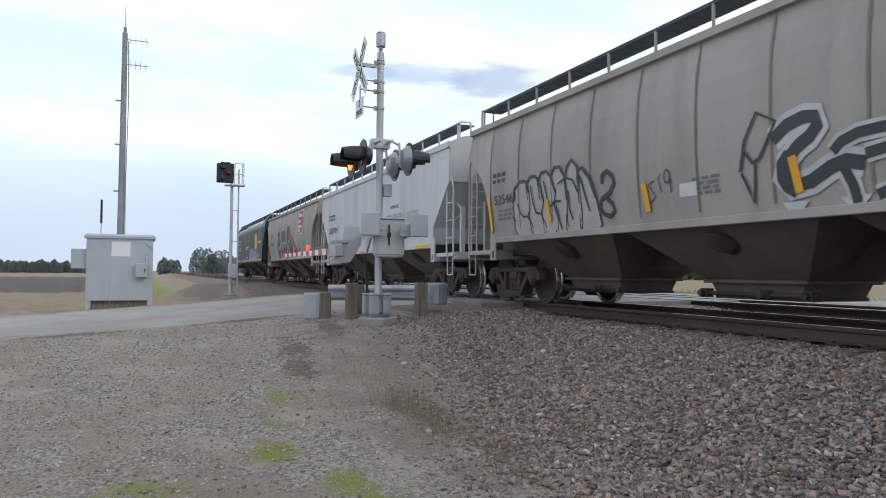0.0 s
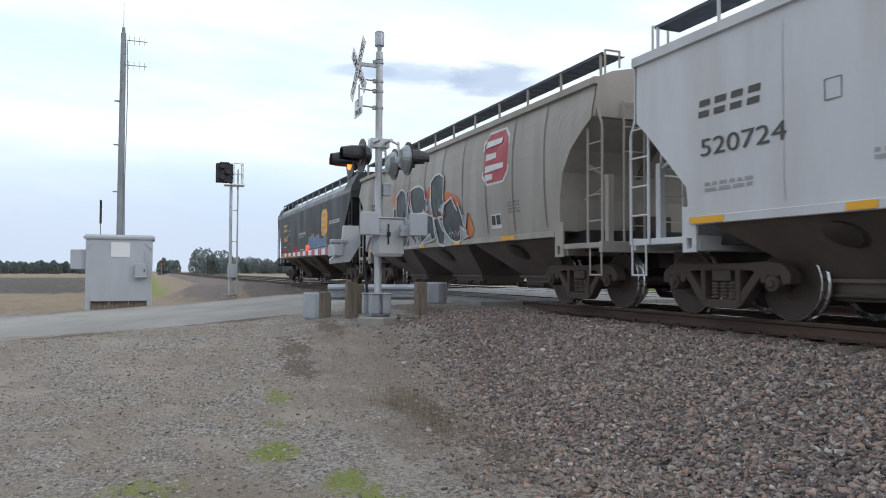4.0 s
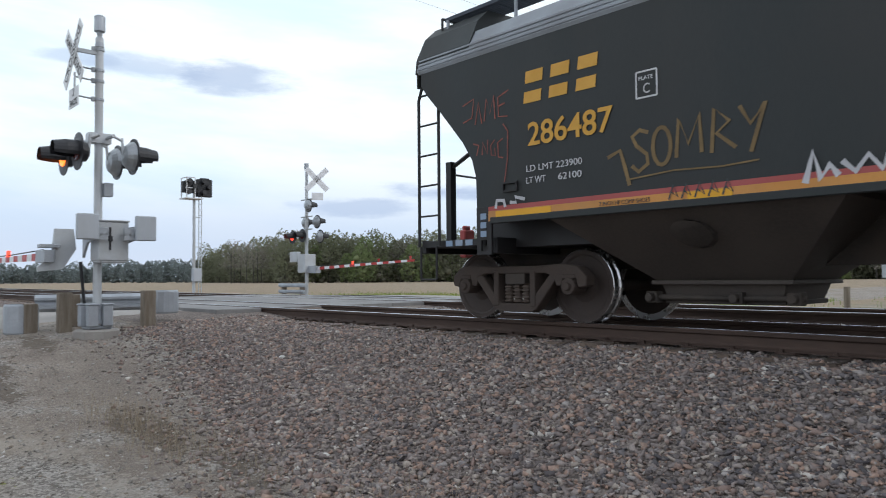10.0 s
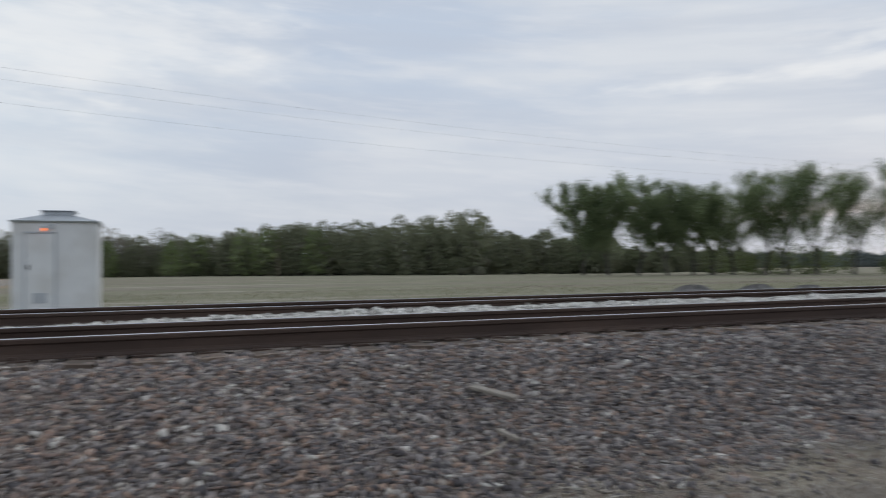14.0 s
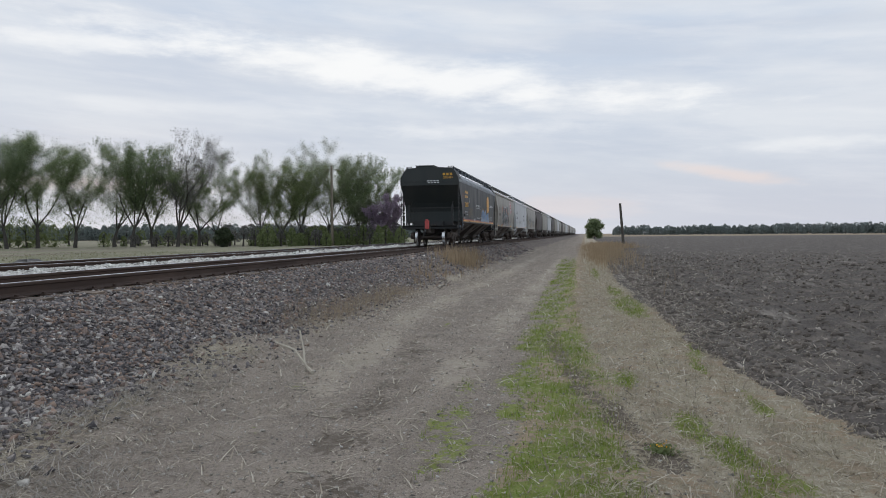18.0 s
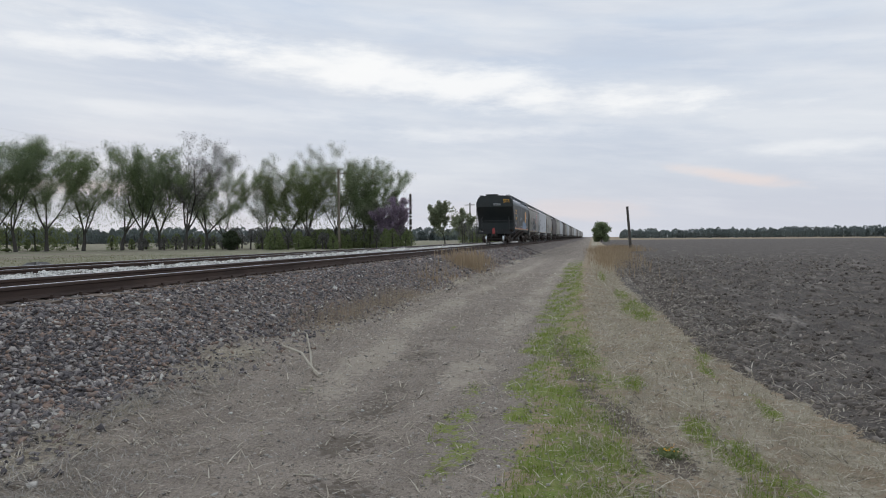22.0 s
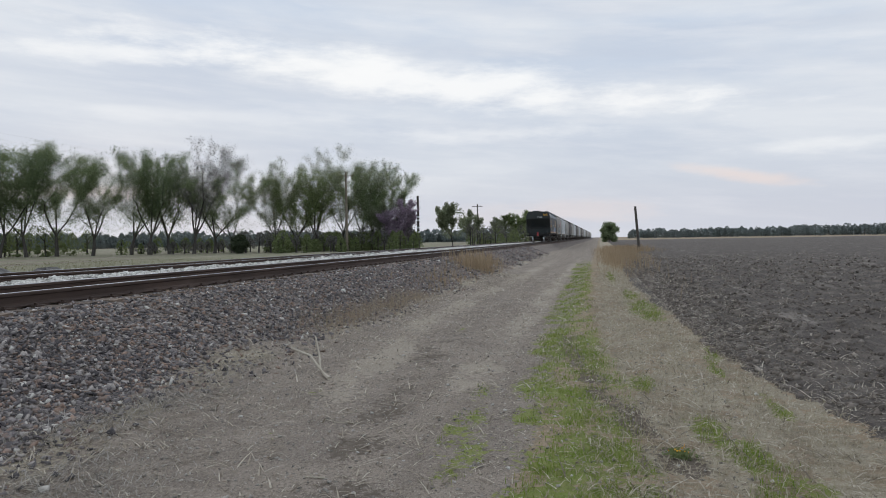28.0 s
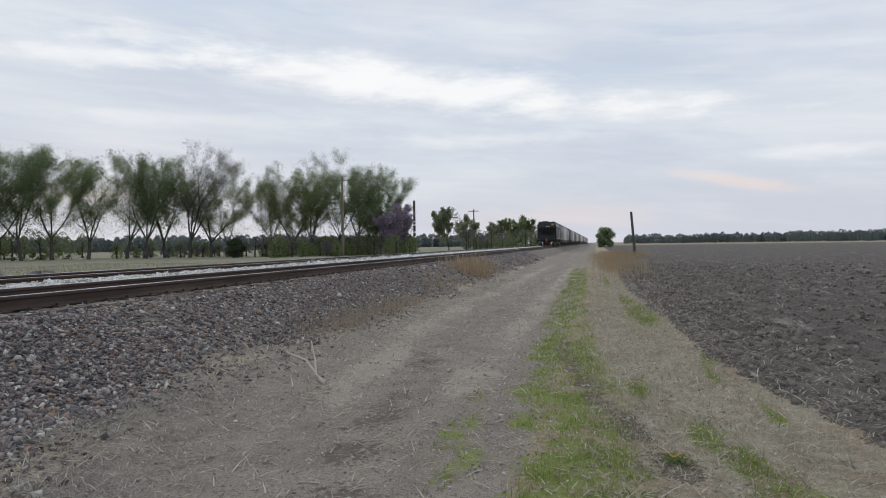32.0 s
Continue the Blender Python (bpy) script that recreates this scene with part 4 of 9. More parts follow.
# ---- freight train of covered hopper cars ----
def train_mats():
    g = MAT
    g["car_black"] = material("black_car_paint", (0.026, 0.032, 0.033), (0.040, 0.044, 0.044), 0.5, 0, 40, 1.2, 0.7, 0.03, dirt=(0.052, 0.049, 0.046), dirt_amount=0.4, dirt_scale=1.1, stretch=(1, 1, 0.3), spec=0.28)
    g["seam"] = material("grimy_seam", (0.16, 0.148, 0.132), (0.24, 0.225, 0.205), 0.7, 0, 30, 1.6, 0.9, 0, stretch=(1, 1, 0.4))
    g["car_roofgrey"] = material("grey_roof_paint", (0.33, 0.36, 0.39), (0.25, 0.27, 0.30), 0.5, 0.1, 30, 1.2, 0.6, 0.03, dirt=(0.2, 0.19, 0.18), dirt_amount=0.4)
    g["car_grey"] = material("warm_grey_car_paint", (0.40, 0.38, 0.345), (0.34, 0.32, 0.29), 0.55, 0, 30, 0.9, 0.6, 0.03, dirt=(0.19, 0.17, 0.15), dirt_amount=0.45, dirt_scale=1.6, stretch=(1, 1, 0.22))
    g["car_grey2"] = material("tan_grey_car_paint", (0.37, 0.345, 0.305), (0.30, 0.28, 0.25), 0.55, 0, 30, 0.9, 0.6, 0.03, dirt=(0.17, 0.15, 0.13), dirt_amount=0.5, dirt_scale=1.6, stretch=(1, 1, 0.22))
    g["car_white"] = material("pale_grey_car_paint", (0.58, 0.595, 0.615), (0.51, 0.52, 0.54), 0.5, 0, 30, 0.9, 0.5, 0.03, dirt=(0.38, 0.35, 0.32), dirt_amount=0.4, dirt_scale=1.5, stretch=(1, 1, 0.22))
    g["car_brown"] = material("dark_brown_car_paint", (0.075, 0.055, 0.05), (0.05, 0.042, 0.04), 0.6, 0, 30, 0.9, 0.6, 0.03, dirt=(0.12, 0.10, 0.09), dirt_amount=0.5, stretch=(1, 1, 0.22))
    g["grime"] = material("grimy_underframe", (0.040, 0.034, 0.031), (0.075, 0.062, 0.053), 0.8, 0, 30, 2, 0.8, 0.12, dirt=(0.11, 0.09, 0.075), dirt_amount=0.5, dirt_scale=2)
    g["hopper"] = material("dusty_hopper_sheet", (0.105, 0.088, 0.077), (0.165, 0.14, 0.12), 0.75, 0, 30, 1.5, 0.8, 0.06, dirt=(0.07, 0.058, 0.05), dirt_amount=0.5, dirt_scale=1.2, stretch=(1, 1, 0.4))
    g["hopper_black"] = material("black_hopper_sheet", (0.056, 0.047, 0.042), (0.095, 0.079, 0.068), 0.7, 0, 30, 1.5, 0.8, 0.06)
    g["truckiron"] = material("rusty_truck_casting", (0.050, 0.037, 0.032), (0.088, 0.067, 0.055), 0.8, 0.1, 40, 4, 0.8, 0.15)
    g["wheel"] = material("brown_wheel_plate", (0.050, 0.038, 0.034), (0.08, 0.062, 0.054), 0.75, 0.2, 40, 5, 0.7, 0.1)
    g["tread"] = material("bright_wheel_tread", (0.62, 0.62, 0.63), (0.5, 0.5, 0.5), 0.25, 0.95, 40, 5, 0.3, 0)
    g["spring"] = material("spring_steel", (0.15, 0.115, 0.095), (0.08, 0.065, 0.055), 0.7, 0.3, 40, 6, 0.6, 0)
    g["iron_black"] = material("black_ironwork", (0.016, 0.016, 0.018), (0.03, 0.028, 0.028), 0.55, 0.1, 40, 4, 0.6, 0)
    g["grating"] = material("running_board_grating", (0.045, 0.055, 0.075), (0.065, 0.075, 0.09), 0.6, 0.4, 60, 6, 0.6, 0.2)
    g["orange"] = material("orange_sill_stripe", (0.66, 0.30, 0.065), (0.52, 0.22, 0.05), 0.5, 0, 30, 2, 0.5, 0, dirt=(0.25, 0.16, 0.09), dirt_amount=0.4)
    g["stripe_red"] = material("faded_red_stripe", (0.42, 0.085, 0.08), (0.34, 0.07, 0.065), 0.5, 0, 30, 2, 0.5, 0)
    g["yellow"] = material("yellow_reflector", (0.78, 0.40, 0.015), (0.68, 0.34, 0.015), 0.45, 0, 30, 3, 0.4, 0)
    g["letter_gold"] = material("gold_lettering", (0.66, 0.35, 0.04), (0.55, 0.28, 0.035), 0.5, 0, 40, 6, 0.4, 0)
    g["letter_white"] = material("white_lettering", (0.66, 0.67, 0.68), (0.52, 0.53, 0.54), 0.55, 0, 40, 6, 0.5, 0)
    g["letter_grey"] = material("faded_grey_lettering", (0.20, 0.19, 0.18), (0.16, 0.15, 0.145), 0.6, 0, 40, 6, 0.5, 0)
    g["letter_faint"] = material("worn_grey_lettering", (0.33, 0.335, 0.345), (0.26, 0.265, 0.27), 0.6, 0, 40, 6, 0.6, 0)
    g["letter_dark"] = material("dark_lettering", (0.055, 0.05, 0.05), (0.09, 0.085, 0.08), 0.6, 0, 40, 6, 0.5, 0)
    g["spray_black"] = material("black_spray_paint", (0.024, 0.034, 0.038), (0.05, 0.06, 0.065), 0.5, 0, 20, 3, 0.7, 0)
    g["spray_white"] = material("white_spray_paint", (0.62, 0.62, 0.64), (0.44, 0.44, 0.46), 0.55, 0, 20, 4, 0.7, 0)
    g["spray_teal"] = material("teal_spray_paint", (0.012, 0.085, 0.085), (0.03, 0.05, 0.055), 0.5, 0, 20, 4, 0.7, 0)
    g["spray_orange"] = material("orange_spray_paint", (0.62, 0.20, 0.06), (0.50, 0.13, 0.06), 0.55, 0, 15, 4, 0.7, 0)
    g["spray_blue"] = material("pale_blue_spray_paint", (0.21, 0.33, 0.49), (0.31, 0.36, 0.43), 0.55, 0, 15, 3, 0.8, 0)
    g["spray_sky"] = material("blue_spray_paint", (0.10, 0.25, 0.52), (0.18, 0.32, 0.53), 0.55, 0, 15, 3, 0.8, 0)
    g["spray_pale"] = material("whitish_blue_spray_paint", (0.42, 0.50, 0.60), (0.36, 0.44, 0.55), 0.55, 0, 15, 3, 0.8, 0)
    g["spray_slate"] = material("slate_blue_spray_paint", (0.27, 0.28, 0.31), (0.20, 0.23, 0.29), 0.55, 0, 15, 3, 0.8, 0)
    g["spray_pale"] = material("pale_grey_spray_paint", (0.47, 0.46, 0.44), (0.38, 0.37, 0.35), 0.55, 0, 20, 3, 0.7, 0)
    g["spray_gold"] = material("gold_spray_paint", (0.23, 0.145, 0.045), (0.13, 0.085, 0.035), 0.55, 0, 15, 4, 0.8, 0)
    g["spray_rust"] = material("faded_red_spray_paint", (0.34, 0.085, 0.05), (0.16, 0.05, 0.04), 0.6, 0, 15, 5, 0.9, 0)
    g["emblem_red"] = material("red_emblem_paint", (0.42, 0.045, 0.06), (0.34, 0.04, 0.055), 0.5, 0, 30, 3, 0.5, 0)
    g["eot_red"] = material("red_marker_box", (0.42, 0.06, 0.055), (0.32, 0.05, 0.05), 0.5, 0, 30, 4, 0.5, 0)


train_mats()

PROFILE = {
    # half width over height above the rail, up the side to the eave, then over the roof
    "flat": ([(1.31, 1.58), (1.9, 1.58), (2.5, 1.58), (3.0, 1.58), (3.40, 1.58)], [(3.40, 1.58), (3.44, 1.60), (3.62, 1.55), (3.64, 1.53), (3.80, 1.44), (3.90, 1.22), (3.97, 0.8), (4.0, 0.0)]),
    "curved": ([(1.31, 1.50), (1.7, 1.545), (2.2, 1.58), (2.7, 1.585), (3.2, 1.555), (3.62, 1.47)], [(3.62, 1.47), (3.63, 1.54), (3.74, 1.54), (3.75, 1.44), (3.86, 1.2), (3.95, 0.75), (3.98, 0.0)]),
    "post": ([(1.31, 1.55), (1.9, 1.555), (2.5, 1.56), (3.0, 1.56), (3.58, 1.55)], [(3.58, 1.55), (3.59, 1.60), (3.72, 1.60), (3.73, 1.5), (3.84, 1.3), (3.94, 0.8), (3.97, 0.0)]),
}


def half_width(kind, z):
    side = PROFILE[kind][0]
    return float(np.interp(z, [a for a, _ in side], [b for _, b in side]))


def end_curve(kind):
    """How far the lower edge of the side stands back from the end, by height: (x, z) from the car's end inwards."""
    if kind == "post":
        return [(-1.12, 2.74), (-0.95, 2.60), (-0.10, 1.72), (-0.06, 1.36), (-0.05, 1.31)]
    if kind == "curved":
        return [(-1.14, 3.08), (-0.90, 2.93), (-0.54, 2.65), (-0.29, 2.30), (-0.16, 1.86), (-0.10, 1.36), (-0.09, 1.31)]
    return [(-1.22, 3.20), (-1.10, 3.06), (-0.83, 2.78), (-0.42, 2.33), (-0.25, 2.08), (-0.18, 1.85), (-0.165, 1.34), (-0.16, 1.31)]


def ribbon(mesh, pts, width, kind, off=0.006):
    """A painted stroke on the southern side of a car. pts: (x, z)."""
    pts = [Vector(p) for p in pts]
    vs, fs = [], []
    for k, p in enumerate(pts):
        d = (pts[min(k + 1, len(pts) - 1)] - pts[max(k - 1, 0)]).normalized()
        n = Vector((-d.y, d.x)) * width / 2
        for q in (p + n, p - n):
            vs.append((q.x, -half_width(kind, q.y) - off, q.y))
        if k:
            fs.append((2 * k - 2, 2 * k - 1, 2 * k + 1, 2 * k))
    mesh.add(vs, fs)
    return mesh


def patch(mesh, outline, kind, off=0.005):
    """A filled painted shape on the southern side."""
    c = (sum(p[0] for p in outline) / len(outline), sum(p[1] for p in outline) / len(outline))
    vs = [(c[0], -half_width(kind, c[1]) - off, c[1])] + [(x, -half_width(kind, z) - off, z) for x, z in outline]
    n = len(outline)
    mesh.add(vs, [(0, 1 + k, 1 + (k + 1) % n) for k in range(n)])
    return mesh


def pieces(name, mesh, mat, parent, label=""):
    """One part for each separate piece of the mesh."""
    root = list(range(len(mesh.v)))

    def find(i):
        while root[i] != i:
            root[i] = root[root[i]]
            i = root[i]
        return i
    for f in mesh.f:
        for i in f[1:]:
            root[find(i)] = find(f[0])
    groups = {}
    for f in mesh.f:
        groups.setdefault(find(f[0]), []).append(f)
    for fs in groups.values():
        idx = sorted({i for f in fs for i in f})
        at = {i: k for k, i in enumerate(idx)}
        part(name, Mesh().add([mesh.v[i] for i in idx], [tuple(at[i] for i in f) for f in fs]), mat, parent, label)


def arc(cx, cz, rx, rz, a0, a1, n=12):
    return [(cx + rx * math.cos(radians(a0 + (a1 - a0) * k / n)), cz + rz * math.sin(radians(a0 + (a1 - a0) * k / n))) for k in range(n + 1)]


def lettering(text, x, z, height, mat, parent, kind, width=None, name="lettering", y=None, rot=(90, 0, 0), bold=0.0):
    cu = bpy.data.curves.new(name, "FONT")
    cu.body, cu.size, cu.extrude, cu.offset = text, height / 0.7, 0.0015, bold * height
    tmp = bpy.data.objects.new(name, cu)
    me = bpy.data.meshes.new_from_object(tmp)
    bpy.data.objects.remove(tmp)
    bpy.data.curves.remove(cu)
    if width:
        w = max(v.co.x for v in me.vertices)
        for v in me.vertices:
            v.co.x *= width / w
    me.materials.clear()
    me.materials.append(mat)
    me.name = name
    ob = new(name, me)
    ob.parent = parent
    ob.matrix_basis = pose(x, -half_width(kind, z + height / 2) - 0.012 if y is None else y, z, *rot)
    return ob


def small_lines(mesh, x, z, w, h, rows, kind, rnd):
    """Rows of writing too small to read."""
    for r in range(rows):
        q, zz = x, z + h * (rows - 1 - r) * 1.6
        while q < x + w:
            l = rnd.uniform(0.06, 0.22)
            patch(mesh, [(q, zz), (min(q + l, x + w), zz), (min(q + l, x + w), zz + h), (q, zz + h)], kind, 0.006)
            q += l + 0.045
    return mesh


def lathe(prof, n=28):
    """Revolve (radius, y) about the y axis."""
    rings = [[(r * math.cos(2 * math.pi * k / n), y, r * math.sin(2 * math.pi * k / n)) for k in range(n)] for r, y in prof]
    return rings


def truck_meshes():
    wheel = Mesh()
    tread_faces = []
    for s in (-1, 1):
        prof = [(0.09, 0.58), (0.30, 0.63), (0.40, 0.665), (0.485, 0.67), (0.482, 0.70), (0.460, 0.712), (0.455, 0.80), (0.445, 0.805), (0.395, 0.803), (0.37, 0.785), (0.20, 0.77), (0.13, 0.80), (0.10, 0.82)]
        k0 = len(wheel.f)
        wheel.loft(lathe([(r, s * y) for r, y in prof]), True, True)
        tread_faces += [k0 + 28 * j + i for j in (2, 3, 4, 5, 6) for i in range(28)]
    wheel.tube((0, -0.95, 0), (0, 0.95, 0), 0.075, n=14)
    me = wheel.data("wheelset", MAT["wheel"], smooth=False)
    me.materials.append(MAT["tread"])
    for k in tread_faces:
        me.polygons[k].material_index = 1
    sf = Mesh()
    up = [(-1.14, 0.46), (-1.15, 0.58), (-1.02, 0.70), (-0.80, 0.735), (-0.40, 0.715), (0.40, 0.715), (0.80, 0.735), (1.02, 0.70), (1.15, 0.58), (1.14, 0.46), (1.02, 0.44), (0.99, 0.56), (0.80, 0.56), (0.77, 0.46), (0.69, 0.46), (0.66, 0.57), (0.52, 0.62), (-0.52, 0.62), (-0.66, 0.57), (-0.69, 0.46), (-0.77, 0.46), (-0.80, 0.56), (-0.99, 0.56), (-1.02, 0.44)]
    lo = [(-0.74, 0.60), (-0.60, 0.62), (-0.24, 0.235), (0.24, 0.235), (0.60, 0.62), (0.74, 0.60), (0.36, 0.165), (0.28, 0.125), (-0.28, 0.125), (-0.36, 0.165)]
    sf.prism(up, -0.09, 0.09).prism(lo, -0.085, 0.085)
    for s in (-1, 1):
        sf.prism([(s * 0.27, 0.2), (s * 0.36, 0.2), (s * 0.36, 0.66), (s * 0.27, 0.66)], -0.10, 0.10)
        sf.tube((s * 0.889, -0.12, 0.457), (s * 0.889, 0.1, 0.457), 0.105, n=14).tube((s * 0.889, -0.15, 0.457), (s * 0.889, -0.1, 0.457), 0.055, n=10)
        sf.box((s * 0.889, 0, 0.58), (0.2, 0.2, 0.06))
    side_me = sf.data("side_frame", MAT["truckiron"], bevel=0.012)
    prof = [(0.03, 0.24)]
    for j in range(5):
        z = 0.25 + j * 0.046
        prof += [(0.05, z), (0.068, z + 0.008), (0.068, z + 0.024), (0.05, z + 0.032)]
    prof.append((0.03, 0.49))
    spring_me = Mesh().loft([[(r * math.cos(u), r * math.sin(u), z) for u in np.linspace(0, 6.2832, 11)[:-1]] for r, z in prof]).data("spring", MAT["spring"])
    bo = Mesh().box((0, 0, 0.56), (0.34, 2.15, 0.16)).tube((0, 0, 0.6), (0, 0, 0.78), 0.2, n=14)
    for s in (-1, 1):
        bo.box((s * 0.42, 0, 0.36), (0.09, 1.7, 0.10))
    bolster_me = bo.data("bolster", MAT["grime"], bevel=0.01)
    return me, side_me, spring_me, bolster_me


TRUCK = truck_meshes()
WHEELSETS = []


def add_truck(car, x, keyed):
    wheel_me, side_me, spring_me, bolster_me = TRUCK
    tr = part("truck", bolster_me, None, car, "rusty two-axle cast steel truck", m=pose(x, 0, 0))
    for s in (-1, 1):
        part("side_frame", side_me, None, tr, m=pose(0, s * 1.0, 0, 0, 0, 0 if s < 0 else 180))
        [part("spring", spring_me, None, tr, m=pose(q, s * 1.0, 0)) for q in (-0.15, 0, 0.15)]
        w = part("wheelset", wheel_me, None, tr, m=pose(s * 0.889, 0, 0.457))
        if keyed:
            WHEELSETS.append((w, s * 0.889))


def hopper_car(kind, span, skin, roof, under, iron, label, name="hopper_car", bays=3, seams=0, keyed=False, last=False, fine=True):
    car = thing(name, label, "freight car", group="cars of the freight train")
    side, top = PROFILE[kind]
    curve = end_curve(kind)
    eave = side[-1][0]
    # side sheets with the ends cut back, and the slope sheet between them
    body = Mesh()
    stations = [(-1.24 if kind == "flat" else -1.14, curve[0][1] + 0.04)] + curve
    st = stations + [(span - a, b) for a, b in stations[::-1]]
    rings = []
    for x, zb in st:
        zs = np.linspace(zb, eave, 9)
        rings.append([(x, -half_width(kind, z), z) for z in zs] + [(x, half_width(kind, z), z) for z in zs[::-1]])
    body.loft(rings)
    b = part("body", body, skin, car)
    rf = Mesh()
    x0, x1 = st[0][0], st[-1][0]
    over = 0.06 if kind == "flat" else 0.03
    out = [(-w, z) for z, w in top] + [(w, z) for z, w in top[-2::-1]]
    rf.loft([[(x, y, z) for y, z in out] for x in (x0 - over, x1 + over)])
    part("roof", rf, roof, car)
    low = curve[0][1] + 0.02
    outline = [(-half_width(kind, low), low)] + out + [(half_width(kind, low), low)]
    for x in (x0 - over - 0.02, x1 + over + 0.02):
        part("end_sheet", Mesh().prism([(y, z) for y, z in outline], x - 0.012, x + 0.012, "x"), skin, car)
    if kind == "flat":
        ribs = Mesh()
        for z, w in ((3.47, 1.597), (3.53, 1.58), (3.59, 1.565)):
            for s in (-1, 1):
                ribs.box(((x0 + x1) / 2, s * w, z), (x1 - x0 + 0.1, 0.02, 0.022))
        part("roof_rib", ribs, roof, car)
    # side sills
    for s in (-1, 1):
        part("side_sill", Mesh().box((span / 2, s * (half_width(kind, 1.31) - 0.005), 1.28 if kind == "flat" else 1.265), (span - 0.16, 0.07, 0.08 if kind == "flat" else 0.11)), skin, car, bevel=0.008)
    # hopper bays
    pitch, hl, lip = (4.05, 1.60, 0.80) if kind == "flat" else (3.80, 1.75, 0.90)
    w0 = half_width(kind, 1.31) - 0.04
    for k in range(bays):
        c = span / 2 + (k - (bays - 1) / 2) * pitch

        def ring(lx0, lx1, hw, z):
            return [(c + lx0, -hw, z), (c + lx1, -hw, z), (c + lx1, hw, z), (c + lx0, hw, z)]
        m = Mesh().loft([ring(-hl, hl, w0, 1.32), ring(-hl, hl, w0 - 0.02, 1.25), ring(-lip + 0.04, lip - 0.04, 0.60, 0.52)])
        hp = part("hopper_bay", m, under, car)
        part("outlet_flange", Mesh().box((c, 0, 0.50), (2 * lip, 1.34, 0.05)), under, hp, bevel=0.008 if fine else 0)
        part("outlet_throat", Mesh().loft([ring(-lip + 0.1, lip - 0.1, 0.60, 0.48), ring(-lip + 0.16, lip - 0.16, 0.54, 0.30)]), under, hp)
        gate = Mesh().box((c, 0, 0.285), (2 * lip - 0.25, 1.12, 0.05)).tube((c - lip - 0.1, -0.60, 0.33), (c + lip + 0.1, -0.60, 0.33), 0.032, n=8)
        for q in (-lip, 0.2, lip):
            gate.box((c + q, -0.60, 0.33), (0.14, 0.13, 0.13)).tube((c + q, -0.74, 0.33), (c + q, -0.60, 0.33), 0.05, n=8)
        part("outlet_gate", gate, MAT["grime"], hp, bevel=0.006 if fine else 0)
        hx = c + 0.05
        part("inspection_cover", Mesh().loft([[(hx + r * math.cos(u), -1.25 - o - 0.75 * math.sin(u) * r, 1.0 + r * 0.6 * math.sin(u)) for u in np.linspace(0, 6.283, 13)[:-1]] for r, o in ((0.24, -0.06), (0.22, 0.03), (0.1, 0.05))]), MAT["grime"], hp)
    part("centre_sill", Mesh().box((span / 2, 0, 0.90), (span + 2.2, 0.40, 0.46)).box((span / 2, 0, 1.2), (span - 1.6, 0.5, 0.2)), MAT["grime"], car)
    # ends
    for end, d, ex in (("rear", 1, 0.0), ("front", -1, span)):
        def X(q):
            return ex + d * q
        part("end_platform", Mesh().box((X(-0.72), 0, 1.03), (1.24, 3.0, 0.09)).box((X(-1.30), 0, 1.0), (0.08, 3.0, 0.18)).box((X(-0.1), 0, 0.98), (0.3, 2.9, 0.2)), iron, car, bevel=0.006 if fine else 0)
        # bolster as a black box that fills the shaded gap below the sill
        part("bolster_box", Mesh().box((X(0.45), 0, 1.14), (1.7, 2.2, 0.36)).box((X(-0.42), 0, 1.15), (0.6, 1.2, 0.3)), MAT["iron_black"], car)
        part("coupler", Mesh().box((X(-1.5), 0, 0.86), (0.4, 0.16, 0.2)).box((X(-1.68), 0.04, 0.86), (0.16, 0.3, 0.3)).tube((X(-1.45), 0.25, 0.85), (X(-1.6), 0.3, 0.5), 0.03, n=8).tube((X(-1.6), 0.3, 0.5), (X(-1.75), 0.26, 0.46), 0.03, n=8), MAT["grime"], car, bevel=0.02 if fine else 0)
        for s in (-1, 1):
            yl = s * (half_width(kind, 1.4) - 0.03)
            part("jacking_plate", Mesh().box((X(-0.05), yl + s * 0.012, 1.25), (0.26, 0.04, 0.42)).box((X(-0.14), yl + s * 0.012, 0.97), (0.08, 0.04, 0.18)).box((X(0.04), yl + s * 0.012, 0.97), (0.08, 0.04, 0.18)).box((X(-0.05), yl + s * 0.012, 0.88), (0.26, 0.04, 0.05)), iron, car, bevel=0.006 if fine else 0)
            zt = curve[0][1] + 0.1
            lad = Mesh().tube((X(-1.33), yl, 1.0), (X(-1.33), yl, zt - 0.25), 0.022, n=6).tube((X(-1.33), yl, zt - 0.25), (X(-1.2), yl, zt + 0.05), 0.022, n=6)
            lad.tube((X(-0.92), yl, 1.0), (X(-0.92), yl, zt - 0.1), 0.022, n=6)
            z = 1.42
            while z < zt - 0.1:
                lad.tube((X(-1.33), yl, z), (X(-0.92), yl, z), 0.014, n=6)
                z += 0.42
            lad.tube((X(-1.3), yl, 1.0), (X(-1.3), yl, 0.55), 0.016, n=6).tube((X(-0.98), yl, 1.0), (X(-0.98), yl, 0.55), 0.016, n=6).tube((X(-1.3), yl, 0.55), (X(-0.98), yl, 0.55), 0.016, n=6)
            part("side_ladder", lad, iron, car)
            yp = s * 1.18
            post = Mesh().box((X(-1.08), yp, 1.62), (0.10, 0.10, 1.14)).tube((X(-1.08), yp, 2.1), (X(-0.42), yp * 0.95, 2.42), 0.03, n=6).tube((X(-0.98), yp, 2.0), (X(-0.22), yp * 0.95, 1.84), 0.016, n=6)
            part("end_post", post, iron, car)
            el = Mesh()
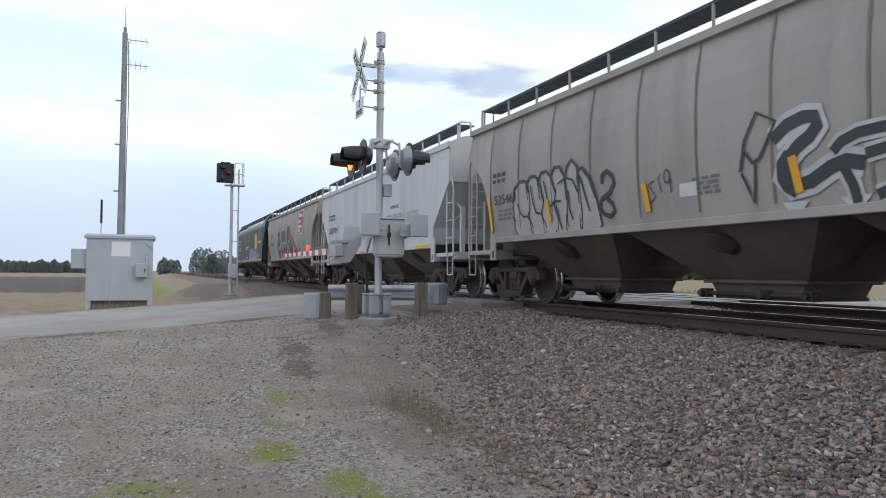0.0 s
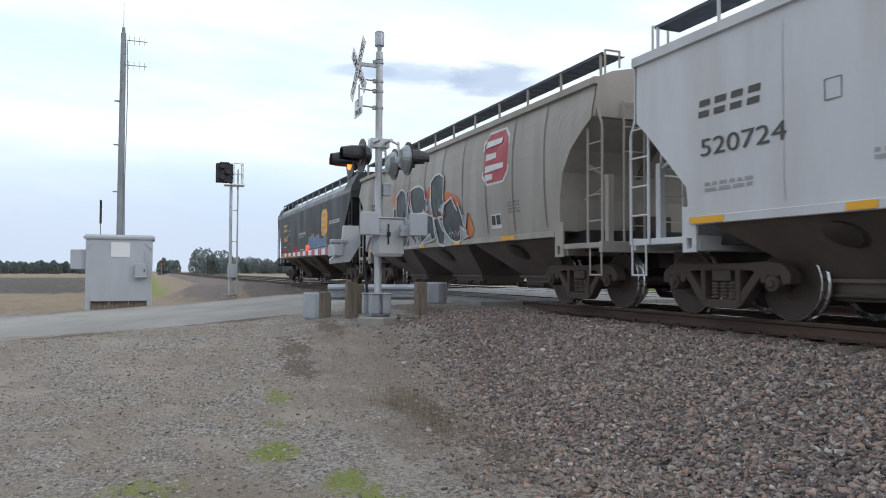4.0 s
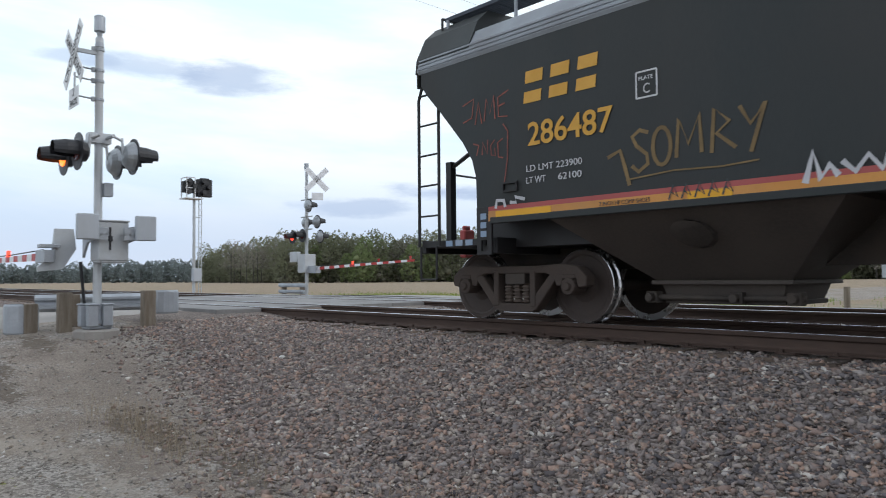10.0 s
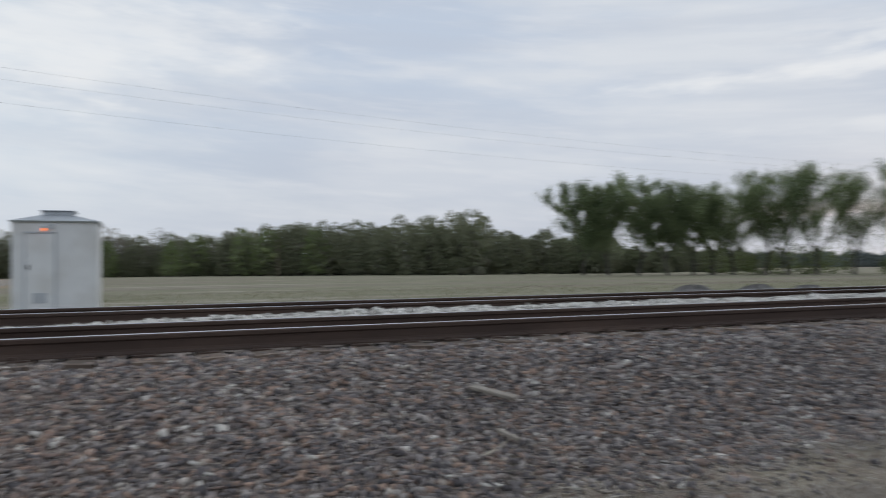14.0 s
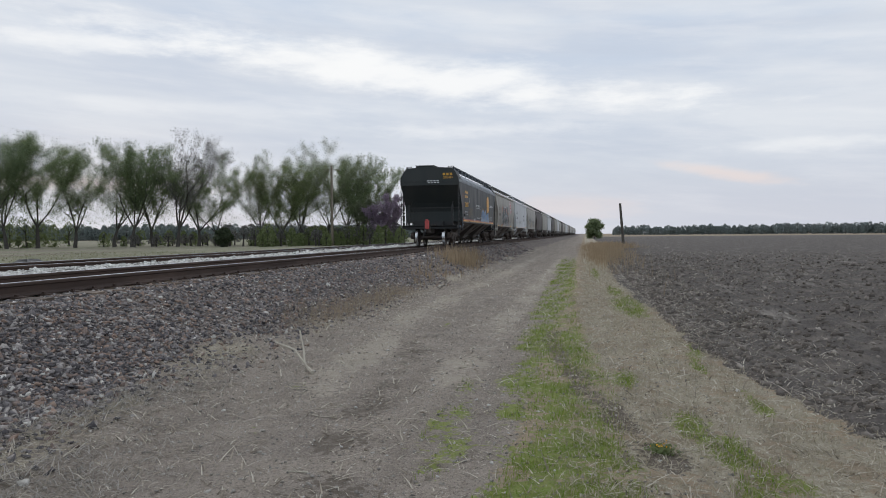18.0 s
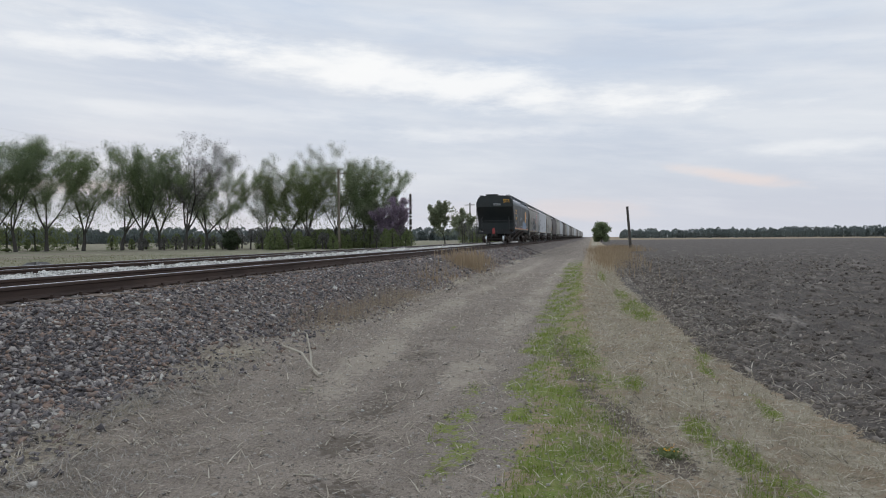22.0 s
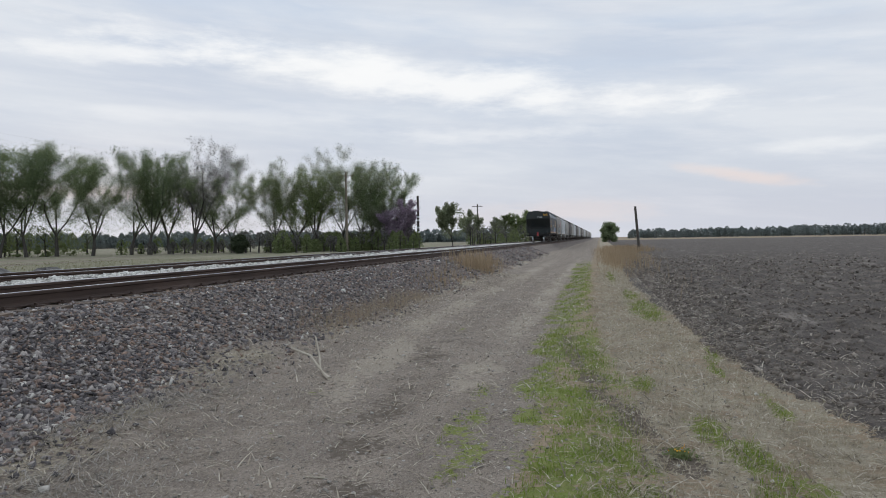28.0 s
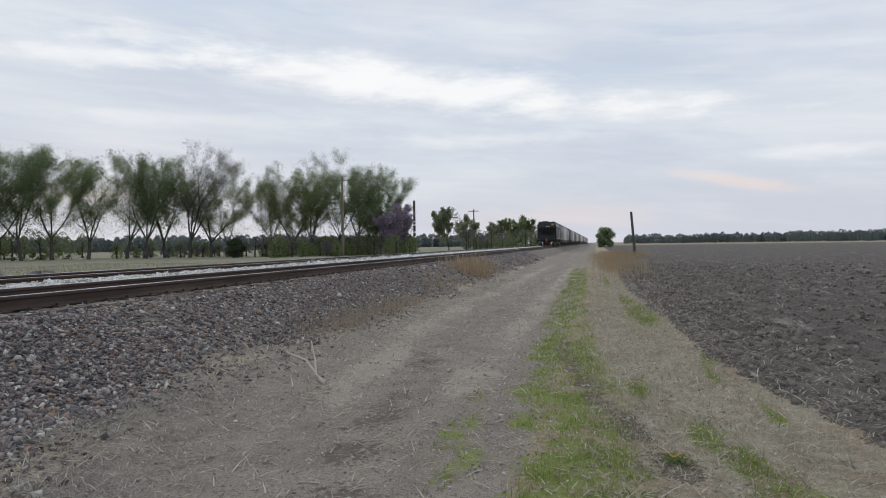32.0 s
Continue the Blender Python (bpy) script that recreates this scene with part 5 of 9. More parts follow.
            for yy in (s * 0.62, s * 1.02):
                el.tube((X(-1.26), yy, 1.05), (X(-1.26), yy, zt + 0.2), 0.02, n=6)
            z = 1.35
            while z < zt + 0.2:
                el.tube((X(-1.26), s * 0.62, z), (X(-1.26), s * 1.02, z), 0.013, n=6)
                z += 0.4
            if kind != "flat":
                part("end_ladder", el, iron, car)
        if not last:
            part("slope_rib", Mesh().prism([(X(-1.05), 3.0), (X(-0.98), 3.08), (X(0.75), 1.45), (X(0.70), 1.32)], -0.05, 0.05), under, car)
        if not (last and d > 0):
            part("brake_gear" if d > 0 else "end_box", Mesh().box((X(-0.3), 0.3, 1.45), (0.3, 0.55, 0.28)).box((X(-0.35), -0.02, 1.22), (0.2, 0.5, 0.2)).tube((X(-0.6), -0.35, 1.14), (X(-0.1), -0.35, 1.14), 0.10, n=10), MAT["grime"], car)
    # roof walk, hatches and their posts
    post_me = Mesh().tube((0, 0, 0), (0, 0, 0.37), 0.024, n=6).data("board_post", roof)
    n = int((span + 2.0) / 1.18)
    for s in (-1, 1):
        board = Mesh()
        for j in range(9):
            board.box((span / 2, s * (0.86 + 0.05 * j), 4.17), (span + 2.1, 0.030, 0.014))
        for j in range(int((span + 2.1) / 0.3)):
            board.box((-1.0 + 0.3 * j, s * 1.06, 4.162), (0.012, 0.42, 0.01))
        part("running_board", board, MAT["grating"], car, "open steel grating of the roof walk")
        part("board_edge", Mesh().box((span / 2, s * 1.28, 4.18), (span + 2.1, 0.025, 0.05)), MAT["grating"], car)
        for k in range(n + 1):
            part("board_post", post_me, None, car, m=pose(-1.0 + (span + 2.0) * k / n, s * 1.28, 3.80))
    for k in range(3):
        c = span / 2 + (k - 1) * (span + 1.2) / 3
        part("hatch_cover", Mesh().loft([[(x, -0.42, 3.94), (x, -0.40, 4.16), (x, 0, 4.22), (x, 0.40, 4.16), (x, 0.42, 3.94)] for x in (c - 1.95, c + 1.95)]), roof, car)
    for e in (-1.12, span + 1.12):
        for s in (-1, 1):
            part("end_handrail", Mesh().path([(e, s * 1.0, 3.95), (e, s * 1.0, 4.22), (e, s * 1.28, 4.22), (e, s * 1.28, 3.8)], 0.018), iron, car)
    if seams:
        for k in range(seams):
            x = span / 2 + (k - (seams - 1) / 2) * (1.225 if kind == "curved" else (span + 0.4) / (seams + 1))
            part("weld_seam", ribbon(Mesh(), [(x + (0.03 * (1.62 - 1.42 - 0.2 * j) if j < 2 else 0), 1.40 + 0.2 * j) for j in range(12 if kind == "curved" else 11)], 0.034 if kind != "post" else 0.016, kind, 0.012), MAT["seam"] if kind != "post" else skin, car)
    for x in (0.0, span):
        add_truck(car, x, keyed)
    if last:
        part("end_marker", Mesh().box((-1.98, 0.0, 1.11), (0.13, 0.22, 0.44)).box((-2.0, 0.0, 1.36), (0.08, 0.14, 0.08)), MAT["eot_red"], car, "red end-of-train marker box", bevel=0.02)
        part("air_hose", Mesh().path([(-1.75, 0.1, 0.95), (-1.85, 0.14, 0.72), (-1.72, 0.2, 0.55), (-1.55, 0.24, 0.6)], 0.035, 8), MAT["blackp"], car)
    return car


def block_mark(x, z, w, h, mat, car, kind, n=3):
    """The owner's bold mark, as pairs of plain slanted bars."""
    p = w / n
    for k in range(n):
        x0, u = x + k * p, p * 0.80
        for a, b in ((0.0, 0.36), (0.62, 1.0)):
            part("owner_mark", patch(Mesh(), [(x0 + u * 0.14 * a, z + h * a), (x0 + u * (0.86 + 0.14 * a), z + h * a), (x0 + u * (0.86 + 0.14 * b), z + h * b), (x0 + u * 0.14 * b, z + h * b)], kind, 0.008), mat, car)


def octagon(cx, cz, w, h, k=0.28):
    a, b = w / 2, h / 2
    return [(cx - a, cz - b * (1 - k * 1.3)), (cx - a * (1 - k * 1.3), cz - b), (cx + a * (1 - k * 1.3), cz - b), (cx + a, cz - b * (1 - k * 1.3)),
            (cx + a, cz + b * (1 - k * 1.3)), (cx + a * (1 - k * 1.3), cz + b), (cx - a * (1 - k * 1.3), cz + b), (cx - a, cz + b * (1 - k * 1.3))]


def emblem(car, kind, cx, cz, w, h, outer, inner, ink):
    part("emblem", patch(Mesh(), octagon(cx, cz, w, h), kind, 0.006), outer, car)
    part("emblem", patch(Mesh(), octagon(cx, cz, w * 0.9, h * 0.92), kind, 0.009), inner, car)
    bars = Mesh()
    for k, (u, l) in enumerate(((0.26, 0.62), (0.02, 0.42), (-0.2, 0.7), (-0.36, 0.3))):
        z = cz + u * h
        patch(bars, [(cx - 0.38 * w, z - 0.05 * h), (cx + (l - 0.38) * w, z - 0.035 * h), (cx + (l - 0.38) * w, z + 0.06 * h), (cx - 0.38 * w, z + 0.08 * h)], kind, 0.012)
    pieces("emblem", bars, ink, car)


def car_black():
    rnd = random.Random(1)
    k, sp = "flat", 13.2
    car = hopper_car(k, sp, MAT["car_black"], MAT["car_roofgrey"], MAT["hopper_black"], MAT["iron_black"], "black covered hopper car with orange sill stripe, last in train", keyed=True, last=True)
    part("sill_stripe", Mesh().box((sp / 2, -1.595, 1.335), (sp - 0.1, 0.012, 0.125)), MAT["orange"], car, "faded orange stripe along the sill")
    part("sill_stripe", Mesh().box((sp / 2, -1.592, 1.425), (sp - 0.1, 0.012, 0.055)), MAT["stripe_red"], car, "faded red stripe above the orange one")
    for x, w in ((0.18, 0.87), (2.75, 0.45), (5.0, 0.55), (7.35, 0.5), (9.3, 0.55), (12.1, 0.95)):
        part("reflector", Mesh().box((x + w / 2, -1.603, 1.335), (w, 0.006, 0.105)), MAT["yellow"], car)
    block_mark(0.64, 2.64, 1.16, 0.38, MAT["letter_gold"], car, k)
    lettering("286487", 0.70, 2.13, 0.27, MAT["letter_gold"], car, k, 1.2, bold=0.02)
    lettering("LD LMT 223900", 0.67, 1.82, 0.075, MAT["letter_white"], car, k, 0.82)
    lettering("LT WT", 0.67, 1.68, 0.075, MAT["letter_white"], car, k, 0.3)
    lettering("62100", 1.15, 1.68, 0.075, MAT["letter_white"], car, k, 0.33)
    fr = Mesh()
    for a, b in (((2.19, 2.41), (2.43, 2.41)), ((2.43, 2.41), (2.43, 2.68)), ((2.43, 2.68), (2.19, 2.68)), ((2.19, 2.68), (2.19, 2.41))):
        ribbon(fr, [a, b], 0.018, k, 0.007)
    part("marking_frame", fr, MAT["letter_white"], car)
    lettering("PLATE", 2.22, 2.59, 0.04, MAT["letter_white"], car, k, 0.17)
    lettering("C", 2.27, 2.45, 0.10, MAT["letter_white"], car, k, 0.08)
    lettering("DO NOT HAMMER ON CAR", 4.9, 2.28, 0.125, MAT["letter_white"], car, k, 1.72, bold=0.012)
    lettering("2 INCH HF COMP SHOES", 1.72, 1.33, 0.045, MAT["letter_dark"], car, k, 0.62, y=-1.609)
    lettering("NO USAR MARTILLO SOBRE LATERALES DE CARRO", 4.95, 2.17, 0.058, MAT["letter_white"], car, k, 1.66)
    sm = Mesh()
    small_lines(sm, 5.2, 1.56, 1.1, 0.028, 2, k, rnd)
    small_lines(sm, 6.75, 1.6, 0.9, 0.030, 2, k, rnd)
    small_lines(sm, 11.2, 2.46, 1.7, 0.05, 2, k, rnd)
    small_lines(sm, 11.3, 1.55, 0.45, 0.05, 3, k, rnd)
    pieces("small_writing", sm, MAT["letter_white"], car)
    part("data_panel", patch(Mesh(), [(12.05, 1.55), (12.5, 1.55), (12.5, 1.82), (12.05, 1.82)], k, 0.006), MAT["blackp"], car)
    [part("data_line", patch(Mesh(), [(12.08, z), (12.24, z), (12.24, z + 0.02), (12.08, z + 0.02)], k, 0.009), MAT["letter_white"], car) for z in (1.58, 1.68, 1.74, 1.79)]
    part("data_line", patch(Mesh(), [(12.26, 1.56), (12.5, 1.56), (12.5, 1.575), (12.26, 1.575)], k, 0.009), MAT["letter_white"], car)
    part("placard_holder", Mesh().box((0.42, -1.6, 1.62), (0.24, 0.03, 0.02)).box((0.42, -1.6, 1.72), (0.24, 0.03, 0.02)).box((0.31, -1.6, 1.67), (0.02, 0.03, 0.1)).box((0.53, -1.6, 1.67), (0.02, 0.03, 0.1)), MAT["iron_black"], car)
    emblem(car, k, 10.33, 2.58, 1.12, 1.08, MAT["letter_gold"], MAT["yellow"], MAT["orange"])
    # graffiti: blue cloud with gold dabs, gold scrawl, faded red scrawl
    crest = [(7.0, 1.5), (7.12, 1.7), (7.31, 2.09), (7.63, 2.10), (7.80, 2.21), (7.95, 2.12), (8.32, 2.22), (8.43, 2.04), (8.79, 2.03), (8.86, 2.15), (9.18, 2.19), (9.48, 2.02), (9.64, 1.88), (10.03, 1.94), (10.28, 1.98), (10.40, 2.14), (10.57, 2.07), (10.63, 1.86), (10.92, 1.68), (10.83, 1.36)]
    m = Mesh()
    for j, (x, z, q) in enumerate(((6.88, 1.82, 0.07), (7.1, 1.92, 0.1), (7.2, 2.08, 0.06), (7.75, 2.22, 0.08), (8.0, 2.18, 0.1), (8.55, 2.08, 0.1), (8.7, 2.14, 0.07), (9.6, 2.02, 0.12), (9.75, 2.1, 0.06), (9.7, 1.9, 0.12), (10.72, 2.05, 0.14), (10.8, 1.9, 0.16), (11.0, 1.86, 0.07), (10.98, 1.55, 0.11), (10.95, 2.1, 0.04), (7.15, 1.6, 0.08))):
        patch(m, [(x + q * rnd.uniform(0.8, 1.2) * math.cos(u), z + q * rnd.uniform(0.8, 1.2) * math.sin(u)) for u in np.linspace(0, 6.283, 11)[:-1]], k, 0.004 + 0.0003 * j)
    pieces("graffiti", m, MAT["spray_gold"], car, "gold sprayed dabs")
    # rounded outline of the lettering, and drips over the stripes
    cx, cz = np.array([p[0] for p in crest]), np.array([p[1] for p in crest])
    xs = np.linspace(7.0, 10.86, 78)
    top = np.interp(xs, cx[:-1], cz[:-1])
    top = np.convolve(np.pad(top, 1, "edge"), (0.25, 0.5, 0.25), "valid") + 0.035 * np.sin(11 * xs) + 0.02 * np.sin(29 * xs)
    drip = 1.40 + 0.05 * np.sin(5.3 * xs) + 0.05 * np.sin(12.1 * xs + 1)
    m, low = Mesh(), Mesh()
    for xa, xb, za, zb, da, db in zip(xs, xs[1:], top, top[1:], drip, drip[1:]):
        m.add([(x, -half_width(k, z) - 0.007, z) for x, z in ((xa, 1.455), (xb, 1.455), (xb, max(zb, 1.46)), (xa, max(za, 1.46)))], [(0, 1, 2, 3)])
        low.add([(x, -1.609, z) for x, z in ((xa, max(da, 1.285)), (xb, max(db, 1.285)), (xb, 1.455), (xa, 1.455))], [(0, 1, 2, 3)])
    part("graffiti", m, MAT["spray_blue"], car, "pale blue sprayed lettering")
    part("graffiti", low, MAT["spray_blue"], car, "pale blue spray over the stripes")
    for mt, n, off, size, tag in ((MAT["spray_slate"], 16, 0.010, (0.10, 0.17), "grey shades in the lettering"), (MAT["spray_pale"], 14, 0.015, (0.05, 0.09), "pale highlights in the lettering")):
        m = Mesh()
        for j in range(n):
            x = 7.2 + 3.4 * (j + rnd.uniform(0.2, 0.8)) / n
            q = rnd.uniform(*size)
            z = 1.52 + q + max(float(np.interp(x, xs, top)) - 1.60 - 2 * q, 0) * rnd.uniform(0.1, 1.0)
            patch(m, [(x + q * rnd.uniform(0.6, 1.15) * math.cos(u), z + q * rnd.uniform(0.8, 1.5) * math.sin(u)) for u in np.linspace(0, 6.283, 12)[:-1]], k, off + 0.0001 * j)
        pieces("graffiti", m, mt, car, tag)
    m = Mesh()
    for j in range(22):
        x = 7.2 + 3.4 * (j + rnd.uniform(0.1, 0.9)) / 22
        h = (float(np.interp(x, xs, top)) - 1.50) * rnd.uniform(0.45, 0.75)
        z, w = 1.52 + rnd.uniform(0, 0.12), rnd.uniform(0.06, 0.12)
        ribbon(m, arc(x, z + h * 0.6, w, h * 0.5, rnd.uniform(-40, 60), rnd.uniform(200, 320), 10), rnd.uniform(0.04, 0.08), k, 0.018 + 0.0001 * j)
    pieces("graffiti", m, MAT["spray_sky"], car, "brighter blue loops in the lettering")
    m = Mesh()
    for j in range(9):
        x = 7.28 + 3.3 * (j + rnd.uniform(0.2, 0.8)) / 9
        z = float(np.interp(x, xs, top))
        ribbon(m, [(x, z - 0.02), (x + 0.02, z - rnd.uniform(0.1, 0.2)), (x + rnd.uniform(-0.03, 0.06), z - rnd.uniform(0.22, 0.36))], rnd.uniform(0.018, 0.04), k, 0.021 + 0.0001 * j)
    pieces("graffiti", m, MAT["car_black"], car, "bare black gaps between the letters")
    m = Mesh()
    for j, (i0, i1) in enumerate(((2, 12), (18, 27), (30, 41), (44, 52), (60, 72))):
        ribbon(m, [(float(x), float(z) + 0.015) for x, z in zip(xs[i0:i1], top[i0:i1])], 0.026, k, 0.0095 + 0.0002 * j)
    pieces("graffiti", m, MAT["spray_rust"], car, "rust-red rim round the blue letters")
    m = Mesh()
    for x in (8.05, 9.42):
        ribbon(m, [(x, 2.1), (x + 0.05, 1.7), (x + 0.12, 1.47)], 0.022, k, 0.018)
    pieces("graffiti", m, MAT["spray_black"], car, "dark slits in the blue lettering")
    m = Mesh()
    ribbon(m, [(1.82, 1.84), (1.98, 1.90), (2.04, 1.70), (2.09, 1.52)], 0.045, k)
    ribbon(m, [(2.32, 2.04), (2.22, 2.08), (2.13, 2.02), (2.18, 1.92), (2.30, 1.82), (2.31, 1.72), (2.2, 1.65), (2.12, 1.72)], 0.042, k, 0.0065)
    ribbon(m, arc(2.47, 1.88, 0.10, 0.19, 0, 360, 16), 0.042, k, 0.007)
    ribbon(m, [(2.63, 1.74), (2.66, 2.12), (2.76, 1.86), (2.88, 2.14), (2.90, 1.76)], 0.042, k, 0.0075)
    ribbon(m, [(3.0, 1.74), (3.03, 2.16), (3.18, 2.02), (3.05, 1.92), (3.24, 1.76)], 0.040, k, 0.008)
    ribbon(m, [(3.28, 2.14), (3.38, 1.96), (3.52, 2.14), (3.38, 1.7)], 0.040, k, 0.0085)
    ribbon(m, [(2.05, 1.58), (2.6, 1.62), (3.1, 1.60), (3.45, 1.62)], 0.016, k, 0.009)
    pieces("graffiti", m, MAT["spray_gold"], car, "gold sprayed scrawl")
    m = Mesh()
    for q in ([(-0.41, 2.80), (-0.20, 2.86), (-0.24, 2.62), (-0.40, 2.58)], [(-0.18, 2.52), (-0.12, 2.80), (-0.06, 2.52)], [(-0.02, 2.54), (0.02, 2.82), (0.08, 2.62), (0.15, 2.84), (0.17, 2.54)], [(0.40, 2.86), (0.22, 2.80), (0.23, 2.56), (0.38, 2.54)], [(0.23, 2.69), (0.34, 2.71)],
              [(-0.22, 2.28), (-0.12, 2.25), (-0.16, 2.12)], [(-0.06, 2.12), (-0.05, 2.28), (0.03, 2.12), (0.04, 2.30)], [(0.16, 2.28), (0.09, 2.22), (0.10, 2.1), (0.17, 2.08), (0.16, 2.18)], [(0.30, 2.28), (0.21, 2.24), (0.22, 2.06), (0.30, 2.04)], [(0.30, 2.46), (0.38, 2.36), (0.37, 2.02), (0.31, 1.70)]):
        ribbon(m, q, 0.020, k, 0.006)
    pieces("graffiti", m, MAT["spray_rust"], car, "faded red sprayed scrawl")
    m = Mesh()
    ribbon(m, [(3.85, 1.36), (3.92, 1.62), (3.98, 1.38), (4.05, 1.5), (4.12, 1.40)], 0.06, k, 0.024)
    ribbon(m, [(4.15, 1.52), (4.25, 1.42), (4.35, 1.55), (4.45, 1.42), (4.5, 1.54)], 0.05, k, 0.0245)
    ribbon(m, [(0.18, 1.42), (0.20, 1.52), (0.32, 1.51), (0.34, 1.43)], 0.045, k, 0.024)
    ribbon(m, [(0.42, 1.48), (0.52, 1.47), (0.50, 1.54), (0.66, 1.50)], 0.04, k, 0.0245)
    pieces("graffiti", m, MAT["spray_white"], car, "white sprayed tag")
    m = Mesh()
    for j in range(5):
        x = 2.55 + j * 0.14
        ribbon(m, [(x, 1.33), (x + 0.05, 1.47), (x + 0.1, 1.35), (x + 0.02, 1.41)], 0.020, k, 0.03)
    pieces("graffiti", m, MAT["spray_black"], car, "black marker tag")
    m = Mesh()
    for j in range(3):
        m.box((-0.78 + j * 0.19, -1.502, 1.03), (0.13, 0.006, 0.075))
        m.box((-0.05, -1.588, 1.12 + 0.11 * j), (0.10, 0.006, 0.075))
    pieces("graffiti", m, MAT["spray_blue"], car, "pale blue tag on the end platform")
    for x0, x1 in ((-1.36, -0.3), (sp + 0.3, sp + 1.36)):
        part("roof_cap", Mesh().loft([[(x, y, z) for y, z in ((-1.585, 3.42), (-1.56, 3.62), (-1.40, 3.95), (-1.20, 4.13), (-0.5, 4.17), (0.5, 4.17), (1.20, 4.13), (1.40, 3.95), (1.56, 3.62), (1.585, 3.42))] for x in (x0, x1)]), MAT["car_black"], car, "black roof cap over the end")
        part("end_hatch", Mesh().box(((x0 + x1) / 2, 0.25, 4.20), (0.9, 0.95, 0.12)).box(((x0 + x1) / 2, 0.25, 4.27), (1.0, 1.05, 0.03)), MAT["car_black"], car, bevel=0.01)
    for q, d in ((-0.19, -1), (sp + 0.19, 1)):
        part("slope_sheet_rail", Mesh().box((q + 0.06 * d, 0, 2.06), (0.07, 2.9, 0.06)), MAT["iron_black"], car)
    # markings of the end
    lettering("286487", -1.378, 3.56, 0.12, MAT["letter_gold"], car, k, 0.55, y=-0.75, rot=(90, 0, -90))
    for j in range(3):
        part("owner_mark", Mesh().box((-1.372, -0.80 - 0.19 * j, 3.79), (0.01, 0.12, 0.12)), MAT["letter_gold"], car)
    m = Mesh()
    for j in range(4):
        m.box((-1.376, 0.05 - 0.17 * j, 3.45), (0.008, 0.13, 0.05)).box((-1.376, 0.0 - 0.16 * j, 3.36), (0.008, 0.12, 0.04))
    part("small_writing", m, MAT["letter_white"], car)
    return car


def car_grey_tagged():
    """The warm grey car with bubble letters."""
    rnd = random.Random(2)
    k, sp = "curved", 12.2
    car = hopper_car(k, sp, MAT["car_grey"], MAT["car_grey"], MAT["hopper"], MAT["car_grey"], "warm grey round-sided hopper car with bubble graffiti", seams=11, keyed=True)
    block_mark(0.08, 2.42, 0.62, 0.20, MAT["letter_dark"], car, k)
    lettering("525461", 0.13, 1.98, 0.19, MAT["letter_dark"], car, k, 0.95)
    sm = Mesh()
    small_lines(sm, 0.28, 1.66, 0.7, 0.05, 3, k, rnd)
    small_lines(sm, 6.0, 1.62, 0.5, 0.04, 4, k, rnd)
    pieces("small_writing", sm, MAT["letter_grey"], car)
    part("data_panel", patch(Mesh(), [(5.75, 1.62), (6.1, 1.62), (6.1, 1.8), (5.75, 1.8)], k, 0.008), MAT["letter_white"], car)
    for x, z0, z1 in ((-0.08, 1.45, 2.2), (2.28, 1.5, 1.9), (5.02, 1.48, 1.9), (7.62, 1.49, 1.9), (10.0, 1.5, 1.92), (12.1, 1.5, 2.1)):
        part("reflector", ribbon(Mesh(), [(x, z1), (x + 0.08, z0)], 0.11, k, 0.036), MAT["yellow"], car)
    # bubble letters: outline, then the strokes inside
    mo, mf = Mesh(), Mesh()
    bubbles = [[(0.98, 1.45), (0.97, 1.95), (1.05, 2.22), (1.28, 2.34), (1.52, 2.32), (1.63, 2.1), (1.62, 1.77), (1.5, 1.66), (1.66, 1.52), (1.73, 1.28), (1.2, 1.2)],
               [(1.62, 1.4), (1.52, 2.22), (1.68, 2.38), (1.9, 2.37), (2.06, 2.17), (2.15, 1.9), (2.04, 1.68), (2.2, 1.4), (2.15, 1.24), (1.75, 1.22)],
               [(2.1, 1.35), (1.97, 2.2), (2.1, 2.40), (2.3, 2.41), (2.46, 2.27), (2.58, 2.01), (2.5, 1.8), (2.62, 1.5), (2.55, 1.24), (2.2, 1.22)],
               [(2.5, 1.35), (2.45, 2.31), (2.56, 2.44), (2.73, 2.43), (2.9, 2.25), (2.95, 1.85), (2.9, 1.5), (2.98, 1.3), (2.6, 1.22)],
               [(2.86, 1.35), (2.91, 2.22), (2.98, 2.40), (3.13, 2.50), (3.30, 2.36), (3.34, 2.1), (3.38, 1.6), (3.34, 1.25), (2.95, 1.22)],
               [(3.3, 1.35), (3.30, 2.13), (3.32, 2.29), (3.45, 2.32), (3.65, 2.13), (3.81, 1.8), (3.91, 1.36), (3.75, 1.24), (3.45, 1.22)]]
    for j, o in enumerate(bubbles):
        patch(mf, o, k, 0.008 + 0.0012 * j)
        ribbon(mo, o + [o[0]], 0.034, k, 0.012 + 0.0012 * j)
        ribbon(mo, o[1:6], 0.062, k, 0.021 + 0.0012 * j)
    for w in ([(1.18, 1.92), (1.28, 1.74), (1.40, 1.66), (1.5, 1.66)], [(1.72, 2.2), (1.78, 1.9), (1.88, 1.7), (2.02, 1.68)], [(2.2, 2.25), (2.28, 2.0), (2.33, 1.84)], [(2.4, 1.78), (2.55, 1.86), (2.75, 1.84)],
              [(2.6, 1.78), (2.68, 1.5), (2.72, 1.36)], [(2.69, 2.14), (2.93, 2.22), (3.15, 2.16), (3.3, 1.94)], [(3.0, 2.0), (3.02, 1.7), (3.1, 1.5)], [(3.38, 2.2), (3.5, 1.9), (3.62, 1.6)]):
        ribbon(mo, w, 0.04, k, 0.030)
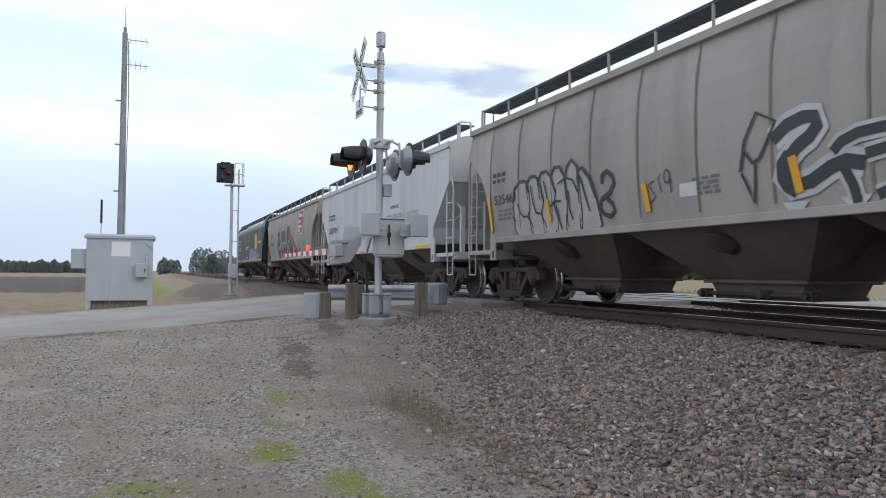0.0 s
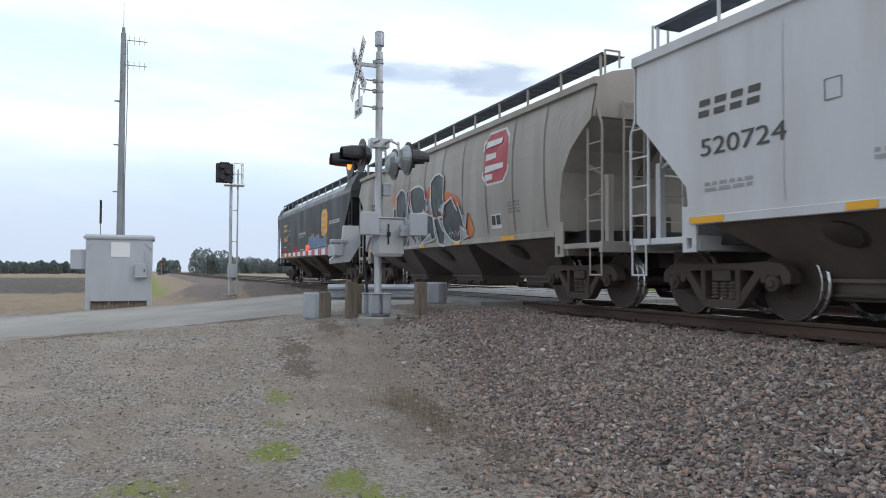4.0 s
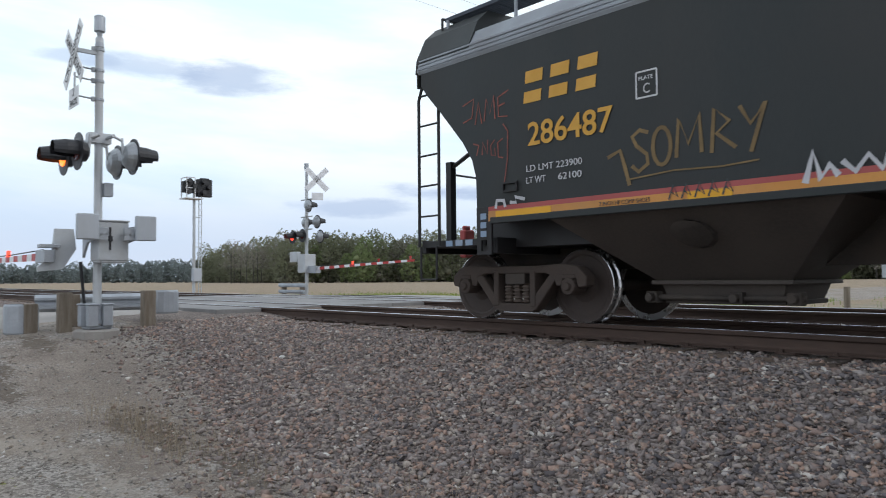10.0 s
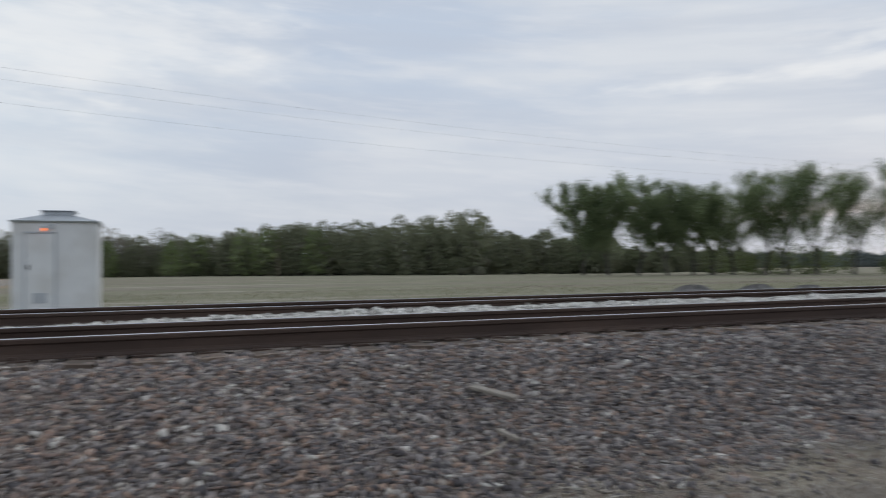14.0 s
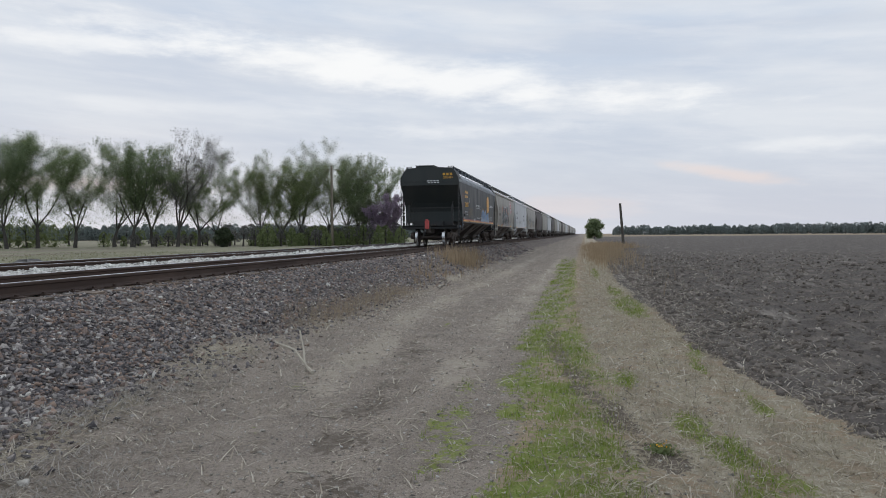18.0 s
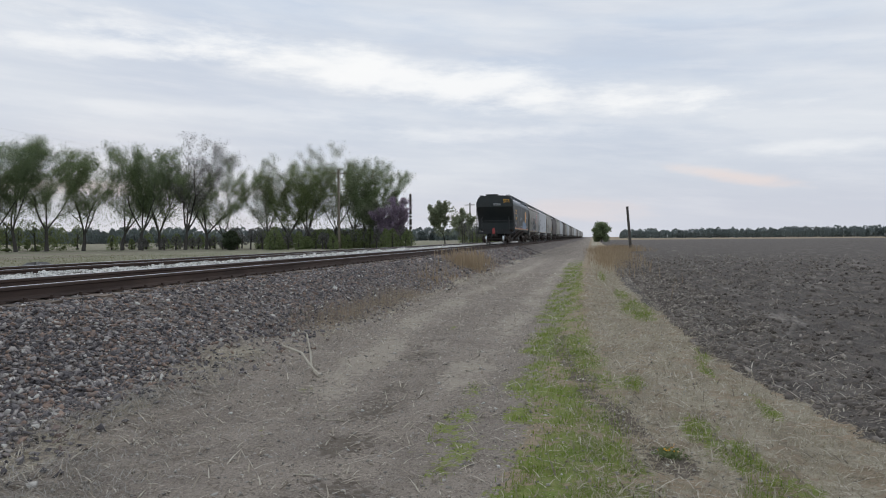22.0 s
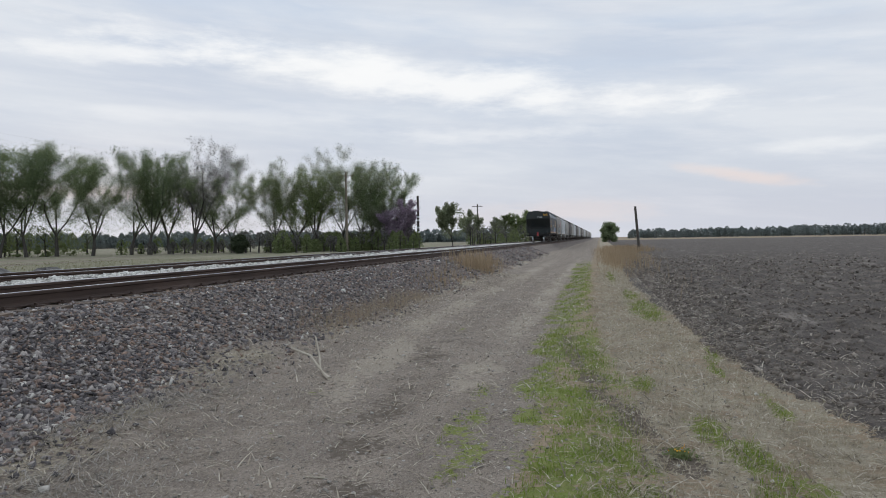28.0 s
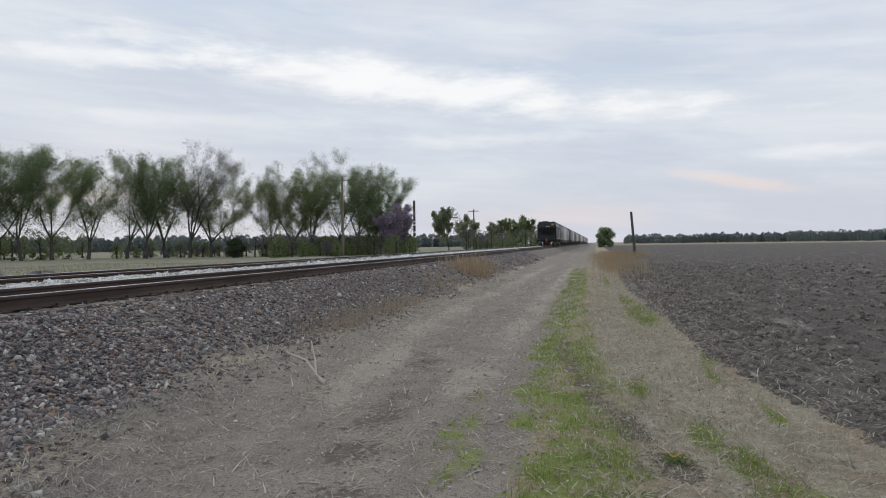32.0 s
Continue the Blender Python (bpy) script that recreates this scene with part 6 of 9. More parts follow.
    ribbon(mo, [(3.98, 2.0), (4.0, 2.13), (4.12, 2.18), (4.26, 2.09), (4.30, 1.97), (4.17, 1.84), (3.95, 1.76), (3.89, 1.65), (4.0, 1.52), (4.16, 1.48), (4.28, 1.56), (4.22, 1.68), (4.1, 1.76)], 0.075, k, 0.018)
    pieces("graffiti", mf, MAT["spray_pale"], car, "pale sprayed bubble lettering")
    pieces("graffiti", mo, MAT["spray_black"], car, "black outlines of the bubble lettering")
    m = Mesh()
    ribbon(m, [(5.24, 1.90), (5.12, 1.86), (5.2, 1.76), (5.27, 1.68), (5.14, 1.6)], 0.022, k, 0.02)
    ribbon(m, [(5.40, 1.98), (5.33, 1.92), (5.40, 1.72)], 0.020, k, 0.02)
    ribbon(m, arc(5.52, 1.93, 0.06, 0.09, 20, 380, 10) + [(5.6, 1.7)], 0.022, k, 0.02)
    ribbon(m, [(6.85, 1.82), (6.94, 2.18), (7.12, 2.48), (7.41, 2.33), (7.16, 1.95), (7.05, 1.90), (6.94, 2.04)], 0.045, k, 0.02)
    ribbon(m, [(6.87, 1.80), (6.96, 1.62), (7.04, 1.43), (7.09, 1.89)], 0.04, k, 0.02)
    ribbon(m, [(0.92, 1.9), (1.0, 1.75), (0.9, 1.68), (1.05, 1.6)], 0.02, k, 0.006)
    pieces("graffiti", m, MAT["spray_black"], car, "thin black tag")
    mw, mb = Mesh(), Mesh()
    two = [(7.36, 2.12), (7.56, 2.25), (7.79, 2.30), (7.93, 2.28), (7.96, 2.18), (7.86, 2.08), (7.70, 2.00), (7.54, 1.86), (7.47, 1.68), (7.58, 1.56), (7.85, 1.60), (8.10, 1.72), (8.28, 1.76), (8.48, 1.71)]
    five = [(8.13, 1.87), (8.23, 1.96), (8.43, 2.02), (8.71, 2.03), (9.0, 2.0)]
    leg = [(8.24, 1.72), (8.34, 1.5), (8.38, 1.32)]
    bow = [(8.5, 1.8), (8.8, 1.84), (9.0, 1.7), (8.95, 1.5), (8.6, 1.38)]
    for q in (two, five, leg, bow):
        ribbon(mw, q, 0.30 if q is two else 0.2, k, 0.016)
        ribbon(mb, q, 0.15 if q is two else 0.11, k, 0.024)
    patch(mb, [(7.40, 1.85), (7.52, 1.98), (7.66, 1.95), (7.70, 1.6), (7.62, 1.44), (7.48, 1.52), (7.40, 1.66)], k, 0.027)
    for x in (7.62, 8.36):
        patch(mw, [(x - 0.18, 1.40), (x + 0.18, 1.40), (x, 1.20)], k, 0.019)
    pieces("graffiti", mw, MAT["spray_white"], car, "white halo of sprayed lettering")
    pieces("graffiti", mb, MAT["spray_black"], car, "black sprayed lettering")
    return car


def car_grey_mural():
    """The grey car with the dark block graffiti and a red emblem."""
    rnd = random.Random(3)
    k, sp = "curved", 11.7
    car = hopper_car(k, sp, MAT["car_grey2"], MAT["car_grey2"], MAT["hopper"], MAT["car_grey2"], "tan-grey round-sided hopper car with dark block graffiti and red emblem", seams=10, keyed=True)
    block_mark(0.48, 2.5, 0.6, 0.2, MAT["letter_dark"], car, k)
    lettering("288835", 0.5, 2.04, 0.2, MAT["letter_dark"], car, k, 1.02)
    sm = Mesh()
    small_lines(sm, 0.55, 1.66, 0.8, 0.05, 2, k, rnd)
    small_lines(sm, 9.9, 1.75, 0.5, 0.04, 4, k, rnd)
    pieces("small_writing", sm, MAT["letter_grey"], car)
    for x, w in ((0.1, 0.5), (2.35, 0.36), (4.72, 0.36), (7.03, 0.45), (9.55, 0.6)):
        part("reflector", Mesh().box((x + w / 2, -1.537, 1.265), (w, 0.012, 0.085)), MAT["yellow"], car)
    part("small_frame", ribbon(Mesh(), [(2.0, 2.45), (2.2, 2.45), (2.2, 2.65), (2.0, 2.65), (2.0, 2.45)], 0.018, k), MAT["letter_grey"], car)
    emblem(car, k, 9.36, 2.95, 1.22, 1.12, MAT["letter_white"], MAT["emblem_red"], MAT["letter_white"])
    part("data_panel", patch(Mesh(), [(9.12, 1.48), (9.58, 1.48), (9.58, 1.78), (9.12, 1.78)], k, 0.008), MAT["letter_white"], car)
    for x in (9.15, 9.37):
        part("data_panel", patch(Mesh(), [(x, 1.56), (x + 0.18, 1.56), (x + 0.18, 1.75), (x, 1.75)], k, 0.012), MAT["blackp"], car)
    halo = Mesh()
    for j, o in enumerate(([(2.78, 2.3), (2.68, 2.65), (2.85, 2.86), (3.05, 2.75), (3.08, 2.3)], [(6.6, 2.1), (6.62, 2.5), (6.85, 2.48), (7.2, 2.4), (7.5, 2.26), (7.56, 2.1), (7.2, 2.0)],
                           [(7.7, 1.4), (7.85, 1.9), (8.0, 1.92), (8.14, 1.72), (8.24, 1.52), (8.08, 1.36)], [(5.38, 2.45), (5.52, 2.7), (5.7, 2.72), (5.72, 2.4)], [(4.1, 2.4), (4.2, 2.7), (4.35, 2.6), (4.3, 2.3)],
                           [(2.85, 1.23), (3.0, 1.45), (3.3, 1.45), (3.4, 1.23)], [(3.9, 1.23), (4.1, 1.42), (4.7, 1.42), (4.9, 1.23)], [(6.4, 1.23), (6.5, 1.35), (6.9, 1.36), (7.0, 1.23)], [(7.5, 1.24), (7.6, 1.4), (8.0, 1.42), (7.9, 1.26)])):
        patch(halo, o, k, 0.014 + 0.0006 * j)
    pieces("graffiti", halo, MAT["spray_orange"], car, "orange sprayed halo")
    blocks = [[(3.03, 2.71), (3.01, 2.04), (3.15, 1.55), (3.34, 1.24), (3.68, 1.27), (4.06, 1.65), (3.88, 1.9), (3.86, 2.73), (3.62, 2.86), (3.40, 2.88)],
              [(2.75, 1.36), (2.70, 1.97), (2.79, 2.39), (3.0, 2.42), (3.02, 1.9), (2.95, 1.5)],
              [(4.03, 2.27), (3.92, 2.77), (4.06, 2.80), (4.08, 2.45), (4.31, 2.23), (4.49, 1.80), (4.63, 1.60), (4.36, 1.40), (4.09, 1.58), (4.05, 1.98)],
              [(4.22, 2.74), (4.40, 2.82), (4.65, 2.84), (4.99, 2.82), (5.31, 2.70), (5.35, 2.46), (5.47, 2.42), (5.42, 2.09), (4.90, 2.11), (4.46, 2.12), (4.28, 2.42)],
              [(4.74, 2.07), (5.27, 2.13), (5.42, 2.06), (5.87, 1.98), (5.95, 1.43), (5.68, 1.38), (5.62, 1.54), (5.26, 1.44), (4.91, 1.33), (4.81, 1.63)],
              [(5.75, 2.83), (6.05, 2.97), (6.36, 2.98), (6.63, 2.86), (6.60, 2.36), (6.64, 2.20), (6.46, 2.08), (6.51, 1.92), (6.21, 1.92), (5.89, 1.93), (5.79, 2.29)],
              [(5.93, 1.90), (6.21, 1.92), (6.48, 1.60), (6.62, 1.53), (6.59, 1.37), (6.47, 1.22), (6.19, 1.25), (6.08, 1.51)],
              [(6.53, 1.71), (6.54, 2.02), (6.69, 2.21), (7.13, 2.33), (7.21, 2.23), (7.43, 2.00), (7.48, 2.17), (7.62, 1.95), (7.79, 1.65), (7.91, 1.49), (7.56, 1.63), (7.51, 1.31), (7.26, 1.27), (6.95, 1.35), (6.68, 1.52)]]
    mo, mf, mt_, mw, mr = Mesh(), Mesh(), Mesh(), Mesh(), Mesh()
    for j, o in enumerate(blocks):
        patch(mf, o, k, 0.022 + 0.0006 * j)
        ribbon(mo, o + [o[0]], 0.05, k, 0.040 + 0.0006 * j)
    for j, (x, z) in enumerate(((3.45, 2.1), (6.28, 2.2), (5.05, 1.62), (6.25, 1.5), (5.5, 2.2), (4.25, 1.5), (6.9, 1.5), (5.75, 1.65))):
        patch(mt_, [(x - 0.12, z - 0.14), (x + 0.13, z - 0.08), (x + 0.14, z + 0.12), (x + 0.02, z + 0.18), (x - 0.1, z + 0.06)], k, 0.028 + 0.0006 * j)
    facets = ([(3.41, 1.83), (3.85, 2.08), (4.10, 1.93), (4.09, 1.71)], [(4.97, 1.79), (5.27, 2.19), (5.49, 2.06)], [(5.46, 2.18), (5.73, 2.42), (5.79, 2.04)], [(6.30, 2.09), (6.58, 2.23), (6.70, 1.98)],
              [(6.21, 1.94), (6.51, 1.79), (6.62, 1.53), (6.45, 1.60)], [(7.56, 1.63), (7.99, 1.38), (7.60, 1.31)], [(7.71, 1.85), (7.98, 1.92), (7.84, 1.56), (7.75, 1.61)], [(5.93, 1.90), (6.16, 1.27), (6.01, 1.36)],
              [(6.62, 1.53), (6.95, 1.37), (7.00, 1.23), (6.49, 1.22)], [(4.09, 1.60), (4.36, 1.40), (4.63, 1.57), (4.88, 1.28), (3.96, 1.26)], [(2.36, 1.63), (2.59, 2.04), (2.79, 1.40)], [(4.88, 1.31), (5.64, 1.57), (5.72, 1.38)], [(4.30, 2.2), (4.5, 1.8), (4.62, 2.1)])
    for j, o in enumerate(facets):
        patch(mw, o, k, 0.033 + 0.0005 * j)
        ribbon(mo, o + [o[0]], 0.026, k, 0.046 + 0.0005 * j)
    for j, (x, z) in enumerate(((3.92, 1.80), (5.60, 2.12), (6.60, 1.98), (4.15, 2.62), (5.5, 2.55), (4.45, 1.42), (6.15, 1.95))):
        patch(mr, [(x - 0.06, z - 0.07), (x + 0.10, z - 0.03), (x + 0.03, z + 0.11)], k, 0.054 + 0.0005 * j)
    pieces("graffiti", mf, MAT["spray_black"], car, "dark sprayed block lettering")
    pieces("graffiti", mo, MAT["spray_white"], car, "white outlines of the block lettering")
    pieces("graffiti", mt_, MAT["spray_teal"], car, "teal facets in the lettering")
    pieces("graffiti", mw, MAT["car_roofgrey"], car, "pale grey facets in the lettering")
    pieces("graffiti", mr, MAT["emblem_red"], car, "red facets in the lettering")
    m = Mesh()
    ribbon(m, [(6.8, 1.42), (6.95, 1.52), (7.0, 1.4), (7.1, 1.52), (7.2, 1.42), (7.28, 1.54), (7.4, 1.42), (7.5, 1.54)], 0.03, k, 0.05)
    pieces("graffiti", m, MAT["spray_pale"], car, "pale tag over the lettering")
    m = Mesh()
    ribbon(m, [(2.1, 1.5), (2.3, 1.8), (2.25, 1.5), (2.5, 1.75), (2.4, 1.45), (2.62, 1.6)], 0.03, k, 0.012)
    pieces("graffiti", m, MAT["spray_white"], car, "white sprayed tag")
    return car


def car_pale():
    rnd = random.Random(4)
    k, sp = "post", 11.5
    car = hopper_car(k, sp, MAT["car_white"], MAT["car_white"], MAT["hopper"], MAT["car_white"], "pale grey covered hopper car with weathered black lettering", seams=6, keyed=True)
    block_mark(0.15, 2.58, 1.1, 0.22, MAT["letter_dark"], car, k, 4)
    lettering("520724", 0.17, 2.08, 0.22, MAT["letter_dark"], car, k, 1.38)
    lettering("WARNING", 8.1, 2.45, 0.10, MAT["letter_dark"], car, k, 0.75)
    sm = Mesh()
    for x, z, w, n in ((0.25, 1.62, 0.8, 2), (3.4, 1.66, 0.9, 4), (4.6, 1.7, 0.8, 3), (7.7, 1.95, 1.5, 5), (9.6, 2.0, 0.9, 4), (9.7, 1.6, 0.8, 2), (2.6, 1.7, 0.5, 2), (6.2, 1.75, 0.5, 4)):
        small_lines(sm, x, z, w, 0.045, n, k, rnd)
    pieces("small_writing", sm, MAT["letter_faint"], car)
    part("small_frame", ribbon(Mesh(), [(2.05, 2.4), (2.25, 2.4), (2.25, 2.62), (2.05, 2.62), (2.05, 2.4)], 0.018, k), MAT["letter_grey"], car)
    for x, w in ((0.0, 0.6), (2.3, 0.35), (4.8, 0.4), (6.9, 0.4), (8.3, 0.4), (10.4, 0.95)):
        part("reflector", Mesh().box((x + w / 2, -1.587, 1.265), (w, 0.012, 0.085)), MAT["yellow"], car)
    return car


def build_train():
    cars = [(car_black(), 0.0), (car_grey_mural(), 16.7), (car_pale(), 31.85), (car_grey_tagged(), 46.85)]
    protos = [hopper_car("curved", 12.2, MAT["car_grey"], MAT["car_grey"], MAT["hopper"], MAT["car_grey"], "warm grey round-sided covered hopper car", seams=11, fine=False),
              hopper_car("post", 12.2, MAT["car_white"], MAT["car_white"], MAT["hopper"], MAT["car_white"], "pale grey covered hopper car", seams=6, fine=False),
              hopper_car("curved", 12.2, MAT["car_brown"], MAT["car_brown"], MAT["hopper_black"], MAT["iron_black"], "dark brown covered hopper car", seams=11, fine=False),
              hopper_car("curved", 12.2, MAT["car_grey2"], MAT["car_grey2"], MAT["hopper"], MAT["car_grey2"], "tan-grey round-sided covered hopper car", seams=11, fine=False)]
    order = [2, 0, 1, 2, 3, 1, 0, 2, 0, 3, 1, 1, 0, 3, 2, 0, 1, 3, 0, 0, 2, 1, 3, 0, 1, 2, 3, 0]
    used, off = set(), 46.85 + 15.7
    for k in order:
        if k in used:
            c = copy_thing(protos[k], Matrix())
        else:
            c, _ = protos[k], used.add(k)
        cars.append((c, off))
        off += 15.7
    return cars


CARS = build_train()


def train_x(t):
    """Where the rear truck of the last car stands at t seconds."""
    return -0.8 + 5.58 * (t - 11) + 1.8 * (math.exp(-t / 3) - math.exp(-11 / 3)) + 0.02 * max(t - 11, 0) ** 2


def motions():
    for car, off in CARS:
        walk(car, [(t, pose(train_x(t) + off, T1, RAIL_Z)) for t in range(33)])
    for w, x in WHEELSETS:
        walk(w, [(k / 10, pose(x, 0, 0.457, 0, math.degrees((train_x(k / 10) - train_x(0)) / 0.457) % 360, 0)) for k in range(321)])


# ---- crossing equipment and lineside things ----
def gz(x, y):
    return float(ground_z(x, y))


def lamp_unit(parent, c, face, lit):
    """A round flasher: background disc, hood, lens. face: +1 or -1 along y."""
    x, y, z = c
    f = face
    prof = ((0.06, -0.17), (0.16, -0.14), (0.23, -0.06), (0.245, -0.01), (0.25, 0.0), (0.12, 0.006)) if face > 0 else ((0.08, -0.16), (0.15, -0.12), (0.16, -0.02), (0.255, -0.015), (0.26, 0.0), (0.12, 0.006))
    disc = Mesh().loft([[(x + r * math.cos(u), y + f * o, z + r * math.sin(u)) for u in np.linspace(0, 6.2832, 21)[:-1]] for r, o in prof])
    d = part("flasher", disc, MAT["lensback"] if face > 0 else MAT["blackp"], parent, "round flashing light with a black hood", smooth=False)
    part("rim", Mesh().loft([[(x + r * math.cos(u), y + f * o, z + r * math.sin(u)) for u in np.linspace(0, 6.2832, 21)[:-1]] for r, o in ((0.24, -0.012), (0.295, -0.012), (0.295, 0.004), (0.24, 0.004))], caps=False), MAT["blackp"], d)
    rings = []
    for o, r in ((0.0, 0.17), (0.18, 0.165), (0.36, 0.13)):
        rings.append([(x + r * math.cos(u), y + f * o, z + r * math.sin(u)) for u in np.linspace(radians(-25), radians(205), 13)])
    hood = Mesh().loft(rings, closed=False)
    hood.loft([[(a, b, q + 0.006) for a, b, q in ring] for ring in rings], closed=False)
    part("hood", hood, MAT["blackp"], d)
    part("lens", Mesh().loft([[(x + r * math.cos(u), y + f * o, z + r * math.sin(u)) for u in np.linspace(0, 6.2832, 17)[:-1]] for r, o in ((0.15, 0.008), (0.14, 0.03), (0.05, 0.045))]), lit or MAT["lens"], d)


def crossbuck(parent, x, y, z, tracks=True):
    m = {}
    for k, s in enumerate((1, -1)):
        b = part("crossbuck_blade", Mesh().box((0, 0, 0), (1.22, 0.012, 0.23)), MAT["signwhite"], parent, "white crossbuck blade with black letters", bevel=0.003, m=pose(x, y - 0.02 * k, z, 0, s * 45, 0))
        cu = lettering("RAIL  ROAD" if s > 0 else "CROSSING", -0.52, -0.07, 0.14, MAT["black_txt"], b, "flat", 1.04, y=-0.009)
        m[k] = b
    if tracks:
        p = part("track_sign", Mesh().box((x, y, z - 0.68), (0.5, 0.012, 0.32)), MAT["signwhite"], parent, "white plate giving the number of tracks", bevel=0.003)
        lettering("2", x - 0.05, z - 0.66, 0.13, MAT["black_txt"], p, "flat", 0.1, y=y - 0.009)
        lettering("TRACKS", x - 0.2, z - 0.81, 0.10, MAT["black_txt"], p, "flat", 0.4, y=y - 0.009)


def gate_arm(parent, p0, p1):
    p0, p1 = Vector(p0), Vector(p1)
    n = 18
    q = (p1 - p0)
    rot = q.to_track_quat("X", "Z").to_matrix().to_4x4()
    for k in range(n):
        a, b = p0 + q * (k / n), p0 + q * ((k + 1) / n)
        h = 0.12 - 0.045 * k / n
        part("arm_section", Mesh().box((a + b) / 2, ((b - a).length, 0.035, h), rot), MAT["red"] if k % 2 else MAT["signwhite"], parent)
    for u in (0.42, 0.68, 0.97):
        c = p0 + q * u
        part("arm_light", Mesh().tube(c + Vector((0, 0, 0.05)), c + Vector((0, 0, 0.14)), 0.04, 0.035, 10).box(c + Vector((0, 0, 0.155)), (0.07, 0.06, 0.03)), MAT["redlamp"] if u < 0.6 else MAT["red"], parent, "small red light on the arm")
    part("arm_cable", Mesh().path([p0 + Vector((0, 0, 0.11)), p0 + q * 0.4 + Vector((0, 0, 0.08)), p0 + q * 0.68 + Vector((0, 0, 0.08))], 0.012), MAT["blackp"], parent)


def build_near_gate():
    x, y = -12.45, 3.76
    z0 = gz(x, y)
    g = thing("crossing_gate", "lowered crossing gate with flashers and crossbuck", "crossing gate", group="crossing gates")
    part("footing", Mesh().loft([[(x + r * math.cos(u), y + r * math.sin(u), z) for u in np.linspace(0, 6.2832, 9)[:-1]] for r, z in ((0.36, z0 - 0.2), (0.36, z0 + 0.08), (0.33, z0 + 0.11))]), MAT["concrete"], g)
    base = Mesh().box((x, y, z0 + 0.14), (0.36, 0.36, 0.05))
    for a in (-1, 1):
        for b in (-1, 1):
            base.tube((x + 0.14 * a, y + 0.14 * b, z0 + 0.1), (x + 0.14 * a, y + 0.14 * b, z0 + 0.25), 0.02, n=6)
    base.loft([[(x + s * a, y + s * b, z) for a, b in ((-1, -1), (1, -1), (1, 1), (-1, 1))] for s, z in ((0.17, z0 + 0.2), (0.12, z0 + 0.36), (0.10, z0 + 0.44))])
    part("mast_base", base, MAT["galv"], g, bevel=0.01)
    for dx, dy, w in ((0.16, -0.12, 0.16), (0.17, 0.10, 0.15), (-0.04, -0.20, 0.13)):
        part("junction_box", Mesh().box((x + dx, y + dy, z0 + 0.33), (w, w, 0.34)).box((x + dx, y + dy, z0 + 0.51), (w + 0.03, w + 0.03, 0.03)), MAT["galv"], g, "cast junction box at the mast's foot", bevel=0.015)
    part("mast", Mesh().tube((x, y, z0 + 0.2), (x, y, 5.55), 0.066, 0.062, 16), MAT["alu"], g, smooth=False)
    part("conduit", Mesh().path([(x - 0.05, y - 0.16, z0 + 0.4), (x - 0.04, y - 0.19, 1.3), (x - 0.05, y - 0.24, 1.9)], 0.025, 8), MAT["blackp"], g)
    part("bell", Mesh().tube((x, y, 5.55), (x, y, 5.66), 0.03, 0.05, 12).tube((x, y, 5.66), (x, y, 5.9), 0.085, 0.085, 16).tube((x, y, 5.9), (x, y, 5.93), 0.09, 0.06, 16).tube((x, y, 5.4), (x, y, 5.57), 0.075, 0.05, 12), MAT["galv"], g, "electronic bell housing", bevel=0.006)
    crossbuck(g, x, y - 0.38, 5.2)
    br = Mesh()
    for z in (5.36, 5.02, 4.84, 4.54):
        br.tube((x, y, z), (x, y - 0.36, z + (0.02 if z < 5.3 else -0.1)), 0.014, n=6).tube((x, y - 0.09, z - 0.035), (x, y - 0.09, z + 0.035), 0.035, n=8)
        br.tube((x, y, z - 0.02), (x, y, z + 0.02), 0.078, n=12)
    br.box((x, y - 0.2, 5.3), (0.05, 0.32, 0.06))
    br.box((x, y - 0.37, 4.78), (0.05, 0.02, 0.3))
    part("sign_bracket", br, MAT["lensback"], g)
    arm = Mesh().tube((x - 0.42, y - 0.1, 3.9), (x + 0.42, y - 0.1, 3.9), 0.028, n=8).tube((x - 0.42, y + 0.1, 3.9), (x + 0.42, y + 0.1, 3.9), 0.028, n=8).box((x, y, 3.9), (0.2, 0.34, 0.16))
    for s in (-1, 1):
        for q in (-1, 1):
            arm.tube((x + s * 0.38, y + q * 0.1, 3.9), (x + s * 0.38, y + q * 0.24, 3.84), 0.022, n=8).tube((x + s * 0.38, y + q * 0.24, 3.88), (x + s * 0.38, y + q * 0.26, 3.62), 0.022, n=8)
    part("flasher_arm", arm, MAT["alu"], g)
    for s in (-1, 1):
        lamp_unit(g, (x + s * 0.38, y - 0.42, 3.60), -1, MAT["amberlamp"] if s < 0 else None)
        lamp_unit(g, (x + s * 0.38, y + 0.42, 3.60), 1, None)
    part("side_box", Mesh().box((x + 0.04, y + 0.13, 3.07), (0.16, 0.14, 0.22)), MAT["galv"], g, bevel=0.01)
    mech = Mesh().box((x + 0.14, y + 0.14, 2.22), (0.42, 0.46, 0.62)).box((x + 0.14, y + 0.14, 2.545), (0.46, 0.50, 0.03)).box((x + 0.14, y + 0.14, 1.90), (0.38, 0.42, 0.05))
    mb = part("mechanism_box", mech, MAT["alu"], g, "grey gate mechanism box", bevel=0.02)
    part("latch", Mesh().box((x + 0.36, y + 0.08, 2.26), (0.02, 0.025, 0.36)).box((x + 0.37, y + 0.08, 2.26), (0.03, 0.06, 0.08)), MAT["blackp"], mb)
    side = Mesh().prism([(y - 0.62, 2.42), (y - 0.34, 2.42), (y - 0.30, 2.1), (y - 0.42, 1.9), (y - 0.5, 1.78), (y - 0.85, 1.74), (y - 0.86, 1.82), (y - 0.66, 1.98)], x - 0.12, x - 0.06, "x")
    part("arm_bracket", side, MAT["alu"], g, bevel=0.006)
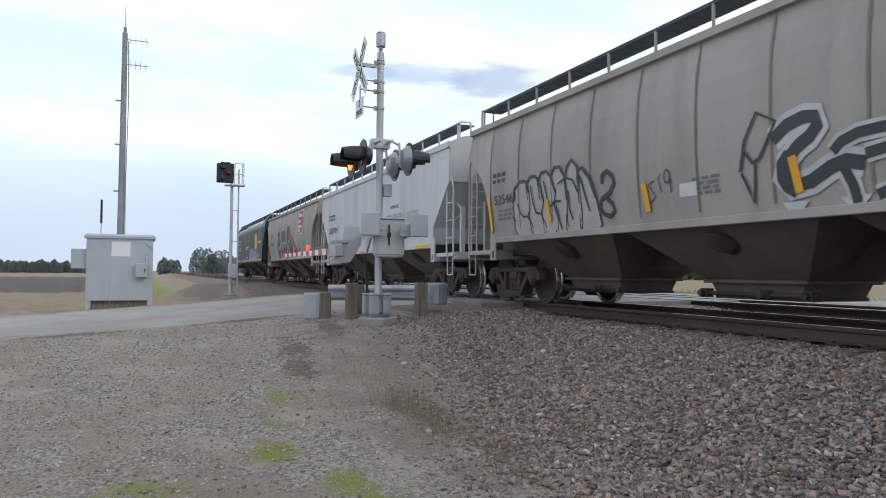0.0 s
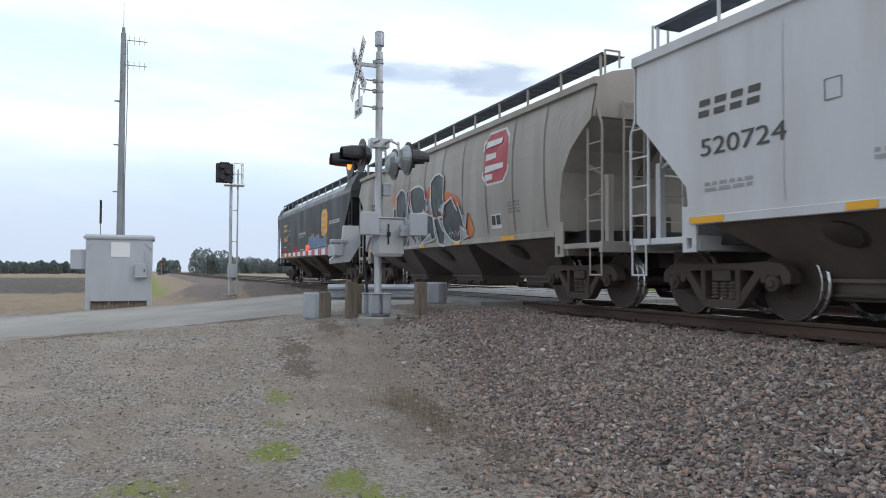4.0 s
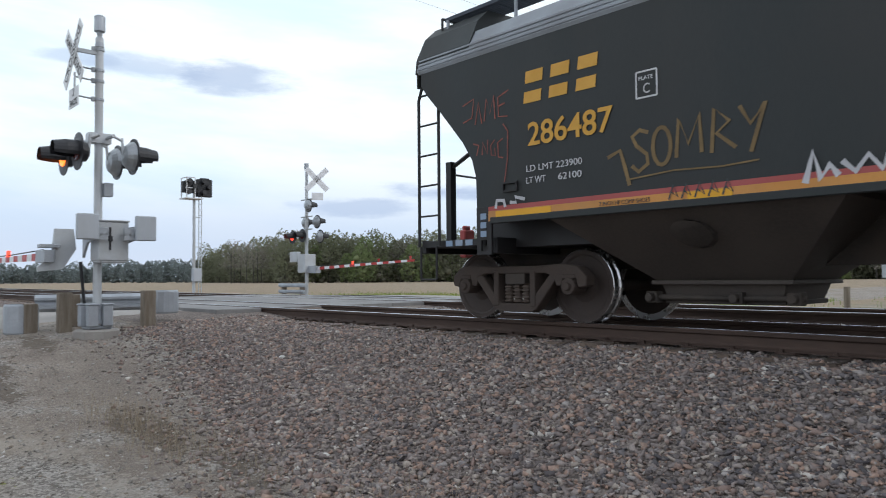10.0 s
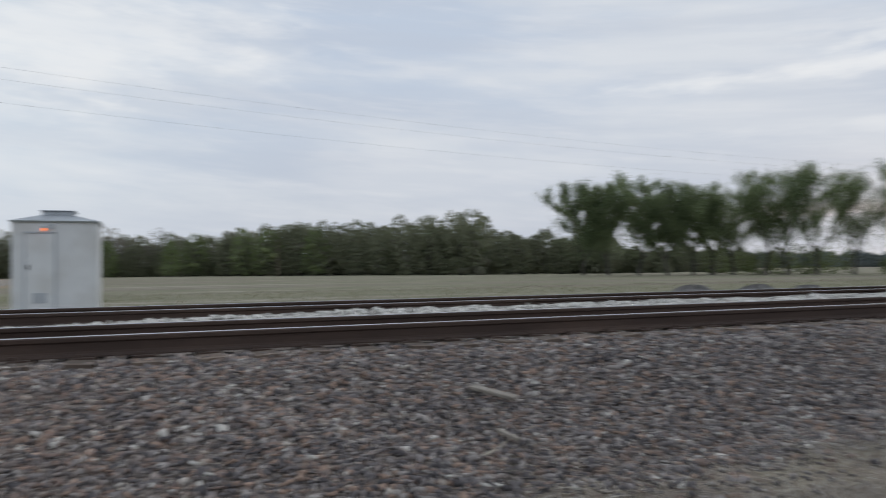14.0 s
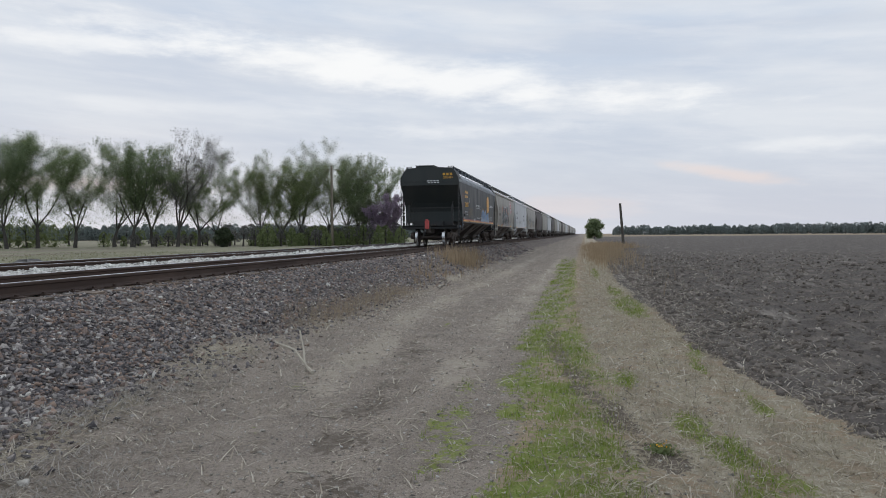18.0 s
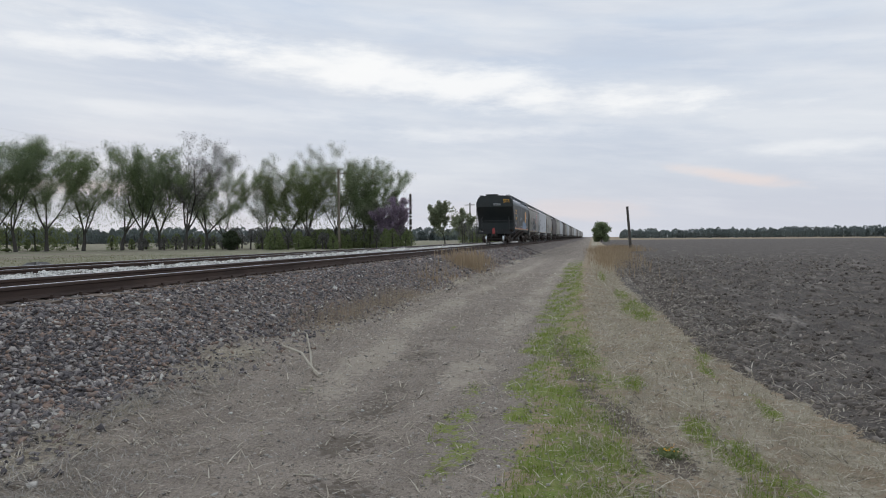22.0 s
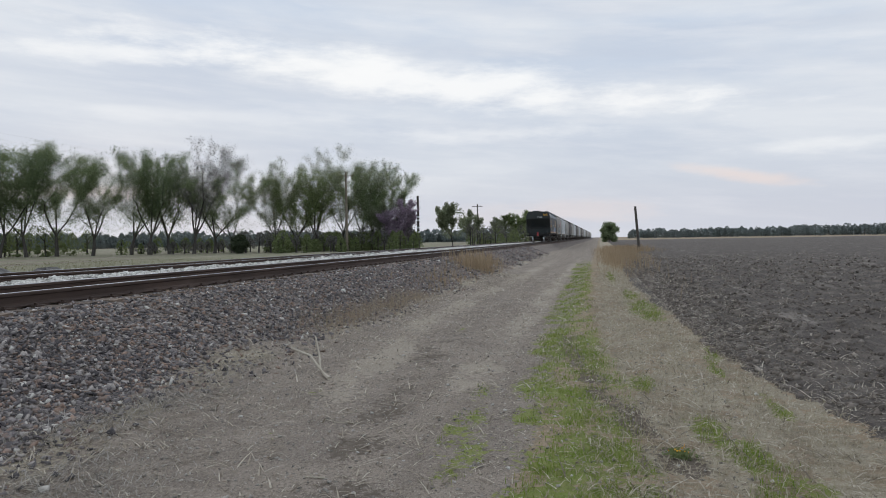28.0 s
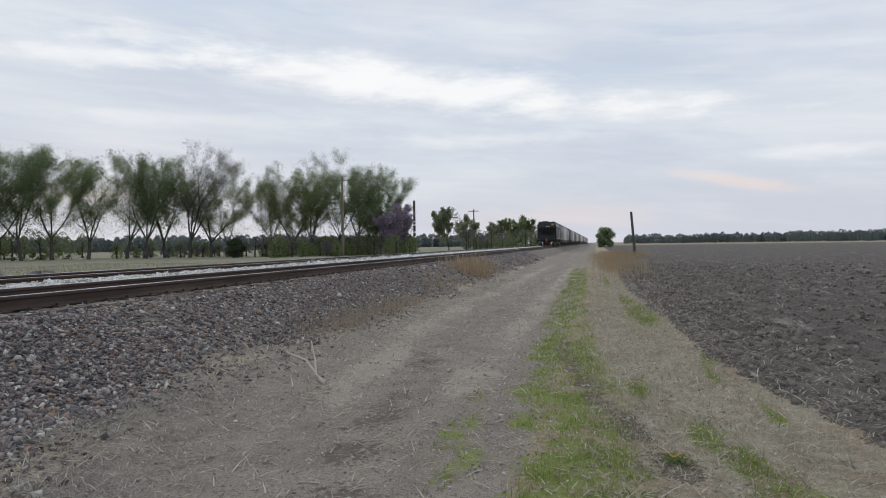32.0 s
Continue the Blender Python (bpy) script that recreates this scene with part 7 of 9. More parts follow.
    part("arm_socket", Mesh().box((x - 0.2, y - 0.72, 1.98), (0.5, 0.16, 0.2)).box((x - 0.05, y - 0.7, 2.14), (0.16, 0.3, 0.06)), MAT["galv"], g, bevel=0.01)
    for q, y1 in ((-1, y - 0.31), (1, y + 0.57)):
        arm = part("counterweight_arm", Mesh().prism([(x - 0.14, 2.46), (x + 0.46, 2.46), (x + 0.46, 2.24), (x + 0.10, 2.20), (x - 0.14, 1.96)], y1 - q * 0.14 - 0.02, y1 - q * 0.14 + 0.02), MAT["galv"], g, bevel=0.006)
        part("arm_shelf", Mesh().box((x + 0.47, y1 - q * 0.15, 2.33), (0.03, 0.34, 0.20)), MAT["galv"], arm, bevel=0.005)
        for u in (-0.08, 0.0, 0.08):
            part("bolt", Mesh().tube((x + 0.48, y1 - q * 0.22 + u, 2.33), (x + 0.505, y1 - q * 0.22 + u, 2.33), 0.018, n=6), MAT["lensback"], arm)
        part("counterweight", Mesh().box((x + 0.53, y1, 2.43), (0.09, 0.32, 0.40)), MAT["cabinet"], g, "flat grey counterweight plate", bevel=0.015)
    gate_arm(g, (x - 0.3, y - 0.72, 1.98), (x - 7.7, 3.38, 2.05))
    # guard rail that wraps the mast
    r = thing("guard_rail", "galvanised guard rail on weathered timber posts round the gate", "guard rail", group="guard rails")
    posts = ((-13.62, 3.06, 1.22), (-13.3, 3.5, 1.40), (-12.85, 4.72, 1.42), (-13.75, 3.75, 1.36))
    for px, py, top in posts:
        part("post", Mesh().loft([[(px + a * 0.10, py + b * 0.10, z) for a, b in ((-1, -1), (1, -1), (1, 1), (-1, 1))] for z in (gz(px, py) - 0.2, top - 0.01, top)]), MAT["post_wood"], r, "weathered square timber post", bevel=0.012)
    prof = [(0.0, -0.155), (0.03, -0.13), (0.075, -0.10), (0.075, -0.06), (0.02, -0.02), (0.02, 0.02), (0.075, 0.06), (0.075, 0.10), (0.03, 0.13), (0.0, 0.155)]

    def beam(path, zc, name):
        rings = []
        for k, p in enumerate(path):
            d = (Vector(path[min(k + 1, len(path) - 1)]) - Vector(path[max(k - 1, 0)])).normalized()
            n = Vector((d.y, -d.x))
            rings.append([(p[0] + n.x * o, p[1] + n.y * o, zc + w) for o, w in prof])
        m = Mesh().loft(rings, closed=False)
        m.loft([[(a, b + 0.004, c) for a, b, c in ring] for ring in rings], closed=False)
        part(name, m, MAT["galv"], r)
    beam([(-14.35, 3.30), (-14.2, 3.7), (-14.05, 4.3), (-13.95, 4.75), (-13.75, 5.1)], 1.20, "rail_beam")
    for c, rot in (((-13.85, 2.98), 20), ((-13.35, 5.18), 160)):
        zc, hh = (0.96, 0.25) if rot == 20 else (1.2, 0.21)
        rings = []
        for u in range(0, 361, 20):
            q = 0.25 if u % 360 else 0.25
            rings.append([(c[0] + (q + o) * math.cos(radians(u)), c[1] + (q + o) * math.sin(radians(u)), zc + w) for o, w in ((0.0, -hh), (0.012, -hh + 0.03), (0.012, hh - 0.03), (0.0, hh), (-0.012, hh), (-0.012, -hh))])
        part("end_shoe", Mesh().loft(rings, caps=False), MAT["galv"], r, "smooth curved galvanised end shoe")


def build_far_gate():
    x, y = -27.3, 16.8
    z0 = gz(x, y)
    g = thing("crossing_gate", "lowered crossing gate beyond the tracks with many flashers", "crossing gate", group="crossing gates")
    part("footing", Mesh().box((x, y, z0), (0.8, 0.8, 0.3)), MAT["concrete"], g)
    part("mast", Mesh().tube((x, y, z0), (x, y, 6.35), 0.075, 0.065, 12), MAT["alu"], g)
    part("bell", Mesh().tube((x, y, 6.35), (x, y, 6.6), 0.1, 0.1, 12), MAT["galv"], g)
    for s in (1, -1):
        part("crossbuck_blade", Mesh().box((0, 0, 0), (1.3, 0.02, 0.23)), MAT["signwhite"], g, m=pose(x + 0.35, y + 0.3, 5.9, 0, s * 45, 70))
    part("track_sign", Mesh().box((0, 0, 0), (0.5, 0.02, 0.32)), MAT["signwhite"], g, m=pose(x + 0.4, y + 0.3, 5.15, 0, 0, 70))
    for z, q in ((4.75, 1), (4.0, -1), (3.45, -1)):
        part("flasher_arm", Mesh().tube((x - 0.45, y, z + 0.28), (x + 0.45, y, z + 0.28), 0.03, n=6), MAT["alu"], g)
    lamp_unit(g, (x + 0.5, y - 0.2, 4.72), 1, None)
    for dx in (-0.45, 0.45):
        lamp_unit(g, (x + dx, y + 0.25, 4.05), 1, None)
    lamp_unit(g, (x - 0.75, y - 0.25, 3.42), -1, MAT["redlamp"])
    lamp_unit(g, (x + 0.05, y - 0.25, 3.45), -1, None)
    lamp_unit(g, (x + 0.7, y + 0.25, 3.4), 1, None)
    part("mechanism_box", Mesh().box((x, y, 2.25), (0.6, 0.55, 0.8)).box((x - 0.8, y - 0.1, 2.55), (0.6, 0.2, 0.45)), MAT["alu"], g, bevel=0.02)
    part("arm_socket", Mesh().box((x + 0.5, y, 1.98), (0.8, 0.25, 0.3)), MAT["galv"], g)
    gate_arm(g, (x + 0.7, y, 2.02), (x + 7.3, 16.75, 2.22))
    r = thing("guard_rail", "short galvanised guard rail before the far gate", "guard rail", group="guard rails")
    for z in (1.05, 1.32):
        part("rail_beam", Mesh().box((x + 0.1, y - 0.8, z), (2.1, 0.05, 0.16)).box((x + 0.1, y - 0.83, z), (2.1, 0.05, 0.07)), MAT["galv"], r, bevel=0.01)
    for dx in (-0.7, 0.8):
        part("post", Mesh().box((x + dx, y - 0.7, 1.1), (0.18, 0.15, 0.7)), MAT["post_wood"], r)


def signal_mast(x, y, top, heads, label, cage=1):
    z0 = gz(x, y)
    g = thing("signal_mast", label, "railway signal", group="railway signals")
    part("footing", Mesh().box((x, y, z0 + 0.03), (0.9, 0.9, 0.2)).box((x, y, z0 + 0.25), (0.5, 0.6, 0.06)), MAT["concrete"], g, bevel=0.01)
    part("mast", Mesh().tube((x, y, z0), (x, y, top - 0.5), 0.085, 0.075, 12), MAT["alu"], g)
    lad = Mesh()
    ly = y + 0.34
    for dx in (-0.17, 0.17):
        lad.tube((x + dx, ly, z0 + 0.2), (x + dx, ly, top - 0.2), 0.025, n=6)
    z = z0 + 0.5
    while z < top - 0.3:
        lad.tube((x - 0.17, ly, z), (x + 0.17, ly, z), 0.014, n=6)
        z += 0.3
    for z in (z0 + 1.2, z0 + 3.0, z0 + 4.6):
        lad.tube((x, y, z), (x, ly, z), 0.025, n=6)
    part("ladder", lad, MAT["alu"], g)
    part("control_box", Mesh().box((x + 0.12, y + 0.1, z0 + 1.5), (0.3, 0.45, 0.7)), MAT["cabinet"], g, bevel=0.02)
    part("platform", Mesh().box((x, y + 0.15 * cage, top - 1.05), (0.8, 1.0, 0.05)).path([(x + 0.35, y + 0.55 * cage, top - 1.05), (x + 0.35, y + 0.55 * cage, top + 0.05), (x - 0.35, y + 0.55 * cage, top + 0.05), (x - 0.35, y + 0.55 * cage, top - 1.05)], 0.03).path([(x + 0.35, y + 0.55 * cage, top - 0.5), (x - 0.35, y + 0.55 * cage, top - 0.5)], 0.03).path([(x + 0.35, y + 0.55 * cage, top + 0.05), (x + 0.35, y + 0.1 * cage, top + 0.05), (x + 0.35, y + 0.1 * cage, top - 1.05)], 0.03).path([(x + 0.35, y + 0.55 * cage, top - 0.5), (x + 0.35, y + 0.1 * cage, top - 0.5)], 0.03), MAT["white"], g)
    for dy, tall in heads:
        h = part("signal_head", Mesh().box((x + 0.1, y + dy, top - 0.45), (0.25, 0.85, tall)).box((x + 0.1, y + dy, top - 0.45 + tall / 2), (0.28, 0.5, 0.12)), MAT["blackp"], g, "black signal head", bevel=0.04)
        for dz in (-0.28, 0.02, 0.3):
            part("hood", Mesh().tube((x + 0.2, y + dy + (0.16 if dz == 0.02 else -0.12), top - 0.45 + dz), (x + 0.5, y + dy + (0.16 if dz == 0.02 else -0.12), top - 0.43 + dz), 0.13, 0.12, 12), MAT["blackp"], h)
    return g


def build_bungalow():
    g = thing("signal_cabinet", "grey steel signal cabinet with notice and side boxes", "equipment cabinet")
    x0, x1, y0, y1 = -26.6, -24.9, -1.86, 0.06
    z0, z1 = gz(-25, -0.9), 2.62
    xc, yc = (x0 + x1) / 2, (y0 + y1) / 2
    b = part("body", Mesh().box((xc, yc, (z0 + 0.22 + z1) / 2), (x1 - x0, y1 - y0, z1 - z0 - 0.22)), MAT["cabinet"], g, bevel=0.015)
    part("roof", Mesh().loft([[(xc + a * (x1 - x0 + q) / 2, yc + c * (y1 - y0 + q) / 2, z) for a, c in ((-1, -1), (1, -1), (1, 1), (-1, 1))] for q, z in ((0.12, z1 - 0.02), (0.14, z1 + 0.06), (0.0, z1 + 0.12))]), MAT["cabinet"], g, bevel=0.008)
    for a in (y0 + 0.07, y1 - 0.07):
        for q in (x0 + 0.08, x1 - 0.05):
            part("leg", Mesh().box((q, a, z0 + 0.08), (0.1, 0.13, 0.4)), MAT["cabinet"], g)
    part("plinth", Mesh().box((xc, yc, z0 + 0.08), (1.4, 1.6, 0.28)), MAT["post_wood"], g)
    part("notice", Mesh().box((x1 + 0.012, yc + 0.02, 2.27), (0.012, 0.55, 0.46)), MAT["signwhite"], g, "white notice plate", bevel=0.004)
    mb = part("meter_box", Mesh().box((x1 + 0.09, yc + 0.62, 1.63), (0.18, 0.34, 0.42)).box((x1 + 0.1, yc + 0.62, 1.42), (0.2, 0.36, 0.05)), MAT["cabinet"], g, bevel=0.012)
    part("latch", Mesh().box((x1 + 0.19, yc + 0.72, 1.62), (0.02, 0.03, 0.1)), MAT["blackp"], mb)
    part("conduit", Mesh().tube((x1 + 0.05, yc + 0.76, 1.85), (x1 + 0.05, yc + 0.76, 2.2), 0.02, n=6), MAT["cabinet"], g)
    part("side_box", Mesh().box((xc + 0.3, y0 - 0.22, 1.96), (0.7, 0.44, 0.62)), MAT["cabinet"], g, bevel=0.02)
    part("corner_vent", Mesh().prism([(y1 - 0.24, 2.5), (y1, 2.5), (y1, 2.26)], x1 + 0.001, x1 + 0.05, "x").prism([(y0 + 0.24, 2.5), (y0, 2.5), (y0, 2.3)], x1 + 0.001, x1 + 0.05, "x"), MAT["cabinet"], g)
    for k in range(4):
        yy = y0 + 0.12 + k * (y1 - y0 - 0.24) / 3
        part("panel_seam", Mesh().box((x1 + 0.004, yy, 1.5), (0.01, 0.02, 1.9)), MAT["cabinet"], g)
    part("whip_antenna", Mesh().tube((xc, y0 + 0.35, z1), (xc, y0 + 0.35, z1 + 0.5), 0.012, n=6).tube((xc, y0 + 0.35, z1 + 0.5), (xc, y0 + 0.35, 3.88), 0.035, n=8), MAT["blackp"], g, "black rod antenna")
    a = thing("antenna_mast", "tall grey antenna mast behind the signal cabinet", "antenna mast")
    ax, ay = -27.0, -0.98
    top = 9.95
    part("mast", Mesh().tube((ax, ay, gz(ax, ay) - 0.2), (ax, ay, top - 0.2), 0.13, 0.085, 14), MAT["mast_grey"], a)
    part("mast_cap", Mesh().tube((ax, ay, top - 0.2), (ax, ay, top), 0.06, 0.05, 8).tube((ax, ay, top), (ax, ay, top + 0.85), 0.012, 0.006, 6), MAT["mast_grey"], a)
    for z, l in ((top - 0.42, 0.66), (top - 1.28, 0.66)):
        y2 = Mesh().tube((ax, ay, z), (ax, ay + l + 0.1, z), 0.014, n=6)
        for k in range(4):
            yy = ay + 0.18 + k * l / 4.0
            y2.tube((ax, yy, z - 0.14), (ax, yy, z + 0.14), 0.008, n=6)
        part("yagi_antenna", y2, MAT["mast_grey"], a)
    cab = Mesh().path([(ax + 0.1, ay + 0.12, top - 0.5), (ax + 0.12, ay + 0.16, 7.5), (ax + 0.12, ay + 0.12, 4.5), (ax + 0.12, ay + 0.14, 2.8)], 0.015)
    for z in (4.3, 5.9, 7.4):
        cab.box((ax, ay - 0.15, z), (0.06, 0.2, 0.04))
    part("cable", cab, MAT["wire"], a)


def sag(p0, p1, drop, n=14):
    p0, p1 = Vector(p0), Vector(p1)
    return [p0.lerp(p1, k / n) - Vector((0, 0, 4 * drop * (k / n) * (1 - k / n))) for k in range(n + 1)]


def build_poles():
    g = thing("utility_pole", "leaning wooden utility pole with crossarms and a transformer", "utility pole", group="utility poles")
    b, t = Vector((-18.25, 31.05, gz(-18.2, 31) - 0.3)), Vector((-17.45, 31.4, 10.95))
    d = (t - b).normalized()

    def at(z):
        return b + d * ((z - b.z) / d.z)
    part("pole", Mesh().tube(b, t, 0.19, 0.13, 12), MAT["pole_wood"], g)
    c = at(10.72) + Vector((0.1, 0, 0))
    part("crossarm", Mesh().box(c + Vector((0, -0.16, 0)), (2.25, 0.1, 0.12)).tube(c + Vector((-0.5, -0.16, 0)), at(9.95), 0.018, n=6).tube(c + Vector((0.5, -0.16, 0)), at(9.95), 0.018, n=6), MAT["pole_wood"], g)
    c2 = at(9.6)
    part("crossarm", Mesh().tube(c2 + Vector((-0.62, -0.2, 0.28)), c2 + Vector((0.62, -0.2, -0.28)), 0.055, n=8), MAT["pole_wood"], g)
    for dx, up in ((-1.02, 1), (-0.85, -1), (-0.35, -1), (0.78, -1), (0.95, 1), (1.05, -1)):
        part("insulator", Mesh().tube(c + Vector((dx, -0.16, 0.05 * up)), c + Vector((dx, -0.16, 0.16 * up)), 0.03, 0.05, 8).tube(c + Vector((dx, -0.16, 0.16 * up)), c + Vector((dx, -0.16, 0.24 * up)), 0.06, 0.03, 8), MAT["porcelain"], g)
    part("insulator", Mesh().tube(t, t + Vector((0, 0, 0.22)), 0.03, 0.05, 8), MAT["porcelain"], g)
    tc_ = at(8.9) + Vector((0.42, -0.1, 0))
    tr = part("transformer", Mesh().tube(tc_ - Vector((0, 0, 0.3)), tc_ + Vector((0, 0, 0.28)), 0.2, 0.2, 14).tube(tc_ + Vector((0, 0, 0.28)), tc_ + Vector((0, 0, 0.34)), 0.21, 0.12, 14), MAT["cabinet"], g, "grey can transformer")
    part("bushing", Mesh().tube(tc_ + Vector((0.05, 0, 0.3)), tc_ + Vector((0.08, 0, 0.6)), 0.035, 0.025, 8).tube(tc_ + Vector((-0.1, 0, 0.3)), tc_ + Vector((-0.12, 0, 0.5)), 0.03, 0.02, 8), MAT["porcelain"], tr)
    part("cutout", Mesh().tube(at(9.7) + Vector((0.5, -0.2, -0.1)), at(9.7) + Vector((0.55, -0.25, -0.45)), 0.03, n=6).tube(at(9.7) + Vector((-0.5, -0.2, 0.1)), at(9.7) + Vector((-0.48, -0.25, -0.2)), 0.03, n=6), MAT["porcelain"], g)
    part("tag", Mesh().box(at(1.9) + Vector((0, -0.2, 0)), (0.12, 0.01, 0.12)), MAT["signwhite"], g)
    # the meter pole
    m = thing("service_pole", "straight wooden service pole with meter boxes and conduit", "utility pole", group="utility poles")
    x, y, top = -7.4, 26.0, 10.05
    part("pole", Mesh().tube((x, y, gz(x, y) - 0.3), (x + 0.03, y, top), 0.17, 0.135, 14), MAT["pole_wood"], m)
    part("conduit", Mesh().tube((x - 0.19, y - 0.1, 0.3), (x - 0.15, y - 0.1, 9.2), 0.035, n=8).path([(x - 0.15, y - 0.1, 9.2), (x - 0.2, y - 0.1, 9.3), (x - 0.27, y - 0.1, 9.22)], 0.035, 8), MAT["blackp"], m)
    part("meter_box", Mesh().box((x - 0.2, y - 0.2, 2.18), (0.26, 0.16, 0.34)).tube((x - 0.2, y - 0.28, 2.2), (x - 0.2, y - 0.38, 2.2), 0.09, n=12), MAT["cabinet"], m, "grey meter box", bevel=0.015)
    part("switch_box", Mesh().box((x - 0.18, y - 0.2, 1.68), (0.25, 0.16, 0.46)), MAT["cabinet"], m, "grey switch box", bevel=0.015)
    part("drip_loop", Mesh().path([(x - 0.27, y - 0.1, 9.2), (x - 0.42, y - 0.1, 8.9), (x - 0.42, y - 0.1, 8.6), (x - 0.25, y - 0.1, 8.35)], 0.012), MAT["wire"], m)
    part("guy_wire", Mesh().tube((x + 0.1, y, 8.2), (x + 1.05, y + 0.6, 0.3), 0.012, n=6).tube((x + 0.46, y + 0.23, 5.2), (x + 0.475, y + 0.24, 5.05), 0.04, n=8), MAT["wire"], m)
    w = thing("overhead_wires", "thin overhead wires strung between the poles", "wires", kind="stuff")
    part("service_drop", Mesh().path(sag(at(8.5), (x - 0.15, y, 8.4), 0.75, 20), 0.014, 5), MAT["wire"], w)
    pe = Vector((95, 34, 10.6))
    for dx, z, z2 in ((0.9, 10.2, 10.3), (0.5, 9.75, 9.9), (0.2, 8.85, 9.2)):
        part("wire", Mesh().path(sag(at(z) + Vector((dx, -0.16, 0)), pe + Vector((0, dx, z2 - 10.6)), 2.2, 24), 0.0025, 4), MAT["wire"], w)
    for dx in (-1.0, 0.95, 0.0):
        part("wire", Mesh().path(sag(c + Vector((dx, -0.16, 0.2)), (-13.0 + dx, -24, 10.6), 0.7, 20), 0.0045, 4), MAT["wire"], w)
    # poles farther along the line
    p = thing("utility_pole", "pale weathered utility pole before the trees", "utility pole", group="utility poles")
    part("pole", Mesh().tube((95, 34, 0), (95, 34, 11.2), 0.19, 0.14, 10), MAT["post_wood"], p)
    part("crossarm", Mesh().box((95, 33.9, 10.6), (0.1, 2.2, 0.12)), MAT["post_wood"], p)
    q = thing("banded_pole", "dark wooden pole with white painted bands", "utility pole", group="utility poles")
    part("pole", Mesh().tube((106.7, 26.8, 0), (106.7, 26.8, 8.3), 0.2, 0.17, 10), MAT["pole_wood"], q)
    for z in (2.7, 3.4, 4.5, 5.0):
        part("white_band", Mesh().tube((106.7, 26.8, z), (106.7, 26.8, z + 0.25), 0.215, 0.215, 10), MAT["signwhite"], q)
    r = thing("leaning_pole", "short dark pole leaning at the field's edge", "utility pole", group="utility poles")
    part("pole", Mesh().tube((84.8, -4.35, -0.3), (84.9, -3.95, 5.0), 0.17, 0.13, 10), MAT["pole_wood"], r)
    s = thing("utility_pole", "distant utility pole with a crossarm above the trees", "utility pole", group="utility poles")
    part("pole", Mesh().tube((205, 34, 0), (205, 34, 11.6), 0.22, 0.17, 8), MAT["pole_wood"], s)
    part("crossarm", Mesh().box((205, 34, 11.0), (0.15, 3.0, 0.18)), MAT["pole_wood"], s)
    for px, py, h in ((-14.0, 118, 9), (26, 150, 8)):
        s2 = thing("utility_pole", "thin distant utility pole by the field", "utility pole", group="utility poles")
        part("pole", Mesh().tube((px, py, 0), (px, py, h), 0.16, 0.12, 8), MAT["post_wood"], s2)


def build_shed():
    g = thing("equipment_shed", "white metal equipment shed with a low hipped roof", "shed")
    z0 = gz(-2.3, 24.8)
    x0, x1, y0, y1 = -3.46, -1.18, 24.3, 26.6
    z1 = 3.10
    xc, yc = (x0 + x1) / 2, (y0 + y1) / 2
    b = part("wall", Mesh().box((xc, yc, (z0 + 0.1 + z1) / 2), (x1 - x0, y1 - y0, z1 - z0 - 0.1)), MAT["white"], g, bevel=0.01)
    part("roof", Mesh().loft([[(xc + a * hx, yc + c * hy, z) for a, c in ((-1, -1), (1, -1), (1, 1), (-1, 1))] for hx, hy, z in ((1.17, 1.2, z1 - 0.02), (1.2, 1.22, z1 + 0.03), (0.46, 0.5, z1 + 0.24))]), MAT["galv"], g)
    part("roof_vent", Mesh().box((xc, yc, z1 + 0.30), (0.86, 0.9, 0.14)).box((xc, yc, z1 + 0.38), (0.96, 1.0, 0.03)), MAT["galv"], g, bevel=0.01)
    for k in range(7):
        xx = x0 + 0.05 + k * (x1 - x0 - 0.1) / 6
        part("wall_rib", Mesh().box((xx, y0 - 0.008, (z0 + z1) / 2), (0.035, 0.016, z1 - z0 - 0.2)), MAT["white"], g)
    dr = part("door", Mesh().box((-2.72, y0 - 0.02, 1.62), (0.76, 0.04, 2.25)), MAT["white"], g, "white steel door", bevel=0.006)
    part("door_frame", Mesh().box((-3.12, y0 - 0.025, 1.64), (0.04, 0.05, 2.32)).box((-2.32, y0 - 0.025, 1.64), (0.04, 0.05, 2.32)).box((-2.72, y0 - 0.025, 2.78), (0.84, 0.06, 0.05)), MAT["cabinet"], g)
    part("door_handle", Mesh().box((-3.02, y0 - 0.05, 1.75), (0.05, 0.05, 0.16)), MAT["blackp"], dr)
    for z in (0.9, 1.5, 2.4):
        part("hinge", Mesh().box((-2.33, y0 - 0.05, z), (0.05, 0.03, 0.12)), MAT["cabinet"], dr)
    part("door_lamp", Mesh().box((-2.62, y0 - 0.05, 2.92), (0.1, 0.1, 0.08)), MAT["cabinet"], g)
    part("lamp_bulb", Mesh().tube((-2.62, y0 - 0.08, 2.84), (-2.62, y0 - 0.08, 2.90), 0.045, n=10), MAT["amberlamp"], g, "small lit orange lamp over the door")
    part("wall_box", Mesh().box((-2.42, y0 - 0.06, 2.95), (0.1, 0.1, 0.14)), MAT["cabinet"], g)
    part("step", Mesh().box((xc, y0 - 0.2, z0 + 0.06), (x1 - x0 + 0.2, 0.5, 0.16)), MAT["concrete"], g)
    part("door_grille", Mesh().box((-2.72, y0 - 0.045, 0.85), (0.36, 0.02, 0.3)), MAT["cabinet"], dr)


